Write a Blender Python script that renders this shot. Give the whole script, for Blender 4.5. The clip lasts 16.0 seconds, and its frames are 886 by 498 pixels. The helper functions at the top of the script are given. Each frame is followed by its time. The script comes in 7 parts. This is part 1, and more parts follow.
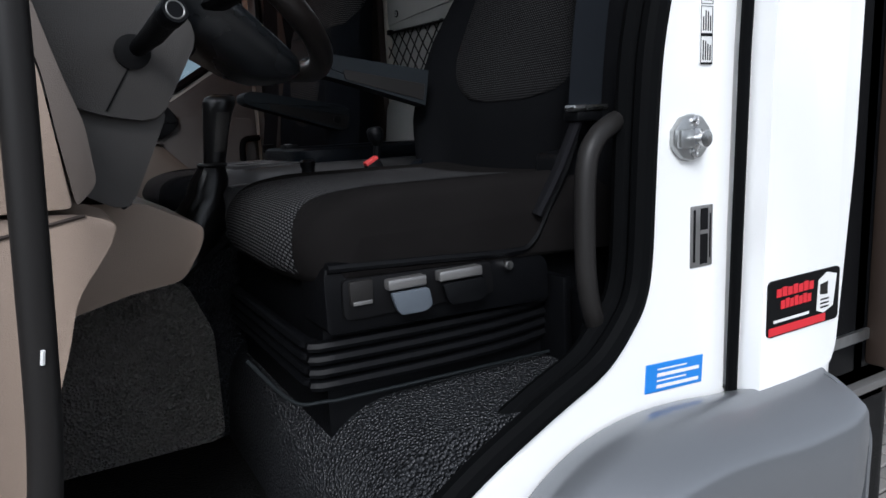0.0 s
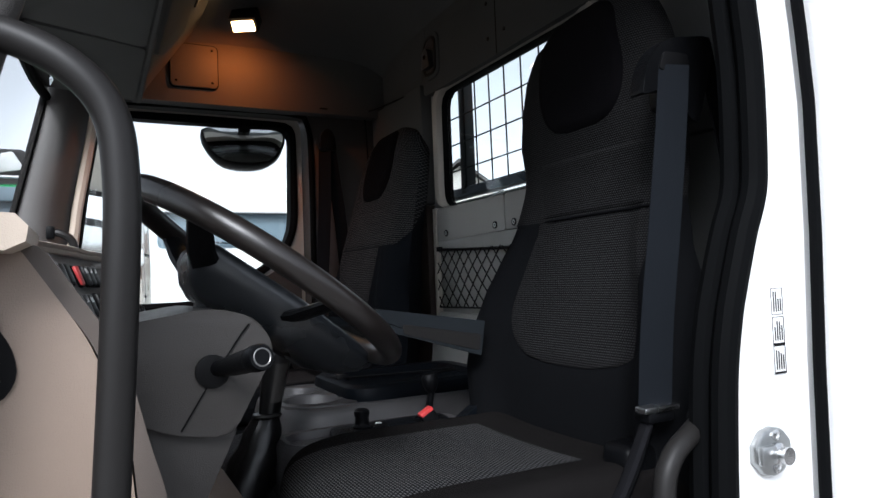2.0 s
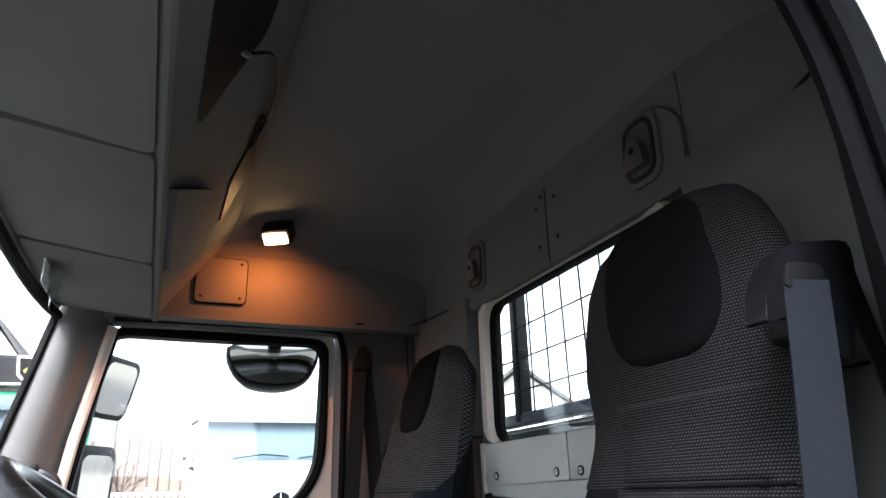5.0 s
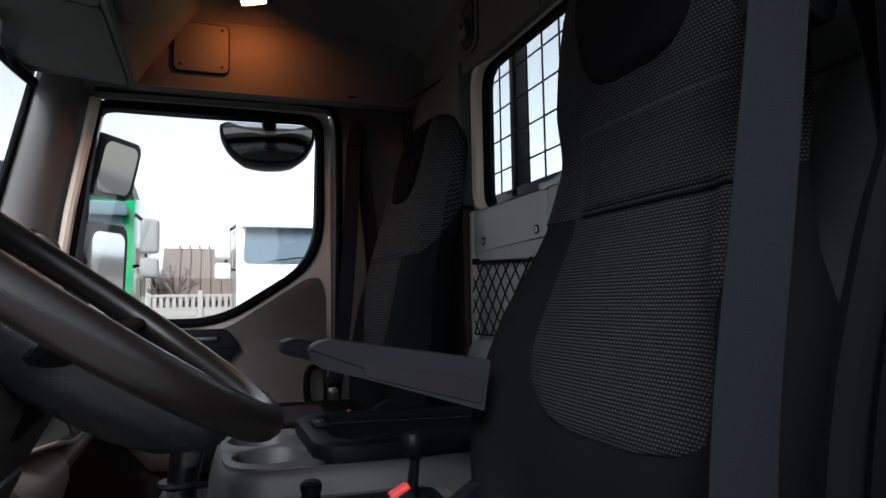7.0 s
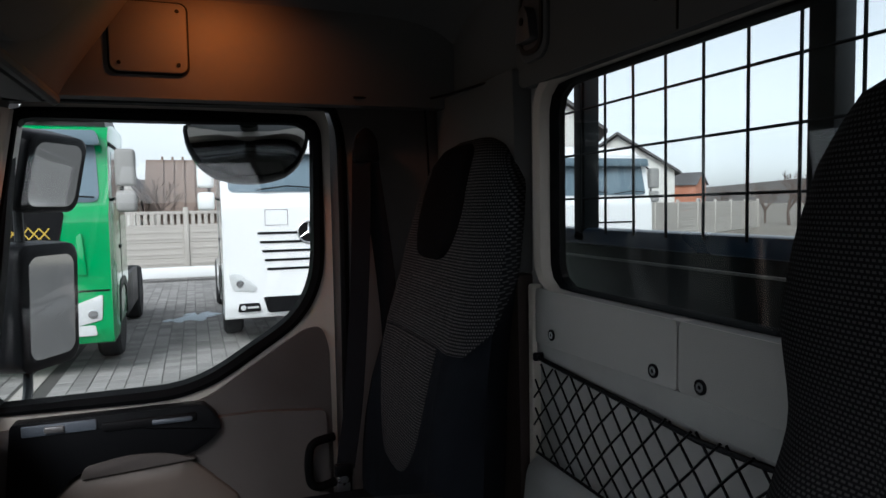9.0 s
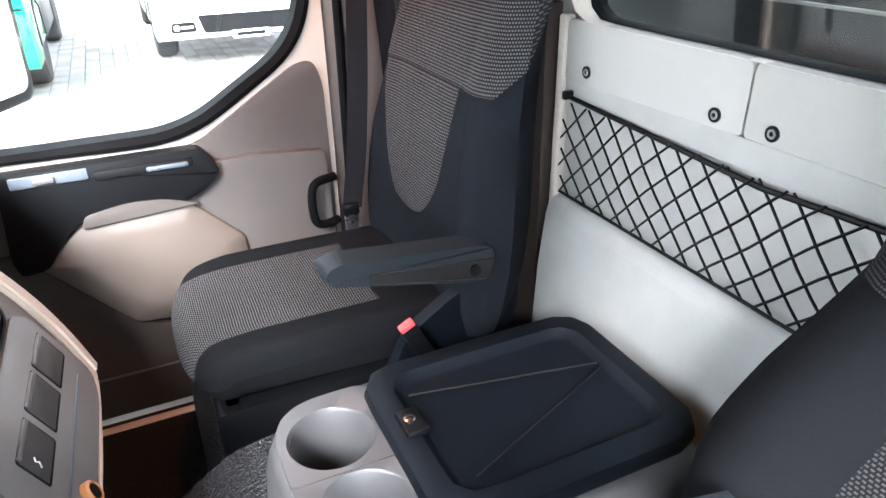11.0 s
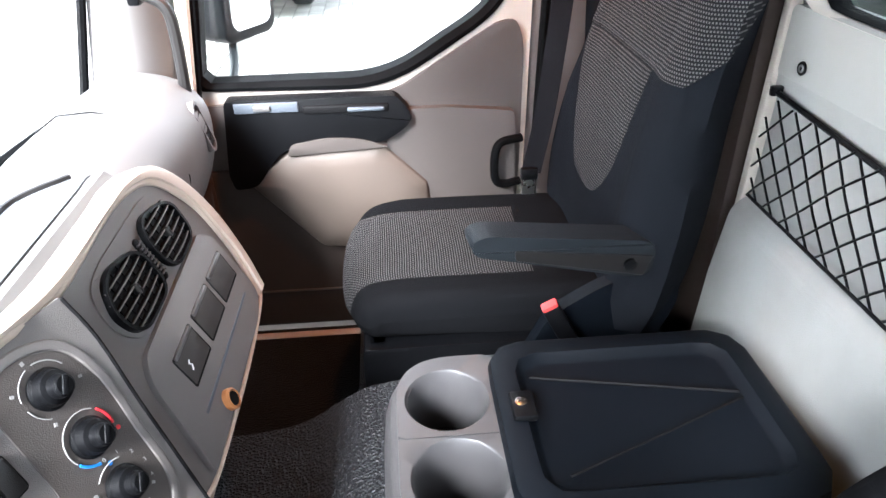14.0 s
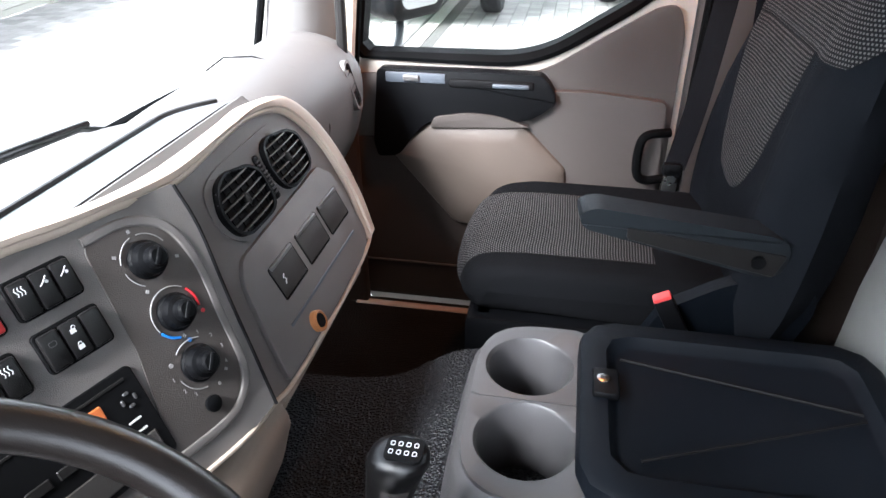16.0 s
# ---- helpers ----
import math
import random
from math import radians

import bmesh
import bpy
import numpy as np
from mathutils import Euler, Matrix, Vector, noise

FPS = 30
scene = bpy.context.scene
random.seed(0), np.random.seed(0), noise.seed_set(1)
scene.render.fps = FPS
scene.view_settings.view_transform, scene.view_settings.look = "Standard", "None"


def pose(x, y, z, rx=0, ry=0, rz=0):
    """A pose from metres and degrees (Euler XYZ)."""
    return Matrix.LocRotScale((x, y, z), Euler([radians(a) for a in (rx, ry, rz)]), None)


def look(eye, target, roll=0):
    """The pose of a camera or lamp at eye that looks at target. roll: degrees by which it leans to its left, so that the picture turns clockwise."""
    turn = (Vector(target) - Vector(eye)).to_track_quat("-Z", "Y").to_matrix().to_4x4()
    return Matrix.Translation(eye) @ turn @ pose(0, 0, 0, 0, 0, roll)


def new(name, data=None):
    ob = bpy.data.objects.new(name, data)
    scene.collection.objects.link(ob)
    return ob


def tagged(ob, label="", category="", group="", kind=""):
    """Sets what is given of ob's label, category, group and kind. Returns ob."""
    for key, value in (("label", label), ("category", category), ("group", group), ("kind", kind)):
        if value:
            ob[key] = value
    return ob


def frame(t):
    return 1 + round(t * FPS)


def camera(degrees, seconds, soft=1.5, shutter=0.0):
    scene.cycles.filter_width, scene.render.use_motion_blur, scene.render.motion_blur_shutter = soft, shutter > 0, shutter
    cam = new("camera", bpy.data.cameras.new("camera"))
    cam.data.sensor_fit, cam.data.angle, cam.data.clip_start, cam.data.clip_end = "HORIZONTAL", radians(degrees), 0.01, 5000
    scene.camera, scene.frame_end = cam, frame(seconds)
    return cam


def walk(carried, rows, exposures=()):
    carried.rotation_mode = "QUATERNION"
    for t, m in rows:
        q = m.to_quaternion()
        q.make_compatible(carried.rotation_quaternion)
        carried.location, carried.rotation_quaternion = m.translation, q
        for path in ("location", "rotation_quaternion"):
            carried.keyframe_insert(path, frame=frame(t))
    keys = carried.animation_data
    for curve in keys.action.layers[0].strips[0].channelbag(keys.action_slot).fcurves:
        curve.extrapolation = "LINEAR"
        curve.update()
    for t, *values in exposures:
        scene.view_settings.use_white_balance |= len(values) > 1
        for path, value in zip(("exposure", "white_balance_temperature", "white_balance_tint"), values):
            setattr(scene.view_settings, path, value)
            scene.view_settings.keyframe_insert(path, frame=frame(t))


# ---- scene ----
cam = camera(66.9, 16.0)
PATH = [
    (0, (-0.12, 0.048, 1.473), (0.852, 1.76, 1.118), -3.0),
    (0.5, (-0.123, 0.092, 1.55), (0.776, 1.849, 1.224), -2.7),
    (1, (-0.14, 0.057, 1.622), (0.762, 1.824, 1.367), -2.5),
    (1.5, (-0.147, 0.065, 1.663), (0.778, 1.833, 1.523), -2.4),
    (2, (-0.146, 0.085, 1.678), (0.778, 1.857, 1.767), -2.2),
    (2.5, (-0.149, 0.106, 1.701), (0.752, 1.875, 1.945), -2.2),
    (3, (-0.143, 0.128, 1.73), (0.711, 1.887, 2.15), -2.2),
    (3.2, (-0.138, 0.145, 1.752), (0.713, 1.894, 2.215), -2.0),
    (5.3, (0.041, 0.338, 1.788), (0.756, 2.075, 2.474), -1.8),
    (5.5, (0.051, 0.337, 1.781), (0.757, 2.106, 2.391), -1.6),
    (6, (0.088, 0.351, 1.766), (0.773, 2.189, 2.157), -1.3),
    (6.5, (0.106, 0.357, 1.728), (0.799, 2.221, 1.937), -1.1),
    (7, (0.185, 0.396, 1.673), (0.849, 2.276, 1.828), -0.9),
    (7.5, (0.238, 0.539, 1.734), (0.893, 2.424, 1.866), -0.7),
    (8, (0.306, 0.641, 1.928), (0.965, 2.525, 2.059), -0.9),
    (8.5, (0.323, 0.838, 2.014), (1.0, 2.719, 2.084), -0.9),
    (9, (0.238, 0.886, 2.066), (0.931, 2.757, 1.936), -1.0),
    (9.5, (0.197, 0.895, 2.048), (0.904, 2.721, 1.64), -0.9),
    (10, (0.149, 0.973, 2.07), (0.942, 2.683, 1.4), -1.1),
    (10.2, (0.147, 1.059, 2.072), (0.948, 2.746, 1.355), -1.4),
    (12.3, (0.108, 0.923, 2.131), (0.702, 2.408, 0.93), -1.4),
    (12.5, (0.116, 0.922, 2.134), (0.686, 2.41, 0.925), -1.4),
    (13, (0.161, 0.957, 2.151), (0.678, 2.461, 0.938), -1.6),
    (13.5, (0.201, 1.003, 2.147), (0.596, 2.568, 0.966), -1.0),
    (14, (0.225, 1.018, 2.131), (0.365, 2.711, 1.075), -0.7),
    (14.5, (0.294, 0.998, 2.094), (0.15, 2.796, 1.231), -0.8),
    (15, (0.32, 0.971, 2.058), (-0.028, 2.793, 1.31), -0.3),
    (15.5, (0.33, 0.974, 2.038), (-0.055, 2.765, 1.235), -0.4),
    (16, (0.309, 0.987, 2.05), (-0.018, 2.68, 1.037), -0.5),
]
EXPOSURES = [(t, e, 5850, 10) for t, e in ((0.0, 0.5), (0.5, 1.15), (1.0, 1.15), (1.5, 1.05), (2.5, 1.0), (3.0, 1.0), (5.5, 2.75), (6.0, 1.15), (6.5, 0.75), (7.5, 1.2), (8.0, 0.95), (8.5, 1.2), (9.0, 0.6), (9.5, 1.25), (10.0, 2.75), (12.5, 4.65), (13.5, 4.6), (14.0, 4.1), (14.5, 2.95), (15.0, 2.45), (15.5, 2.55), (16.0, 3.45))]
walk(cam, [(t, look(eye, target, roll)) for t, eye, target, roll in PATH], EXPOSURES)

# ---------------------------------------------------------------- light
world = bpy.data.worlds.new("sky")
scene.world = world
world.use_nodes = True
wn = world.node_tree
wn.nodes.clear()
sky = wn.nodes.new("ShaderNodeTexSky")
sky.sky_type, sky.sun_disc = "NISHITA", False
sky.sun_elevation, sky.sun_rotation = radians(38), radians(215)
sky.air_density, sky.dust_density, sky.ozone_density = 1.0, 1.5, 1.0
bgn = wn.nodes.new("ShaderNodeBackground")
bgn.inputs["Strength"].default_value = 0.13
own = wn.nodes.new("ShaderNodeOutputWorld")
hazy = wn.nodes.new("ShaderNodeHueSaturation")      # thin high cloud
hazy.inputs["Saturation"].default_value = 0.14
wn.links.new(sky.outputs["Color"], hazy.inputs["Color"])
wn.links.new(hazy.outputs["Color"], bgn.inputs["Color"])
wn.links.new(bgn.outputs["Background"], own.inputs["Surface"])

sun = new("sun", bpy.data.lights.new("sun", "SUN"))
sun.data.energy, sun.data.angle, sun.data.color = 2.2, radians(25), (1.0, 0.97, 0.93)
sun.matrix_world = look((-6, -9, 9), (0, 0, 0))


# ---------------------------------------------------------------- materials
def mat(name, base, rough=0.6, metal=0.0, vary=0.12, vscale=6.0, grain=0.0, gscale=400.0, spec=0.5, tint=None, coat=0.0, wear=0.0, deep=0.001):
    """Painted, moulded or woven surface: colour drift at two sizes, fine relief and uneven gloss."""
    m = bpy.data.materials.new(name)
    m.use_nodes = True
    n, l = m.node_tree.nodes, m.node_tree.links
    b = n["Principled BSDF"]
    b.inputs["Metallic"].default_value = metal
    b.inputs["Specular IOR Level"].default_value = spec
    b.inputs["Coat Weight"].default_value = coat
    tc = n.new("ShaderNodeTexCoord")
    big, fine = n.new("ShaderNodeTexNoise"), n.new("ShaderNodeTexNoise")
    big.inputs["Scale"].default_value, big.inputs["Detail"].default_value = vscale, 5
    fine.inputs["Scale"].default_value, fine.inputs["Detail"].default_value = gscale, 2
    l.new(tc.outputs["Object"], big.inputs["Vector"])
    l.new(tc.outputs["Object"], fine.inputs["Vector"])
    mix = n.new("ShaderNodeMix")
    mix.data_type = "RGBA"
    lo = tint or tuple(c * (1 - vary) for c in base)
    mix.inputs[6].default_value = (*[c * (1 + vary * 0.6) for c in base], 1)
    mix.inputs[7].default_value = (*lo, 1)
    add = n.new("ShaderNodeMath")
    add.operation = "MULTIPLY_ADD"
    add.inputs[1].default_value, add.inputs[2].default_value = 0.35, 0.0
    l.new(fine.outputs["Fac"], add.inputs[0])
    sm = n.new("ShaderNodeMath")
    sm.operation = "MULTIPLY_ADD"
    sm.inputs[1].default_value = 0.8
    l.new(big.outputs["Fac"], sm.inputs[0])
    l.new(add.outputs[0], sm.inputs[2])
    l.new(sm.outputs[0], mix.inputs[0])
    l.new(mix.outputs[2], b.inputs["Base Color"])
    rr_ = n.new("ShaderNodeMapRange")
    rr_.inputs[3].default_value, rr_.inputs[4].default_value = max(0.02, rough - 0.1 - wear), min(1, rough + 0.1)
    l.new(big.outputs["Fac"], rr_.inputs[0])
    l.new(rr_.outputs[0], b.inputs["Roughness"])
    if grain:
        vor = n.new("ShaderNodeTexVoronoi")
        vor.inputs["Scale"].default_value = gscale
        l.new(tc.outputs["Object"], vor.inputs["Vector"])
        bp = n.new("ShaderNodeBump")
        bp.inputs["Strength"].default_value, bp.inputs["Distance"].default_value = grain, deep
        l.new(vor.outputs["Distance"], bp.inputs["Height"])
        l.new(bp.outputs["Normal"], b.inputs["Normal"])
    return m


def woven(name, dark, light, axes, row=0.0052, dash=0.0075, fill=0.42, rough=0.9, middle=0.0):
    """Upholstery with rows of short pale stitches on a dark ground, laid in the plane of two axes."""
    m = mat(name, dark, rough, vary=0.25, vscale=9, spec=0.06)
    n, l = m.node_tree.nodes, m.node_tree.links
    b = n["Principled BSDF"]
    base = b.inputs["Base Color"].links[0].from_socket
    tc, sep, com = n.new("ShaderNodeTexCoord"), n.new("ShaderNodeSeparateXYZ"), n.new("ShaderNodeCombineXYZ")
    l.new(tc.outputs["Object"], sep.inputs[0])
    for k, ax in enumerate(axes):
        if len(ax) == 1:
            l.new(sep.outputs[ax], com.inputs[k])
            continue
        turn = n.new("ShaderNodeMath")      # carries the rows on round a corner
        turn.operation = "ADD"
        side, reach = n.new("ShaderNodeMath"), n.new("ShaderNodeMath")
        side.operation, reach.operation, side.inputs[1].default_value = "SUBTRACT", "ABSOLUTE", middle
        l.new(sep.outputs[ax[0]], side.inputs[0])
        l.new(side.outputs[0], reach.inputs[0])
        l.new(reach.outputs[0], turn.inputs[0])
        l.new(sep.outputs[ax[2]], turn.inputs[1])
        l.new(turn.outputs[0], com.inputs[k])
    br = n.new("ShaderNodeTexBrick")
    br.inputs["Scale"].default_value = 1.0
    br.inputs["Brick Width"].default_value, br.inputs["Row Height"].default_value = dash, row
    br.inputs["Mortar Size"].default_value, br.inputs["Mortar Smooth"].default_value = row * fill * 0.75, 0.35
    l.new(com.outputs[0], br.inputs["Vector"])
    inv = n.new("ShaderNodeMath")
    inv.operation = "SUBTRACT"
    inv.inputs[0].default_value = 1.0
    l.new(br.outputs["Fac"], inv.inputs[1])
    mix = n.new("ShaderNodeMix")
    mix.data_type = "RGBA"
    mix.inputs[7].default_value = (*light, 1)
    l.new(inv.outputs[0], mix.inputs[0])
    l.new(base, mix.inputs[6])
    l.new(mix.outputs[2], b.inputs["Base Color"])
    bp = n.new("ShaderNodeBump")
    bp.inputs["Strength"].default_value, bp.inputs["Distance"].default_value = 0.6, 0.001
    l.new(inv.outputs[0], bp.inputs["Height"])
    l.new(bp.outputs["Normal"], b.inputs["Normal"])
    return m


def glass(name, tint=(1, 1, 1), rough=0.0):
    m = bpy.data.materials.new(name)
    m.use_nodes = True
    n, l = m.node_tree.nodes, m.node_tree.links
    n.remove(n["Principled BSDF"])
    tr, gl, mx = n.new("ShaderNodeBsdfTransparent"), n.new("ShaderNodeBsdfGlossy"), n.new("ShaderNodeMixShader")
    lw, pw, fr = n.new("ShaderNodeLayerWeight"), n.new("ShaderNodeMath"), n.new("ShaderNodeMath")
    pw.operation, pw.inputs[1].default_value = "POWER", 5.0
    fr.operation, fr.inputs[1].default_value, fr.inputs[2].default_value = "MULTIPLY_ADD", 0.75, 0.035
    l.new(lw.outputs["Facing"], pw.inputs[0])
    l.new(pw.outputs[0], fr.inputs[0])
    tr.inputs[0].default_value = (*tint, 1)
    gl.inputs[1].default_value = rough
    l.new(fr.outputs[0], mx.inputs[0])
    l.new(tr.outputs[0], mx.inputs[1])
    l.new(gl.outputs[0], mx.inputs[2])
    l.new(mx.outputs[0], n["Material Output"].inputs[0])
    return m


def glow(name, colour, strength):
    m = bpy.data.materials.new(name)
    m.use_nodes = True
    b = m.node_tree.nodes["Principled BSDF"]
    b.inputs["Emission Color"].default_value = (*colour, 1)
    b.inputs["Emission Strength"].default_value = strength
    b.inputs["Base Color"].default_value = (*colour, 1)
    return m


SLATG = mat("slat_highlight_grey", (0.075, 0.07, 0.065), 0.4)
BANDB = mat("brown_band_plastic", (0.095, 0.076, 0.064), 0.55, grain=0.15, gscale=800)
DASH = mat("dark_taupe_plastic", (0.142, 0.130, 0.122), 0.5, grain=0.35, gscale=900)
COLM = mat("slate_grey_plastic", (0.046, 0.042, 0.039), 0.48, grain=0.3, gscale=900, spec=0.4)
DASHTOP = mat("grey_taupe_plastic", (0.125, 0.119, 0.114), 0.55, grain=0.3, gscale=900)
TRIM = mat("beige_plastic", (0.50, 0.415, 0.335), 0.5, grain=0.2, gscale=900)
BEIGE = mat("warm_beige_plastic", (0.27, 0.205, 0.16), 0.55, grain=0.3, gscale=800)
DOORGREY = mat("taupe_door_plastic", (0.060, 0.051, 0.046), 0.55, grain=0.35, gscale=800)
DOORBROWN = mat("brown_door_plastic", (0.034, 0.025, 0.021), 0.6, grain=0.3, gscale=800, spec=0.2)
POCKET = mat("tan_pocket_plastic", (0.078, 0.061, 0.049), 0.6, grain=0.3, gscale=800)
GREYPOD = mat("silver_grey_plastic", (0.054, 0.052, 0.053), 0.40, grain=0.25, gscale=900)
BLACKPL = mat("black_plastic", (0.003, 0.0032, 0.0038), 0.40, grain=0.3, gscale=900, spec=0.12)
LIDPL = mat("blue_black_plastic", (0.0030, 0.0043, 0.0064), 0.45, grain=0.35, gscale=900, spec=0.10)
ARMPL = mat("charcoal_foam", (0.0155, 0.0185, 0.0215), 0.5, grain=0.3, gscale=900, spec=0.1)
RUBBER = mat("black_rubber", (0.003, 0.0032, 0.0035), 0.6, grain=0.1, gscale=900, spec=0.03)
FLOORM = mat("black_floor_rubber", (0.0045, 0.0044, 0.0043), 0.55, grain=1.0, gscale=240, vary=0.3, spec=0.14, deep=0.004)
TUNNEL = mat("charcoal_grained_vinyl", (0.019, 0.020, 0.0225), 0.42, grain=1.0, gscale=210, vary=0.2, spec=0.35, deep=0.007)
HEADL = mat("grey_headliner_felt", (0.088, 0.090, 0.088), 0.95, grain=0.25, gscale=1200, vary=0.08, spec=0.15)
WALLF = mat("pale_grey_wall_felt", (0.265, 0.263, 0.252), 0.9, grain=0.5, gscale=700, vary=0.14, vscale=14, spec=0.2)
WALLP = mat("pale_grey_panel", (0.285, 0.278, 0.264), 0.7, grain=0.3, gscale=800, vary=0.09, spec=0.2)
FRAMEP = mat("cream_frame_plastic", (0.38, 0.345, 0.30), 0.5, grain=0.2, gscale=800)
WHITE = mat("white_paint", (0.80, 0.80, 0.79), 0.18, vary=0.04, vscale=3, coat=0.4)
GREYP = mat("grey_fender_plastic", (0.20, 0.21, 0.225), 0.30, metal=0.55, coat=0.3, vary=0.1, vscale=4, grain=0.1, gscale=900)
SEATD = mat("black_seat_cloth", (0.0056, 0.0059, 0.0068), 0.95, vary=0.2, grain=0.6, gscale=1300, spec=0.04)
# black seat cloth lightened and browned for the light on the driver's cushion
SEATB = mat("lit_black_seat_cloth", (0.0095, 0.0086, 0.0085), 0.95, vary=0.35, vscale=12, grain=0.6, gscale=1300, spec=0.04)
SEATS = mat("slate_seat_cloth", (0.008, 0.0092, 0.0116), 0.95, vary=0.2, grain=0.6, gscale=1300, spec=0.04)
HEADC = mat("dark_plum_cloth", (0.0042, 0.0038, 0.0046), 0.95, vary=0.2, grain=0.5, gscale=1300, spec=0.04)
# one seat cloth in two tones: shaded for the driver's back, lit for the passenger's
WEAVEB = woven("shaded_woven_cloth", (0.0055, 0.0054, 0.006), (0.032, 0.031, 0.031), ("Y+X", "Z"), row=0.0042, dash=0.0058, middle=1.09)
WEAVEP = woven("lit_woven_cloth", (0.012, 0.0122, 0.0135), (0.085, 0.081, 0.079), ("Y+X", "Z"), row=0.0060, dash=0.0066, middle=2.25)
WEAVEC = woven("ribbed_cushion_cloth", (0.008, 0.0078, 0.0085), (0.078, 0.077, 0.078), ("Y", "X+Z"), dash=0.008, row=0.0052, middle=-9.0)
BELT = mat("slate_webbing", (0.0065, 0.008, 0.0105), 0.8, grain=0.5, gscale=1500, spec=0.08)
BELTD = mat("black_webbing", (0.008, 0.008, 0.0095), 0.8, grain=0.5, gscale=1500, spec=0.08)
REDP = mat("red_plastic", (0.62, 0.05, 0.05), 0.4)
CHROME = mat("bright_steel", (0.62, 0.62, 0.62), 0.25, metal=1.0)
STEEL = mat("zinc_steel", (0.45, 0.46, 0.46), 0.4, metal=1.0, vary=0.2, vscale=60)
SILVERL = mat("silver_lever", (0.24, 0.235, 0.23), 0.35, metal=0.7)
LEVERG = mat("grey_lever", (0.075, 0.088, 0.105), 0.4)
LEATHER = mat("black_leather", (0.005, 0.005, 0.0055), 0.32, grain=0.15, gscale=900)
HUBM = mat("satin_hub_plastic", (0.010, 0.0115, 0.0135), 0.27, grain=0.2, gscale=900, spec=0.6)
WHEELM = mat("dark_wheel_foam", (0.013, 0.0105, 0.0095), 0.30, grain=0.12, gscale=900)
AMBER = glow("amber_ring", (0.30, 0.12, 0.04), 0.010)
LAMPG = glow("lit_lamp_lens", (1.0, 0.56, 0.22), 18.0)
MARKW = mat("white_print", (0.75, 0.75, 0.74), 0.5)
PRINTG = mat("grey_print", (0.30, 0.295, 0.285), 0.5)
MARKB = mat("blue_print", (0.02, 0.20, 0.62), 0.5)
MARKK = mat("black_print_and_shade", (0.005, 0.005, 0.0055), 0.6, spec=0.1)
MARKR = mat("red_print", (0.60, 0.02, 0.03), 0.5)
GLASS = glass("clear_glass", (0.96, 0.975, 0.965))
TINTED = glass("rear_glass", (0.88, 0.91, 0.90))
MIRROR = mat("mirror_silver", (0.85, 0.87, 0.88), 0.03, metal=1.0, vary=0.02)
SCREENG = mat("dark_truck_glass", (0.13, 0.18, 0.215), 0.06, vary=0.1, spec=0.5)
GREEN = mat("green_paint", (0.0, 0.28, 0.075), 0.2, vary=0.06, coat=0.6)
MUDGREY = mat("dark_grey_plastic", (0.0145, 0.0135, 0.013), 0.45, spec=0.22)
TYRE = mat("tyre_rubber", (0.02, 0.02, 0.021), 0.8)
CONC = mat("pale_concrete", (0.44, 0.41, 0.37), 0.9, vary=0.2, vscale=2, grain=0.5, gscale=60)
BRICKM = mat("rusty_sheet", (0.22, 0.165, 0.135), 0.85, vary=0.3, vscale=5)
EARTH = mat("dry_earth", (0.23, 0.205, 0.17), 0.95, vary=0.3, vscale=0.15)
WOODB = mat("dark_brown_boards", (0.032, 0.02, 0.014), 0.6, vary=0.3, vscale=9)
BLUEP = mat("blue_paint", (0.010, 0.030, 0.065), 0.3)
DARKSTEEL = mat("black_steel", (0.006, 0.008, 0.009), 0.45, spec=0.3)
LENS = mat("clear_lamp_lens", (0.62, 0.63, 0.62), 0.08, vary=0.25, vscale=25, coat=1.0)
BARK = mat("bare_branch", (0.12, 0.09, 0.075), 0.9)
ROOFT = mat("dark_roof_tiles", (0.09, 0.085, 0.085), 0.8)
ORANGE = mat("orange_render", (0.42, 0.17, 0.10), 0.85)
PLASTER = mat("pale_render", (0.62, 0.60, 0.56), 0.9)


# ---------------------------------------------------------------- shape tools
def thing(name, at, label, category, group="", kind=""):
    e = new(name)
    e.empty_display_size = 0.05
    e.matrix_world = Matrix.Translation(at)
    tagged(e, label, category, group, kind)
    WORLD[e.name] = Matrix.Translation(at)
    return e


WORLD = {}


def part(name, bm, material, parent=None, label="", angle=35, smooth=True):
    me = bpy.data.meshes.new(name)
    bmesh.ops.recalc_face_normals(bm, faces=bm.faces)
    bm.to_mesh(me)
    bm.free()
    me.materials.append(material)
    if smooth:
        me.shade_smooth()
        me.set_sharp_from_angle(angle=radians(angle))
    ob = new(name, me)
    if parent:
        ob.parent = parent
        ob.matrix_parent_inverse = WORLD.get(parent.name, Matrix()).inverted()
    if label:
        tagged(ob, label)
    return ob


def rbox(x0, x1, y0, y1, z0, z1, r=0.01, seg=2, m=None):
    bm = bmesh.new()
    bmesh.ops.create_cube(bm, size=1)
    for v in bm.verts:
        v.co = Vector(((x0 + x1) / 2 + v.co.x * (x1 - x0), (y0 + y1) / 2 + v.co.y * (y1 - y0), (z0 + z1) / 2 + v.co.z * (z1 - z0)))
    if r > 0:
        r = min(r, 0.49 * min(x1 - x0, y1 - y0, z1 - z0))
        bmesh.ops.bevel(bm, geom=bm.edges[:], offset=r, segments=seg, profile=0.5, affect="EDGES")
    if m:
        bm.transform(m)
    return bm


AX = {"x": lambda a, u, v: (a, u, v), "y": lambda a, u, v: (u, a, v), "z": lambda a, u, v: (u, v, a)}


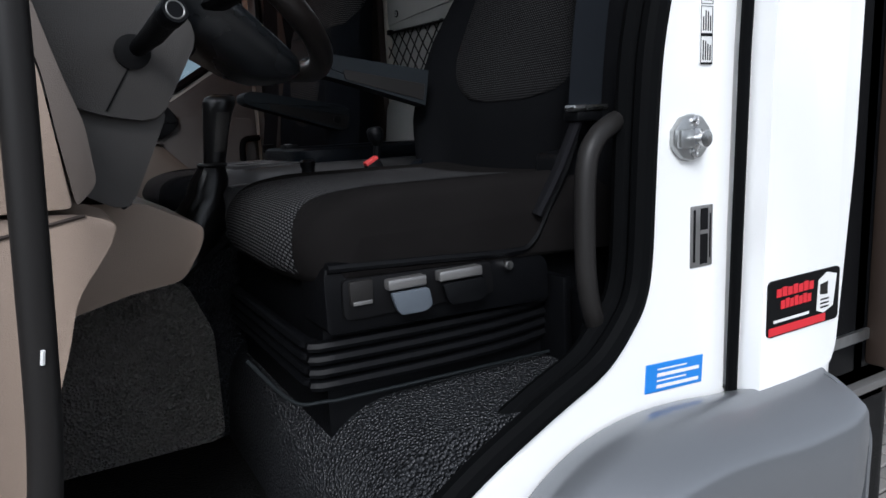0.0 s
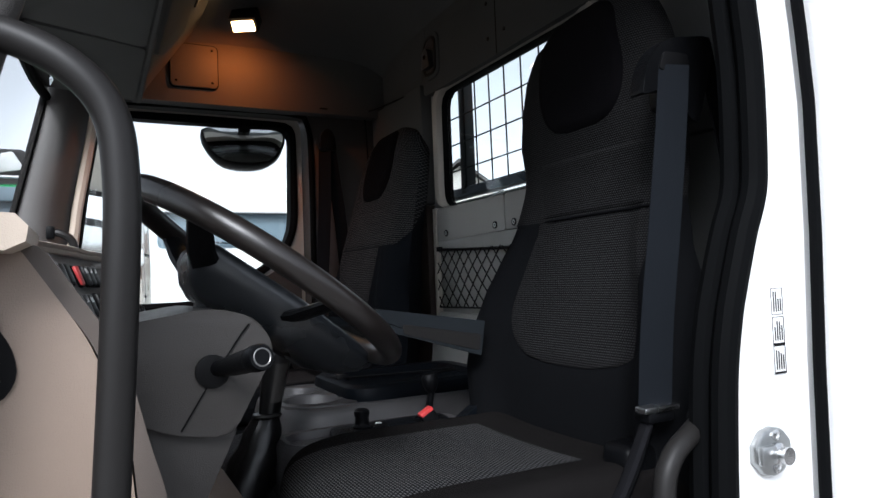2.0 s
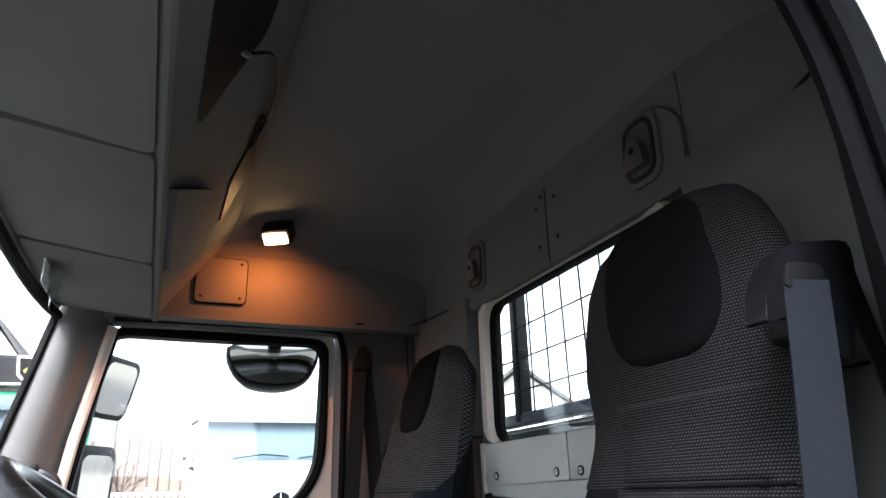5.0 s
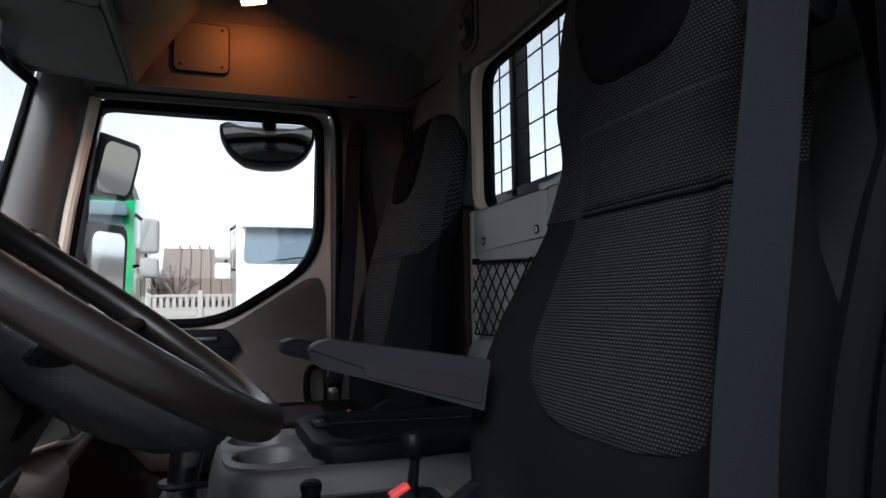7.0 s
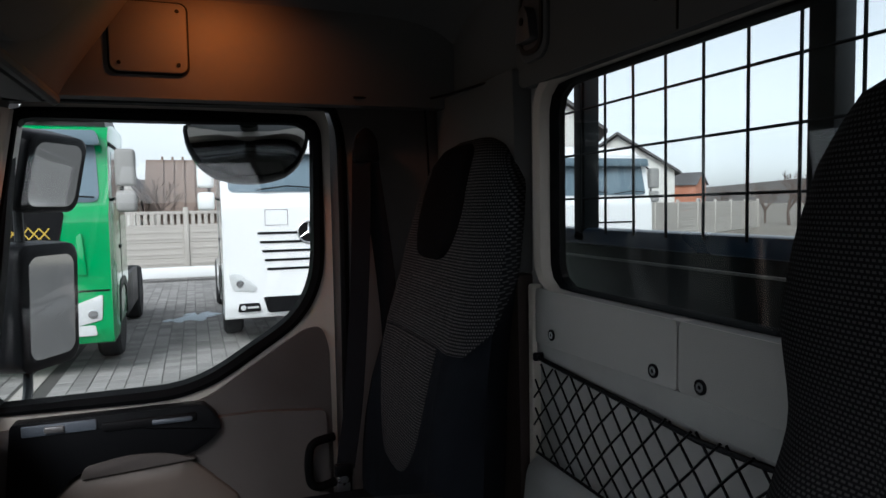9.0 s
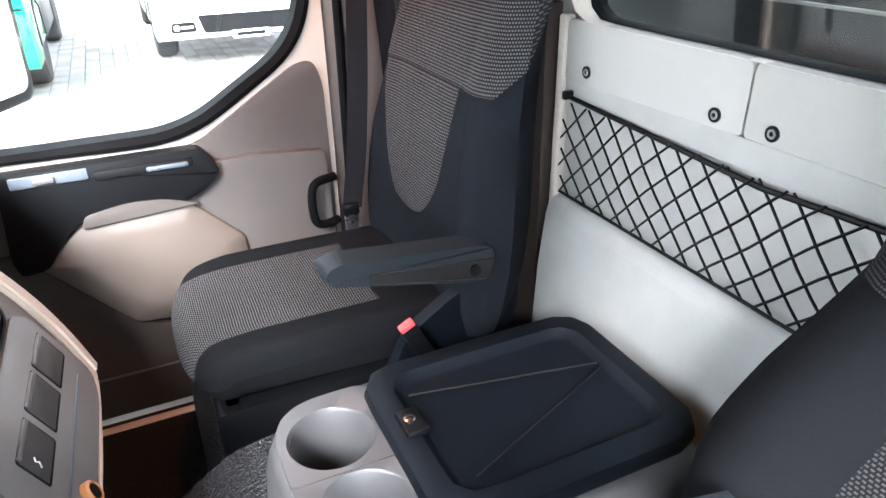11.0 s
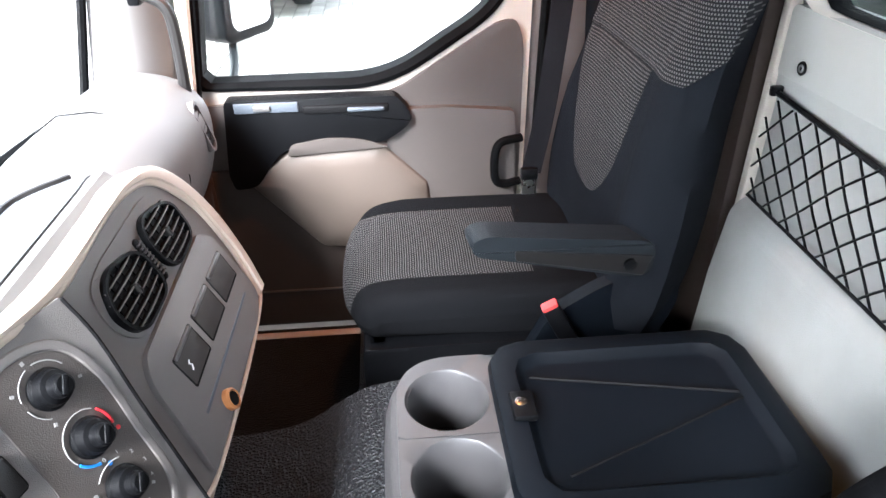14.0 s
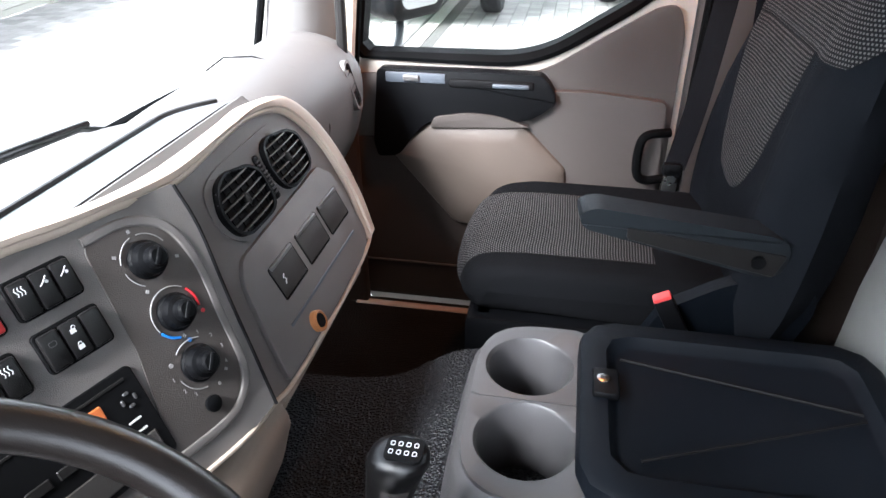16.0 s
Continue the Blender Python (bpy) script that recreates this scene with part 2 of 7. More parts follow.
def prism(pts, axis, a, b, r=0.0, seg=2, m=None):
    """A plate: a 2D outline drawn out along an axis from a to b, its edges rounded."""
    bm = bmesh.new()
    lo = [bm.verts.new(AX[axis](a, *p)) for p in pts]
    hi = [bm.verts.new(AX[axis](b, *p)) for p in pts]
    bm.faces.new(lo[::-1])
    bm.faces.new(hi)
    for i in range(len(pts)):
        j = (i + 1) % len(pts)
        bm.faces.new((lo[i], lo[j], hi[j], hi[i]))
    if r > 0:
        bmesh.ops.bevel(bm, geom=bm.edges[:], offset=r, segments=seg, profile=0.5, affect="EDGES", clamp_overlap=True)
    if m:
        bm.transform(m)
    return bm


def ringplate(outer, inner, axis, a, b, m=None):
    """A plate with a hole; outer and inner outlines have the same count of points."""
    bm = bmesh.new()
    n = len(outer)
    vs = [[bm.verts.new(AX[axis](w, *p)) for p in pts] for w, pts in ((a, outer), (b, outer), (b, inner), (a, inner))]
    for k in range(4):
        p, q = vs[k], vs[(k + 1) % 4]
        for i in range(n):
            j = (i + 1) % n
            bm.faces.new((p[i], p[j], q[j], q[i]))
    if m:
        bm.transform(m)
    return bm


def rr(cx, cy, w, h, r, n=5):
    """Rounded rectangle outline, 4n points, counter-clockwise from the right-hand lower corner."""
    pts = []
    for sx, sy, a0 in ((1, -1, -90), (1, 1, 0), (-1, 1, 90), (-1, -1, 180)):
        for i in range(n):
            a = radians(a0 + 90 * i / (n - 1))
            pts.append((cx + sx * (w / 2 - r) + r * math.cos(a), cy + sy * (h / 2 - r) + r * math.sin(a)))
    return pts


def resample(pts, n):
    """n points at even steps round a closed outline, from its first point."""
    p = np.array(list(pts) + [pts[0]], float)
    d = np.r_[0, np.cumsum(np.hypot(*np.diff(p, axis=0).T))]
    s = np.linspace(0, d[-1], n, endpoint=False)
    return list(zip(np.interp(s, d, p[:, 0]), np.interp(s, d, p[:, 1])))


def rounded(pts, radii, n=5):
    """A polygon with its corners rounded."""
    out, c = [], len(pts)
    for i, p in enumerate(pts):
        p, a, b = Vector(p), Vector(pts[i - 1]), Vector(pts[(i + 1) % c])
        r = radii[i] if isinstance(radii, (list, tuple)) else radii
        if r <= 0:
            out.append(tuple(p))
            continue
        q, s = p + (a - p).normalized() * r, p + (b - p).normalized() * r
        for k in range(n):
            t = k / (n - 1)
            out.append(tuple((1 - t) ** 2 * q + 2 * t * (1 - t) * p + t * t * s))
    return out


def smooth_path(pts, n=6):
    p = [Vector(q) for q in pts]
    p = [2 * p[0] - p[1]] + p + [2 * p[-1] - p[-2]]
    out = []
    for i in range(1, len(p) - 2):
        for k in range(n):
            t = k / n
            a, b, c, d = p[i - 1], p[i], p[i + 1], p[i + 2]
            out.append(0.5 * (2 * b + (c - a) * t + (2 * a - 5 * b + 4 * c - d) * t * t + (3 * b - a - 3 * c + d) * t ** 3))
    return out + [p[-2]]


def tube(pts, r, n=10, closed=False, bm=None, flat=1.0, up=None):
    """A round (or flattened) bar along a line of points, its ends closed."""
    bm = bm or bmesh.new()
    p = [Vector(q) for q in pts]
    rings, side = [], None
    for i, q in enumerate(p):
        a = p[i - 1] if i or closed else q
        b = p[(i + 1) % len(p)] if i < len(p) - 1 or closed else q
        t = (b - a).normalized()
        if side is None:
            side = t.cross(Vector(up) if up else (Vector((0, 0, 1)) if abs(t.z) < 0.9 else Vector((1, 0, 0)))).normalized()
        side = (side - t * side.dot(t)).normalized()
        over = t.cross(side)
        rad = r[i] if isinstance(r, (list, tuple)) else r
        rings.append([bm.verts.new(q + side * (rad * math.cos(2 * math.pi * k / n)) + over * (rad * flat * math.sin(2 * math.pi * k / n))) for k in range(n)])
    for i in range(len(rings) - (0 if closed else 1)):
        a, b = rings[i], rings[(i + 1) % len(rings)]
        for k in range(n):
            bm.faces.new((a[k], a[(k + 1) % n], b[(k + 1) % n], b[k]))
    if not closed:
        bm.faces.new(rings[0][::-1])
        bm.faces.new(rings[-1])
    return bm


def loft(rings, cap=True, closed=True, bm=None):
    bm = bm or bmesh.new()
    vs = [[bm.verts.new(q) for q in ring] for ring in rings]
    n = len(vs[0])
    for a, b in zip(vs, vs[1:]):
        for k in range(n if closed else n - 1):
            bm.faces.new((a[k], a[(k + 1) % n], b[(k + 1) % n], b[k]))
    if cap:
        bm.faces.new(vs[0][::-1])
        bm.faces.new(vs[-1])
    return bm


def lathe(profile, n=24, m=None, bm=None):
    """A turned shape: rows of radius and height round the z axis."""
    rings = [[(max(r, 1e-4) * math.cos(2 * math.pi * k / n), max(r, 1e-4) * math.sin(2 * math.pi * k / n), h) for k in range(n)] for r, h in profile]
    bm = loft(rings, bm=bm)
    if m:
        bm.transform(m)
    return bm


def sheet(fn, nu, nv, thick=0.0):
    """A curved sheet from fn(u, v), u and v from 0 to 1, with thickness."""
    bm = bmesh.new()
    g = [[bm.verts.new(fn(i / nu, j / nv)) for j in range(nv + 1)] for i in range(nu + 1)]
    for i in range(nu):
        for j in range(nv):
            bm.faces.new((g[i][j], g[i + 1][j], g[i + 1][j + 1], g[i][j + 1]))
    if thick:
        bmesh.ops.recalc_face_normals(bm, faces=bm.faces)
        bmesh.ops.solidify(bm, geom=bm.faces[:], thickness=thick)
    return bm


def strap(pts, width, across, thick=0.0022):
    """A flat webbing strap along points; across is its width's direction."""
    p, w = smooth_path(pts, 5), Vector(across).normalized() * width / 2
    rings = []
    for i, q in enumerate(p):
        t = (p[min(i + 1, len(p) - 1)] - p[max(i - 1, 0)]).normalized()
        nrm = t.cross(w).normalized() * thick / 2
        rings.append([q - w - nrm, q + w - nrm, q + w + nrm, q - w + nrm])
    return loft(rings)


def lettering(word, size, m, material, parent):
    """Flat printed characters, centred on m."""
    c = bpy.data.curves.new("print", "FONT")
    c.body, c.size, c.align_x, c.align_y, c.extrude = word, size, "CENTER", "CENTER", 0.0002
    ob = bpy.data.objects.new("print", c)
    me = bpy.data.meshes.new_from_object(ob)
    bpy.data.objects.remove(ob)
    bm = bmesh.new()
    bm.from_mesh(me)
    bpy.data.meshes.remove(me)
    bm.transform(m)
    return part("print", bm, material, parent, smooth=False)


def screw(at, axis, parent, r=0.007):
    m = Matrix.Translation(at) @ Vector(axis).to_track_quat("Z", "Y").to_matrix().to_4x4()
    s = part("screw", lathe([(0, -0.004), (r, -0.004), (r, 0.0015), (r * 0.85, 0.003), (r * 0.5, 0.003), (r * 0.45, 0.001), (0, 0.001)], 12, m), STEEL, parent, "dull steel screw")
    part("washer", lathe([(r * 1.25, -0.004), (r * 1.5, -0.004), (r * 1.5, 0.002), (r * 1.25, 0.002)], 14, m), BLACKPL, s)
    return s


def moved(group_, x, y, z):
    """Sets a built thing's parts over by a distance."""
    for ob_ in group_.children_recursive:
        ob_.data.transform(Matrix.Translation((x, y, z)))


MID = 1.62          # the cab's middle, across
def mirror_y(y):
    return 2 * MID - y

# ---------------------------------------------------------------- the cab's shell
# x runs to the cab's rear, y to the passenger's side, z up from the yard.

# floor with two footwells and the engine tunnel between them
floor = tagged(part("floor", rbox(-0.75, 0.90, 0.80, 2.60, 0.86, 0.90, 0.004), FLOORM), "black grained rubber cab floor", "floor", kind="structure")
tun = [(-0.55, 0.9), (-0.55, 1.16), (-0.03, 1.19), (0.06, 1.21), (0.12, 1.27), (0.20, 1.30), (0.86, 1.30), (0.86, 0.9)]
tunnel = tagged(part("engine_tunnel", prism(rounded(tun, [0, .05, .04, .06, .06, .06, .02, 0]), "y", 1.34, 1.92, 0.025, 3), TUNNEL), "charcoal grained vinyl engine tunnel cover", "engine cover", kind="structure")

# tunnel vinyl again, much paler: daylight from the open door is in its colour
LINING = mat("daylit_footwell_vinyl", (0.18, 0.168, 0.155), 0.5, grain=1.0, gscale=190, vary=0.3, spec=0.3, deep=0.007)
tagged(part("footwell_lining", prism(rounded([(-0.50, 0.905), (-0.50, 1.24), (-0.05, 1.235), (0.06, 1.22), (0.10, 1.12), (0.10, 0.905)], 0.02), "y", 1.322, 1.345, 0.006), LINING), "grained vinyl tunnel side, paled for daylight in the driver's footwell", "lining", kind="structure")

tagged(part("kick_panel", rbox(-0.62, -0.225, 2.566, 2.60, 0.87, 1.42, 0.006), DOORBROWN), "dark brown kick panel beside the passenger footwell", "panel", kind="structure")

# vinyl-covered wheel box under the driver's seat, stepping down to the door
wb = rounded([(0.11, 0.9), (0.125, 1.06), (0.20, 1.118), (0.90, 1.122), (0.90, 0.9)], [0, .05, .05, 0, 0])
box_d = tagged(part("wheel_box", prism(wb, "y", 0.69, 1.36, 0.03, 3), TUNNEL), "black grained vinyl wheel box under the driver seat", "wheel box", kind="structure")
box_p = tagged(part("wheel_box", prism(wb, "y", 1.90, 2.58, 0.03, 3), TUNNEL), "black vinyl wheel box under the passenger seat", "wheel box", kind="structure")

# rear wall with the window's opening
RW = 0.866


def radial(outline, c, n=96):
    """An outline met by n rays from c, so that two of them can be joined."""
    p, out = [Vector(q) for q in outline], []
    for k in range(n):
        a = 2 * math.pi * (k + 0.5) / n
        d = Vector((math.cos(a), math.sin(a)))
        best = None
        for i in range(len(p)):
            s, e = p[i] - Vector(c), p[(i + 1) % len(p)] - Vector(c)
            den = d.x * (e.y - s.y) - d.y * (e.x - s.x)
            if abs(den) < 1e-9:
                continue
            t = (s.x * (e.y - s.y) - s.y * (e.x - s.x)) / den
            w = (s.x * d.y - s.y * d.x) / den
            if t > 0 and -1e-6 <= w <= 1 + 1e-6 and (best is None or t > best):
                best = t
        out.append(tuple(Vector(c) + d * best))
    return out


RC = (MID, 2.095)
wall_rear = tagged(part("wall_rear", ringplate(radial(rr(MID, 1.75, 1.96, 1.72, 0.04), RC), radial(rr(MID, 2.095, 0.79, 0.39, 0.05), RC), "x", RW + 0.005, RW + 0.034), WALLF), "pale grey felt-lined cab rear wall", "wall", kind="structure")
frame_r = thing("window_1", (RW, MID, 1.9), "fixed rear cab window in a cream plastic frame", "window", kind="structure")


def frame_ring(outer, inner, steps, parent, name, material, label=""):
    """A moulded frame round an opening: steps of (share from outer to inner, x)."""
    rings = [[(x, *((1 - s) * Vector(o) + s * Vector(i))) for o, i in zip(outer, inner)] for s, x in steps]
    return part(name, loft(rings, cap=False), material, parent, label)


ro, ri = radial(rr(MID, 2.104, 0.840, 0.400, 0.06), RC), radial(rr(MID, 2.096, 0.775, 0.382, 0.05), RC)
frame_ring(ro, ri, [(0, RW + 0.004), (0.05, RW - 0.012), (0.3, RW - 0.019), (0.75, RW - 0.012), (0.95, RW + 0.002), (1.0, RW + 0.010), (1.0, RW + 0.018)], frame_r, "window_frame", FRAMEP)
frame_ring(ri, radial(rr(MID, 2.096, 0.767, 0.373, 0.047), RC), [(0, RW + 0.010), (0.3, RW + 0.004), (1, RW + 0.010), (1, RW + 0.036)], frame_r, "rubber_seal", RUBBER)
pane = part("pane", prism(rr(MID, 2.096, 0.772, 0.378, 0.05), "x", RW + 0.014, RW + 0.019), TINTED, frame_r, smooth=False)
pane.visible_shadow = False

# wall panels under the window: two screwed covers, a felt band, the net pocket, the lower felt wall
for k, (ya, yb) in enumerate(((1.6255, 2.030), (1.16, 1.6215))):
    p = tagged(part("wall_panel", prism(rounded([(ya, 1.806), (yb, 1.798 if k == 0 else 1.806), (yb, 1.905), (ya, 1.905)], [.006, .006, .012, .012]), "x", RW - 0.016, RW + 0.004, 0.004, 2), WALLP), "pale grey plastic wall cover under the rear window", "wall panel", group="rear wall covers", kind="structure")
    for sy in ((1.967, 1.674) if k == 0 else (1.578, 1.235)):
        screw((RW - 0.0165, sy, 1.823), (-1, 0, 0), p)
tagged(part("trim", rbox(RW - 0.012, RW + 0.004, 1.16, 2.035, 1.762, 1.8045, 0.004), WALLF), "pale grey felt band on the rear wall", "trim", kind="structure")
pocket_back = tagged(part("trim", rbox(RW - 0.004, RW + 0.004, 1.16, 2.035, 1.565, 1.762, 0.003), WALLP), "pale grey recessed back of the net pocket", "trim", kind="structure")
low = rounded([(RW - 0.012, 1.572), (RW - 0.035, 1.556), (RW - 0.05, 1.42), (RW - 0.06, 1.2), (RW - 0.06, 0.9), (RW + 0.004, 0.9), (RW + 0.004, 1.572)], [.008, .02, 0, 0, 0, 0, 0])
tagged(part("trim", prism(low, "y", 1.16, 2.035, 0.004), WALLF), "pale grey felt lower rear wall panel", "trim", kind="structure")
for ya, yb in ((2.035, 2.055), (1.135, 1.16)):
    tagged(part("trim", rbox(RW - 0.02, RW + 0.004, ya, yb, 1.2, 1.91, 0.005), FRAMEP), "cream edge strip on the rear wall", "trim", kind="structure")

# the elastic net: crossed cords in a taut frame
net = thing("storage_net", (RW - 0.02, MID, 1.65), "black elastic storage net stretched over the rear wall pocket", "net")
NZ0, NZ1, NY0, NY1 = 1.588, 1.772, 1.20, 2.012
part("hem", tube([(RW - 0.020, NY0, NZ1), (RW - 0.024, MID - 0.05, NZ1 - 0.018), (RW - 0.020, NY1, NZ1)], 0.0045, 8), BLACKPL, net, "thick black hem cord")
part("hem", tube([(RW - 0.026, NY0, NZ0), (RW - 0.03, MID, NZ0 + 0.004), (RW - 0.024, NY1, NZ0)], 0.003, 8), BLACKPL, net)
random.seed(5)
stp = 0.052
for d in (1, -1):
    k = -8
    while k * stp < (NY1 - NY0) + 0.2:
        y_ = NY0 + k * stp
        a, b = [y_, NZ0], [y_ + (NZ1 - NZ0) * 0.92, NZ1 - 0.008]
        if d < 0:
            a[0], b[0] = NY1 + NY0 - a[0], NY1 + NY0 - b[0]
        pa, pb = Vector(a), Vector(b)
        lo_, hi_ = 0.0, 1.0
        dy = pb.x - pa.x
        t1, t2 = sorted(((NY0 - pa.x) / dy, (NY1 - pa.x) / dy))
        lo_, hi_ = max(lo_, t1), min(hi_, t2)
        if hi_ - lo_ > 0.08:
            pts = []
            for i in range(7):
                t = lo_ + (hi_ - lo_) * i / 6
                q = pa + (pb - pa) * t
                pts.append((RW - 0.025 - 0.004 * math.sin(math.pi * t) + 0.0012 * d, q.x + 0.0015 * math.sin(9 * t + k), q.y + 0.001 * math.sin(7 * t + 2 * k)))
            part("cord", tube(pts, 0.0021, 5), BLACKPL, net)
        k += 1
for y_ in (NY0, NY1):
    part("hook", rbox(RW - 0.03, RW - 0.004, y_ - 0.006, y_ + 0.006, NZ1 - 0.006, NZ1 + 0.01, 0.003), BLACKPL, net)

# headliner: a shallow dome over the cab
HX0, HX1, HY0, HY1, HZ = -0.02, 0.905, 0.76, 2.53, 2.325


def dome(u, v):
    a, b = 2 * u - 1, 2 * v - 1
    h = (max(0, 1 - abs(a) ** 5) * max(0, 1 - abs(b) ** 5)) ** 0.42
    return (HX0 + (HX1 - HX0) * (0.5 + 0.5 * a) , HY0 + (HY1 - HY0) * (0.5 + 0.5 * b), HZ + 0.30 * h)


def ease(u):
    return 0.5 - 0.5 * math.cos(math.pi * u)


ceiling = tagged(part("ceiling", sheet(lambda u, v: dome(ease(u), ease(v)), 36, 40), HEADL, angle=60), "dark grey felt headliner", "ceiling", kind="structure")
roof = tagged(part("roof", rbox(-0.36, 0.95, 0.64, 2.60, 2.66, 2.70, 0.015, 3), WHITE), "white painted cab roof", "roof", kind="structure")
for nm, b in (("wall_back_skin", (0.94, 0.96, 0.66, 2.58, 0.95, 1.895)),):
    tagged(part(nm, rbox(*b, 0.004), WHITE), "white painted cab back panel", "wall", kind="structure")

for ya, yb in ((0.70, 1.155), (1.155, 2.085), (2.085, 2.54)):
    tagged(part("trim", rbox(RW - 0.010, RW + 0.0045, ya, yb - 0.002, 2.306, 2.63, 0.003), HEADL), "grey felt lining at the head of the rear wall", "trim", kind="structure")

# moulded strip over the rear window with coat hooks
up = prism(rounded([(1.15, 2.289), (2.09, 2.289), (2.09, 2.43), (2.02, 2.490), (1.22, 2.490), (1.15, 2.43)], [.03] * 6), "x", RW - 0.022, RW + 0.002, 0.008, 2)
upper = thing("overhead_panel", (RW, MID, 2.3), "grey felt panel with coat hooks over the rear window", "wall panel", kind="structure")
part("backing", up, HEADL, upper)
part("joint", rbox(RW - 0.0235, RW - 0.02, MID - 0.002, MID + 0.002, 2.292, 2.485, 0.0005), BLACKPL, upper)
for y_, z_ in ((MID - 0.042, 2.346), (MID + 0.042, 2.346), (MID - 0.040, 2.448), (MID + 0.045, 2.448), (MID + 0.018, 2.470)):
    part("plug", lathe([(0, 0), (0.006, 0), (0.006, 0.002), (0, 0.003)], 10, Matrix.Translation((RW - 0.022, y_, z_)) @ pose(0, 0, 0, 0, -90, 0)), BLACKPL, upper)
for y_ in (1.255, 2.010):
    zc = 2.405
    bz = part("hook_plate", prism(rr(y_, zc, 0.108, 0.150, 0.034), "x", RW - 0.03, RW - 0.02, 0.004, 2), HEADL, upper, "grey recessed hook plate")
    part("recess_rim", ringplate(rr(y_, zc, 0.088, 0.126, 0.03), rr(y_, zc, 0.072, 0.108, 0.024), "x", RW - 0.034, RW - 0.028), MUDGREY, bz)
    part("recess", prism(rr(y_, zc, 0.072, 0.108, 0.024), "x", RW - 0.0315, RW - 0.028), GREYPOD, bz)
    part("hook", prism(rounded([(y_ - 0.030, zc - 0.042), (y_ + 0.030, zc - 0.042), (y_ + 0.020, zc + 0.004), (y_ + 0.008, zc + 0.022), (y_ - 0.008, zc + 0.022), (y_ - 0.020, zc + 0.004)], 0.008, 4), "x", RW - 0.050, RW - 0.030, 0.006, 2), GREYPOD, bz, "grey moulded coat hook")
    part("hook_eye", lathe([(0, 0), (0.007, 0), (0.007, 0.002), (0, 0.002)], 12, Matrix.Translation((RW - 0.0505, y_, zc - 0.006)) @ pose(0, 0, 0, 0, -90, 0)), MARKK, bz)

# corner pillars and side walls behind the doors
for s in (0, 1):
    f = (lambda y: y) if s else mirror_y
    ya, yb = sorted((f(2.50), f(2.60)))
    pil = rounded([(0.580 if s else 0.70, 0.9), (0.580 if s else 0.70, 2.32), (0.73, 2.36), (0.95, 2.36), (0.95, 0.9)], [.01, .01, .01, 0, 0])
    # the driver's pillar is black because no light reaches it behind the seat
    tagged(part("pillar", prism(pil, "y", ya + 0.04 if s else ya + 0.085, yb + (0.14 if s else 0.04), 0.012, 2), DOORGREY if s else BLACKPL), "grey lined rear cab pillar" if s else "rear cab pillar, blackened for the shade behind the driver's seat", "pillar", kind="structure")
    ya, yb = sorted((f(2.08), f(2.52)))
    # the passenger side's lower piece takes dark brown for the shadow beside the seat
    tagged(part("trim", prism([(0.845, 0.9), (0.88, 0.9), (0.88, 1.925), (0.837, 1.925)], "y", ya, yb, 0.004), DOORBROWN if s else HEADL), "lower corner lining, darkened for the shade beside the passenger seat" if s else "grey felt corner lining", "trim", kind="structure")
    tagged(part("trim", prism([(0.837, 1.929), (0.88, 1.929), (0.88, 2.33), (0.83, 2.33)], "y", ya, yb, 0.004), HEADL), "grey felt corner lining", "trim", kind="structure")
    # roof side rail over the door
    ya, yb = sorted((f(2.455), f(2.60)))
    tagged(part("trim", prism(rounded([(-0.16, 2.312), (0.90, 2.312), (0.90, 2.68), (-0.16, 2.68)], 0.01), "y", *sorted((f(2.54 if s else 2.50), f(2.66 if s else 2.60))), 0.008), HEADL), "grey felt lining over the door", "trim", kind="structure")
    if s:
        tagged(part("rubber_seal", tube(smooth_path([(-0.13, f(2.55), 2.314), (0.2, f(2.552), 2.318), (0.512, f(2.55), 2.318), (0.577, f(2.545), 2.278), (0.587, f(2.54), 2.1), (0.584, f(2.54), 1.6), (0.577, f(2.54), 1.2)]), 0.011, 8), RUBBER), "black rubber door seal", "seal", kind="structure")

for pts in ([(0.855, 1.15, 2.325), (0.852, 0.95, 2.335), (0.80, 0.80, 2.34)], [(0.600, 2.45, 2.322), (0.74, 2.48, 2.328), (0.80, 2.44, 2.328), (0.845, 2.10, 2.322)], [(0.792, 2.50, 2.33), (0.80, 2.495, 2.1), (0.80, 2.49, 1.6)]):
    tagged(part("lining_joint", tube(smooth_path(pts), 0.003, 6), MARKK), "dark joint between headliner and wall lining", "trim", kind="structure")

# side lining above the passenger door with a small access hatch
side_up = tagged(part("wall_side_upper", prism(rounded([(-0.03, 2.305), (0.86, 2.305), (0.86, 2.60), (-0.03, 2.60)], 0.01), "y", 2.455, 2.51, 0.006), HEADL), "grey felt side lining above the passenger door", "wall", kind="structure")
hatch = thing("access_hatch", (0.155, 2.40, 2.33), "small screwed plastic hatch cover above the passenger door", "hatch")
part("cover", prism(rr(0.163, 2.430, 0.152, 0.146, 0.016), "y", 2.443, 2.453, 0.004), HEADL, hatch)
part("gap", prism(rr(0.163, 2.430, 0.160, 0.154, 0.018), "y", 2.4515, 2.4565), MARKK, hatch)
for dx in (-0.058, 0.058):
    for dz in (-0.056, 0.056):
        part("screw", lathe([(0, 0), (0.0045, 0), (0.0045, 0.002), (0, 0.002)], 10, Matrix.Translation((0.163 + dx, 2.443, 2.430 + dz)) @ pose(0, 0, 0, 90, 0, 0)), BLACKPL, hatch)

